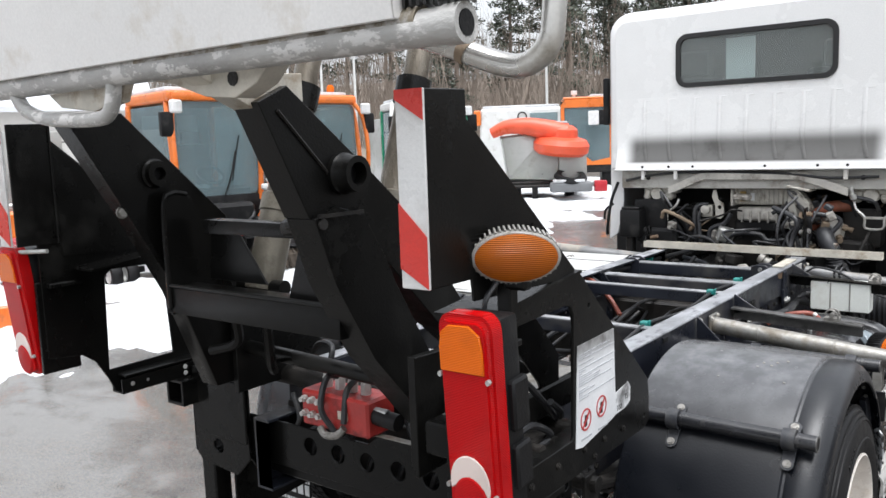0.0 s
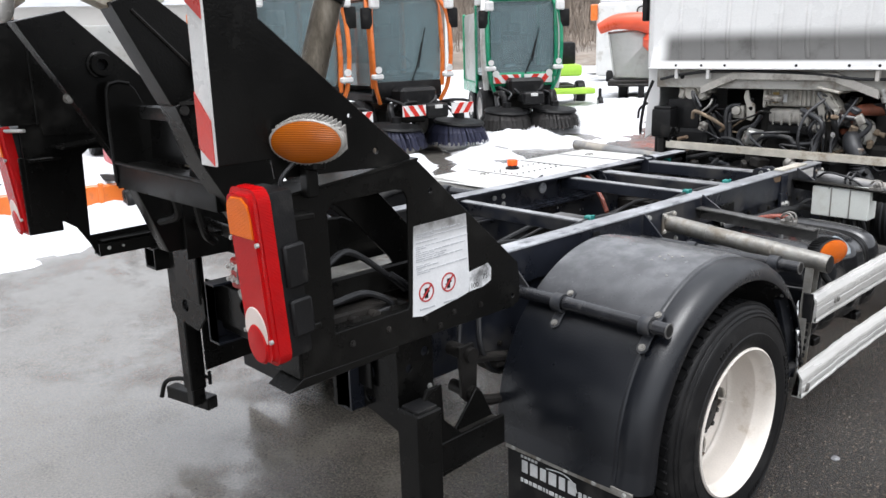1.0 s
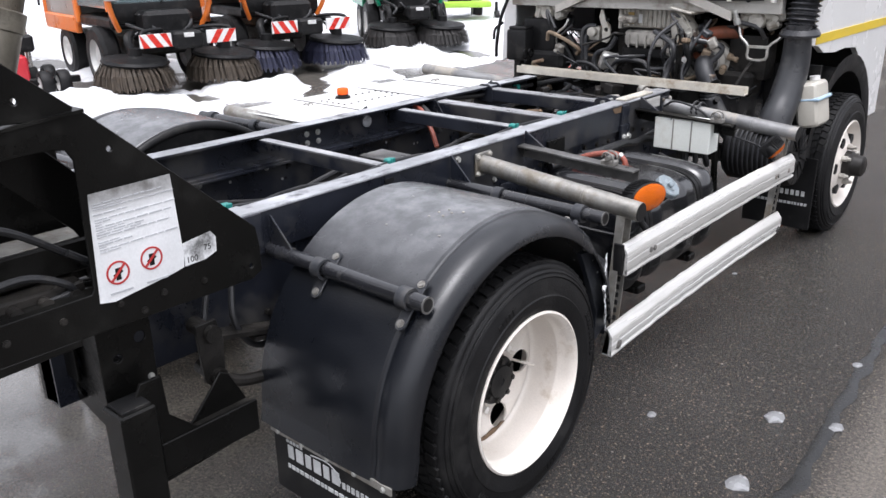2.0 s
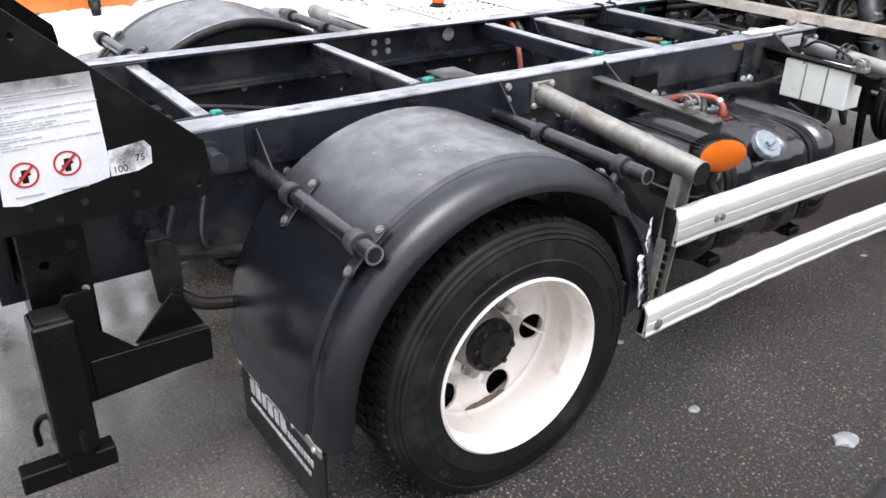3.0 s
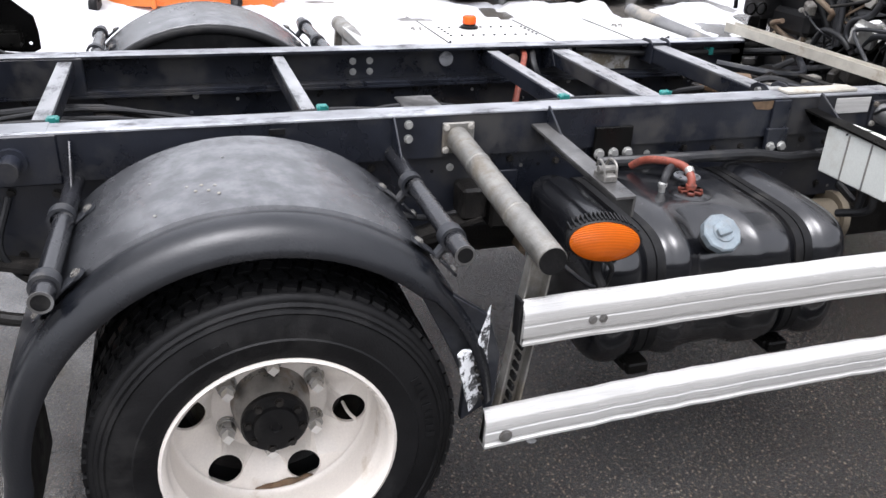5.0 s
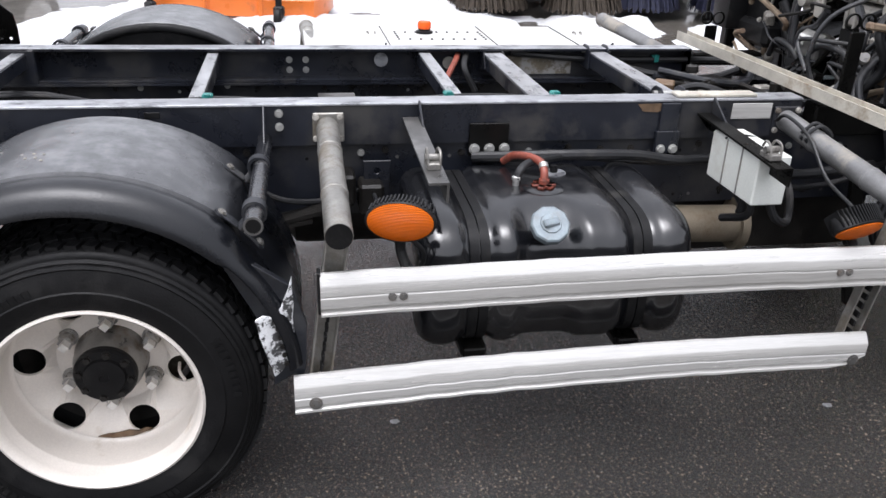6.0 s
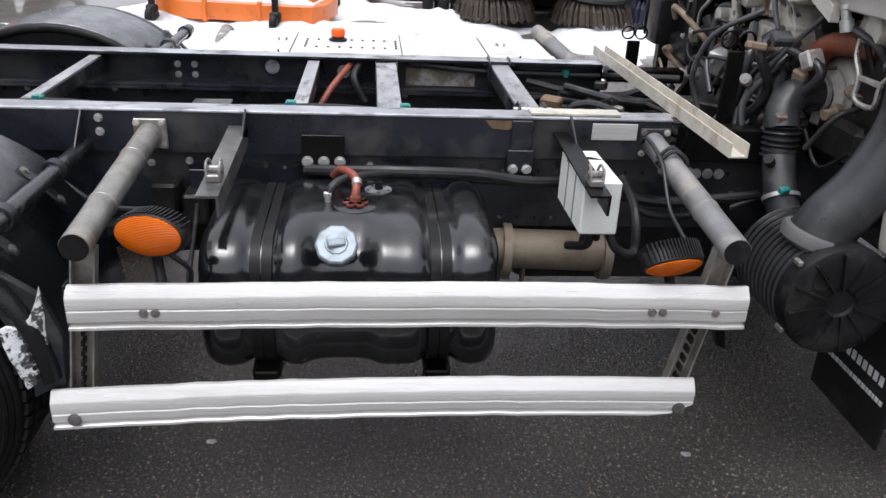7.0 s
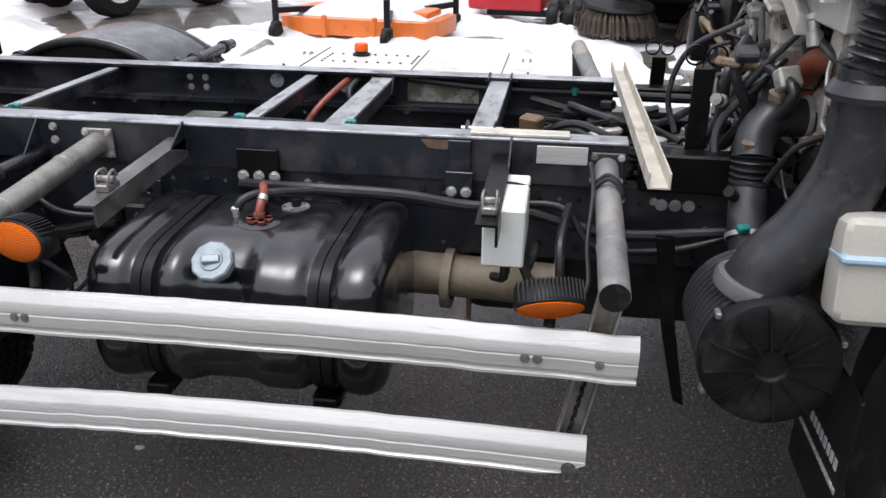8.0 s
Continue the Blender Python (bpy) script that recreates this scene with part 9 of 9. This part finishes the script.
def red_trailer():
    t = thing("small_trailer", "red implement on twin rubber wheels in snow", "trailer", (-5.97, 1.43, 0.24), 80, size=0.8)
    part("red_body", box(shape(), (-0.2, 0.1, 0.36), (0.95, 0.6, 0.30), 0.06, seg=3), RED, t)
    part("red_hood", box(shape(), (-0.2, 0.25, 0.58), (0.7, 0.4, 0.2), 0.06, seg=3), RED, t)
    for x in (0.42, 0.62):
        disc_wheel(t, x, -0.18, 0.16, 0.13)
        disc_wheel(t, x, 0.45, 0.16, 0.13)
    part("engine", box(box(shape(), (-0.15, 0.28, 0.80), (0.5, 0.34, 0.26), 0.05, seg=2), (0.28, 0.2, 0.62), (0.3, 0.3, 0.2), 0.03), DULLBLACK, t, "black engine on the red body")
    part("snow_cap", box(box(shape(), (-0.15, 0.28, 0.97), (0.42, 0.30, 0.09), 0.04, seg=3), (-0.2, -0.06, 0.55), (0.7, 0.24, 0.09), 0.04, seg=3), SNOW, t, "snow lying on the engine")
    for x in (-0.62, 0.42):
        part("frame_post", rod(shape(), (x, 0.42, 0.3), (x, 0.50, 1.75), 0.035, n=14), BENTSTEEL, t, "bright steel post")
    part("frame_bar", rod(shape(), (-0.62, 0.46, 1.05), (0.42, 0.46, 1.05), 0.03, n=12), BENTSTEEL, t)
    part("drawbar", box(shape(), (0.2, -0.05, 0.18), (1.3, 0.08, 0.08), 0.01), DULLBLACK, t)


red_trailer()


def tractor():
    t = thing("orange_tractor", "orange implement carrier with pale rims on snow", "tractor", (-6.02, -3.36, 0.24), 68, size=0.85)
    part("chassis", box(shape(), (0, 0.6, 0.62), (0.7, 2.2, 0.3), 0.05), DULLBLACK, t)
    part("bonnet", box(shape(), (0, 0.0, 1.0), (0.9, 1.2, 0.6), 0.1, seg=3), ORANGE, t)
    part("bumper", box(shape(), (0, -0.55, 0.55), (1.1, 0.2, 0.3), 0.05, seg=2), ORANGE, t)
    part("cab", box(shape(), (0, 1.3, 1.7), (1.2, 1.3, 1.3), 0.08, seg=2), SWGLASS, t)
    part("roof", box(shape(), (0, 1.3, 2.4), (1.3, 1.4, 0.14), 0.05, seg=2), ORANGE, t)
    for s in (1, -1):
        disc_wheel(t, s * 0.62, 0.0, 0.42, 0.28)
        disc_wheel(t, s * 0.62, 1.6, 0.5, 0.32)


tractor()


def leaf_loader():
    t = thing("leaf_loader", "stainless hopper trailer with red-orange fan housing", "leaf loader", (-6.90, 12.08, 0.24), 31, size=0.84)
    b = sheet(shape(), [(-1.10, 1.62), (0.05, 1.72), (0.30, 1.30), (0.30, 0.52), (-0.95, 0.58)], axis="y", at=0.0, thick=1.5)
    bmesh.ops.bevel(b, geom=b.edges[:], offset=0.03, segments=2, affect="EDGES")
    part("hopper", b, HOPPER, t, "stained stainless steel hopper")
    part("front_box", box(shape(), (0.62, 0.3, 0.86), (0.66, 1.0, 0.92), 0.04, seg=2), HOPPER, t, "pale steel box under the fan")
    dk = pipe(shape(), [(-1.32, 0.0, 1.72), (-0.95, -0.05, 1.86), (-0.45, -0.08, 1.86), (0.05, -0.1, 1.75), (0.45, -0.1, 1.62)], lambda k: 0.13 + 0.16 * k, 20, 8)
    part("duct", dk, REDORANGE, t, "red-orange duct")
    fan = lathe(shape(), [(0.0, 0.46), (0.25, 0.46), (0.36, 0.38), (0.38, 0.20), (0.60, 0.14), (0.68, 0.02), (0.66, -0.16), (0.56, -0.24), (0.0, -0.26)], (0.36, 0.0, 1.40), (0.10, -0.10, 1), 32)
    part("fan_housing", fan, REDORANGE, t, "red-orange round fan housing")
    part("snow_cap", box(shape(), (0.15, 0.0, 1.93), (0.7, 0.4, 0.05), 0.02, seg=2), SNOW, t)
    part("chassis", box(shape(), (-0.1, 0.6, 0.46), (2.0, 1.4, 0.14), 0.03), GRIME, t)
    for x in (-0.75, 0.55):
        disc_wheel(t, x, 0.5, 0.34, 0.22)
    part("ring_tyre", lathe(shape(), [(0.22, -0.07), (0.34, -0.09), (0.40, 0.0), (0.34, 0.09), (0.22, 0.07)], (0.55, -0.35, 0.62), (0.1, -0.35, 1), 32), RUBBER, t)
    part("float", box(shape(), (0.55, -0.5, 0.40), (1.0, 0.4, 0.24), 0.08, seg=3), surf("grey_float", (0.16, 0.165, 0.17), 0.5, var=0.1), t, "grey rounded guard")
    part("float_snow", box(shape(), (0.5, -0.55, 0.545), (0.75, 0.3, 0.07), 0.03, seg=2), SNOW, t)
    part("red_end", box(shape(), (1.25, -0.4, 0.40), (0.30, 0.3, 0.26), 0.04, seg=2), RED, t)
    part("jockey", box(shape(), (-0.30, -0.4, 0.22), (0.14, 0.12, 0.44), 0.01), DULLBLACK, t)
    part("tray", box(shape(), (-0.35, -0.3, 0.42), (1.0, 0.25, 0.06), 0.01), GRIME, t)
    c = thing("orange_truck", "orange municipal truck with dark side glass behind the hopper", "truck", (-7.79, 15.61, 0.24), 31, size=0.84)
    sheet_pts = [(-0.74, 0.75), (-0.74, 2.50), (-0.60, 2.66), (0.80, 2.66), (0.80, 0.75)]
    hole = [(-0.64, 1.55), (-0.64, 2.42), (0.66, 2.42), (0.66, 0.95), (0.15, 0.85), (-0.2, 1.15)]
    part("cab_side", sheet(shape(), sheet_pts, [hole], "y", 0.0, 0.06), ORANGE, c, "orange cab side frame")
    part("cab_glass", sheet(shape(), hole, axis="y", at=0.03, thick=0.01), SWGLASS, c, "dark cab glass")
    part("cab_back", box(shape(), (0.05, 1.4, 1.7), (1.5, 0.06, 1.9), 0.0), INTERIOR, c)
    part("cab_roof", box(shape(), (0.05, 0.75, 2.69), (1.45, 1.5, 0.07), 0.03), ORANGE, c)
    part("roof_snow", box(shape(), (0.45, 0.5, 2.75), (0.7, 0.8, 0.07), 0.03, seg=2), SNOW, c)
    part("mirror", box(shape(), (0.42, -0.22, 2.12), (0.16, 0.1, 0.42), 0.03, seg=2), DULLBLACK, c)
    part("work_lamp", box(shape(), (0.18, -0.22, 2.1), (0.30, 0.1, 0.40), 0.02), REFWHITE, c)
    part("seat", box(shape(), (-0.25, 0.7, 1.7), (0.5, 0.5, 0.9), 0.1, seg=2), INTERIOR, c)
    part("beacon", rod(rod(shape(), (-0.34, 0.3, 2.70), (-0.34, 0.3, 2.80), 0.04, n=10), (-0.34, 0.3, 2.80), (-0.34, 0.3, 2.92), 0.09, n=12), REFWHITE, c)
    part("chassis", box(shape(), (0.0, 0.8, 0.68), (1.7, 1.5, 0.3), 0.05), GRIME, c)
    for x in (-0.5, 0.6):
        disc_wheel(c, x, 0.6, 0.42, 0.3)
    v = thing("silver_van", "pale grey van with snow on its roof", "van", (-10.39, 16.78, 0.24), 31, size=0.84)
    part("body", box(shape(), (0.0, 1.0, 1.45), (2.7, 1.8, 2.3), 0.16, seg=3), PALE, v)
    part("roof_snow", box(shape(), (0.0, 1.0, 2.63), (2.5, 1.6, 0.10), 0.04, seg=2), SNOW, v)
    part("rear_window", box(shape(), (0.75, 0.095, 2.2), (0.9, 0.03, 0.42), 0.005), SWGLASS, v)
    part("orange_corner", box(shape(), (-1.42, 0.2, 2.3), (0.22, 0.3, 0.5), 0.03), ORANGE, v)
    part("badge", lathe(shape(), [(0.12, 0), (0.16, 0), (0.16, 0.02), (0.12, 0.02)], (0.05, 0.095, 2.3), (0, -1, 0), 20), GRIME, v)
    for x in (-0.9, 0.9):
        disc_wheel(v, x, 0.4, 0.34, 0.22)


leaf_loader()


def lime_mower():
    t = thing("lime_mower", "lime green flail mower with castor wheel in snow", "mower", (-7.24, 9.64, 0.24), 45, size=0.84)
    part("body", box(shape(), (0.0, 0.6, 0.85), (0.8, 1.0, 0.25), 0.08, seg=2), LIME, t)
    part("tray", box(shape(), (0.1, 0.1, 0.42), (1.1, 0.5, 0.12), 0.04, seg=2), LIME, t)
    part("frame", box(shape(), (0.0, 0.7, 0.45), (0.5, 1.2, 0.2), 0.03), GRIME, t)
    part("engine", box(shape(), (0, 0.8, 1.2), (0.6, 0.7, 0.5), 0.08, seg=2), DULLBLACK, t)
    disc_wheel(t, 0.75, -0.15, 0.15, 0.10, name="castor_wheel")
    part("castor_fork", box(shape(), (0.75, -0.1, 0.32), (0.06, 0.06, 0.3), 0.01), DULLBLACK, t)
    disc_wheel(t, -0.45, 0.9, 0.3, 0.2)
    disc_wheel(t, 0.45, 0.9, 0.3, 0.2)


lime_mower()


def blue_hopper():
    t = thing("orange_hopper", "orange and grey spreader hopper with sooty panel", "spreader", (-8.0, 2.0, 0.24), 76, size=0.72)
    part("body", box(shape(), (0, 0.8, 1.4), (1.4, 1.5, 1.6), 0.06, seg=2), HOPPER, t)
    part("left_flank", box(shape(), (-0.74, 0.4, 1.4), (0.14, 0.5, 1.6), 0.03), ORANGE, t)
    part("lower_flank", box(shape(), (0.2, 0.0, 0.7), (0.9, 0.2, 0.5), 0.05), ORANGE, t)
    part("lamp", rod(shape(), (0.45, -0.11, 0.85), (0.45, -0.13, 0.85), 0.12, n=18), REFWHITE, t)
    part("chassis", box(shape(), (0, 0.8, 0.45), (1.2, 1.7, 0.3), 0.03), GRIME, t)
    disc_wheel(t, -0.6, 0.4, 0.38, 0.25)
    disc_wheel(t, 0.6, 0.4, 0.38, 0.25)


blue_hopper()

# ---------------------------------------------------------------- distance: bank, wood, shed, poles
bk = shape()
bmesh.ops.create_grid(bk, x_segments=60, y_segments=10, size=1)
for v in bk.verts:
    a = radians(100 + 75 * v.co.x)
    d = 52 + 16 * v.co.y
    v.co = Vector((1 + d * math.cos(a) * 1.0, -2 + d * math.sin(a), 0.1 + 6.5 * (v.co.y + 1) * 0.5 + 0.5 * noise.noise((a * 6, v.co.y, 2))))
tagged(part("backdrop", bk, BANK, smooth=60), "brown wooded bank behind the yard", "bank", kind="structure")
rnd = random.Random(77)
tw = shape()
for k in range(13000):
    a, d = radians(rnd.uniform(60, 178)), rnd.uniform(40, 58)
    x, y = 1 + d * math.cos(a), -2 + d * math.sin(a)
    z0 = max(0, 0.1 + 0.2 * (d - 38))
    h = rnd.choice((2.0, 3.0, 4.0, 7.0)) * rnd.uniform(0.6, 1.2)
    lean = Vector((rnd.uniform(-0.4, 0.4) * h, rnd.uniform(-0.4, 0.4) * h, h))
    w = rnd.uniform(0.012, 0.032)
    p = Vector((x, y, z0))
    side = Vector((-math.sin(a), math.cos(a), 0)) * w
    v = [tw.verts.new(q) for q in (p - side, p + side, p + lean * 0.6 + side * 0.6, p + lean * 0.6 - side * 0.6, p + lean)]
    tw.faces.new((v[0], v[1], v[2], v[3]))
    tw.faces.new((v[3], v[2], v[4]))
    for j in range(4):
        u = p + lean * rnd.uniform(0.35, 0.8)
        b2 = u + Vector((rnd.uniform(-0.7, 0.7), rnd.uniform(-0.7, 0.7), rnd.uniform(0.3, 1.1)))
        v = [tw.verts.new(q) for q in (u - side * 0.4, u + side * 0.4, b2)]
        tw.faces.new(v)
tagged(part("brushwood", tw, TWIG, smooth=0), "leafless brown brushwood on the bank", "brushwood", kind="stuff")


def pine(seed):
    r = random.Random(seed)
    h = r.uniform(11, 15)
    t = thing("pine_tree", "tall dark pine with bare trunk at the wood edge", "tree", (0, 0, -30), 0, "pines behind the yard")
    part("trunk", pipe(shape(), [(0, 0, 0), (r.uniform(-0.1, 0.1), 0, h * 0.5), (r.uniform(-0.2, 0.2), r.uniform(-0.2, 0.2), h)], lambda k: 0.17 * (1 - 0.85 * k), 8, 5), BARK, t)
    lb, nd = shape(), shape()
    for k in range(70):
        z = h * r.uniform(0.22, 0.98)
        a = r.uniform(0, 2 * math.pi)
        reach = (0.45 + 2.0 * (1 - z / h)) * r.uniform(0.6, 1.1)
        tip = Vector((reach * math.cos(a), reach * math.sin(a), z + r.uniform(-0.5, 0.3)))
        rod(lb, (0, 0, z), tip, 0.035, 0.01, 5)
        for j in range(20):
            c = Vector((0, 0, z)).lerp(tip, r.uniform(0.3, 1.05)) + Vector((r.uniform(-0.3, 0.3), r.uniform(-0.3, 0.3), r.uniform(-0.15, 0.25)))
            for q in range(3):
                d = Vector((r.uniform(-1, 1), r.uniform(-1, 1), r.uniform(-0.5, 0.7))).normalized() * r.uniform(0.16, 0.34)
                e = Vector((r.uniform(-1, 1), r.uniform(-1, 1), r.uniform(-1, 1))).normalized() * 0.07
                nd.faces.new([nd.verts.new(u) for u in (c, c + d * 0.5 + e, c + d, c + d * 0.5 - e)])
    part("branchwork", lb, BARK, t)
    part("crown", nd, NEEDLE, t, smooth=0)
    return t


kinds = [pine(s) for s in (1, 2, 3, 4)]
rnd = random.Random(5)
spots = [(95, 46), (99, 50), (103, 45), (107, 49), (111, 46), (114, 52), (118, 47), (122, 50), (127, 46), (131, 51), (136, 47), (141, 50), (147, 48), (154, 52), (90, 48), (86, 52), (101, 56), (109, 57), (116, 58), (125, 57), (97, 53), (105, 53), (119, 54), (134, 56), (93, 58), (96, 60), (100, 60), (104, 61), (108, 62), (112, 60), (115, 62), (121, 61), (128, 60), (132, 61), (138, 60), (144, 58), (102, 48), (106, 57), (110, 53), (98, 57), (88, 57), (113, 56)]
for k, (a, d) in enumerate(spots):
    a = radians(a + rnd.uniform(-1.2, 1.2))
    m = pose(1 + d * math.cos(a), -2 + d * math.sin(a), max(0.0, 0.2 * (d - 38)) - 0.2, 0, 0, rnd.uniform(0, 360))
    src = kinds[k % 4]
    if k < 4:
        src.matrix_basis = m
    else:
        copy_thing(src, m)
for k, (a, d) in enumerate(((133, 36), (135.3, 36), (137.6, 36), (119.5, 36))):
    a = radians(a)
    p = thing("flag_pole", "slim white pole standing before the wood", "pole", (1 + d * math.cos(a), -2 + d * math.sin(a), 0), 0, "white poles")
    part("shaft", rod(shape(), (0, 0, 0), (0, 0, 5.4), 0.07, 0.05, n=10), PALE, p)
    part("cap", rod(shape(), (0, 0, 5.4), (0, 0, 5.48), 0.08, n=10), PALE, p)
hs = thing("shed", "low pale shed with a snowy grey roof", "shed", (-30, 12.5, 0), 60)
part("wall", box(shape(), (0, 0, 1.6), (9, 5, 3.2), 0.02), HOUSE, hs)
part("roof", sheet(shape(), [(-2.9, 3.1), (0, 4.3), (2.9, 3.1), (2.9, 3.3), (0, 4.5), (-2.9, 3.3)], axis="x", at=-4.8, thick=9.6), ROOF, hs)
for x in (-3, -1, 1, 3):
    part("window", box(shape(), (x, -2.51, 1.7), (1.0, 0.04, 0.9), 0.0), SWGLASS, hs)
fn = thing("wire_fence", "dark wire fence with slim posts behind the machines", "fence", (-20, 8, 0), 60)
for k in range(9):
    part("post", rod(shape(), (-6 + 1.5 * k, 0, 0), (-6 + 1.5 * k, 0, 2.0), 0.03, n=8), DULLBLACK, fn)
for z in (0.6, 1.2, 1.9):
    part("rail", rod(shape(), (-6, 0, z), (6, 0, z), 0.015, n=6), DULLBLACK, fn)

# unseen wall added to hold back low light and reflections from the side
part_wall = shape()
box(part_wall, (12.0, 5.5, 1.2), (0.3, 17.0, 2.4), 0.01)
tagged(part("wall_east", part_wall, surf("unseen_wall_grey", (0.30, 0.295, 0.285), 0.8, var=0.15, scale=1.5)), "plain grey wall, unseen, added to block low side light", "wall", kind="structure")
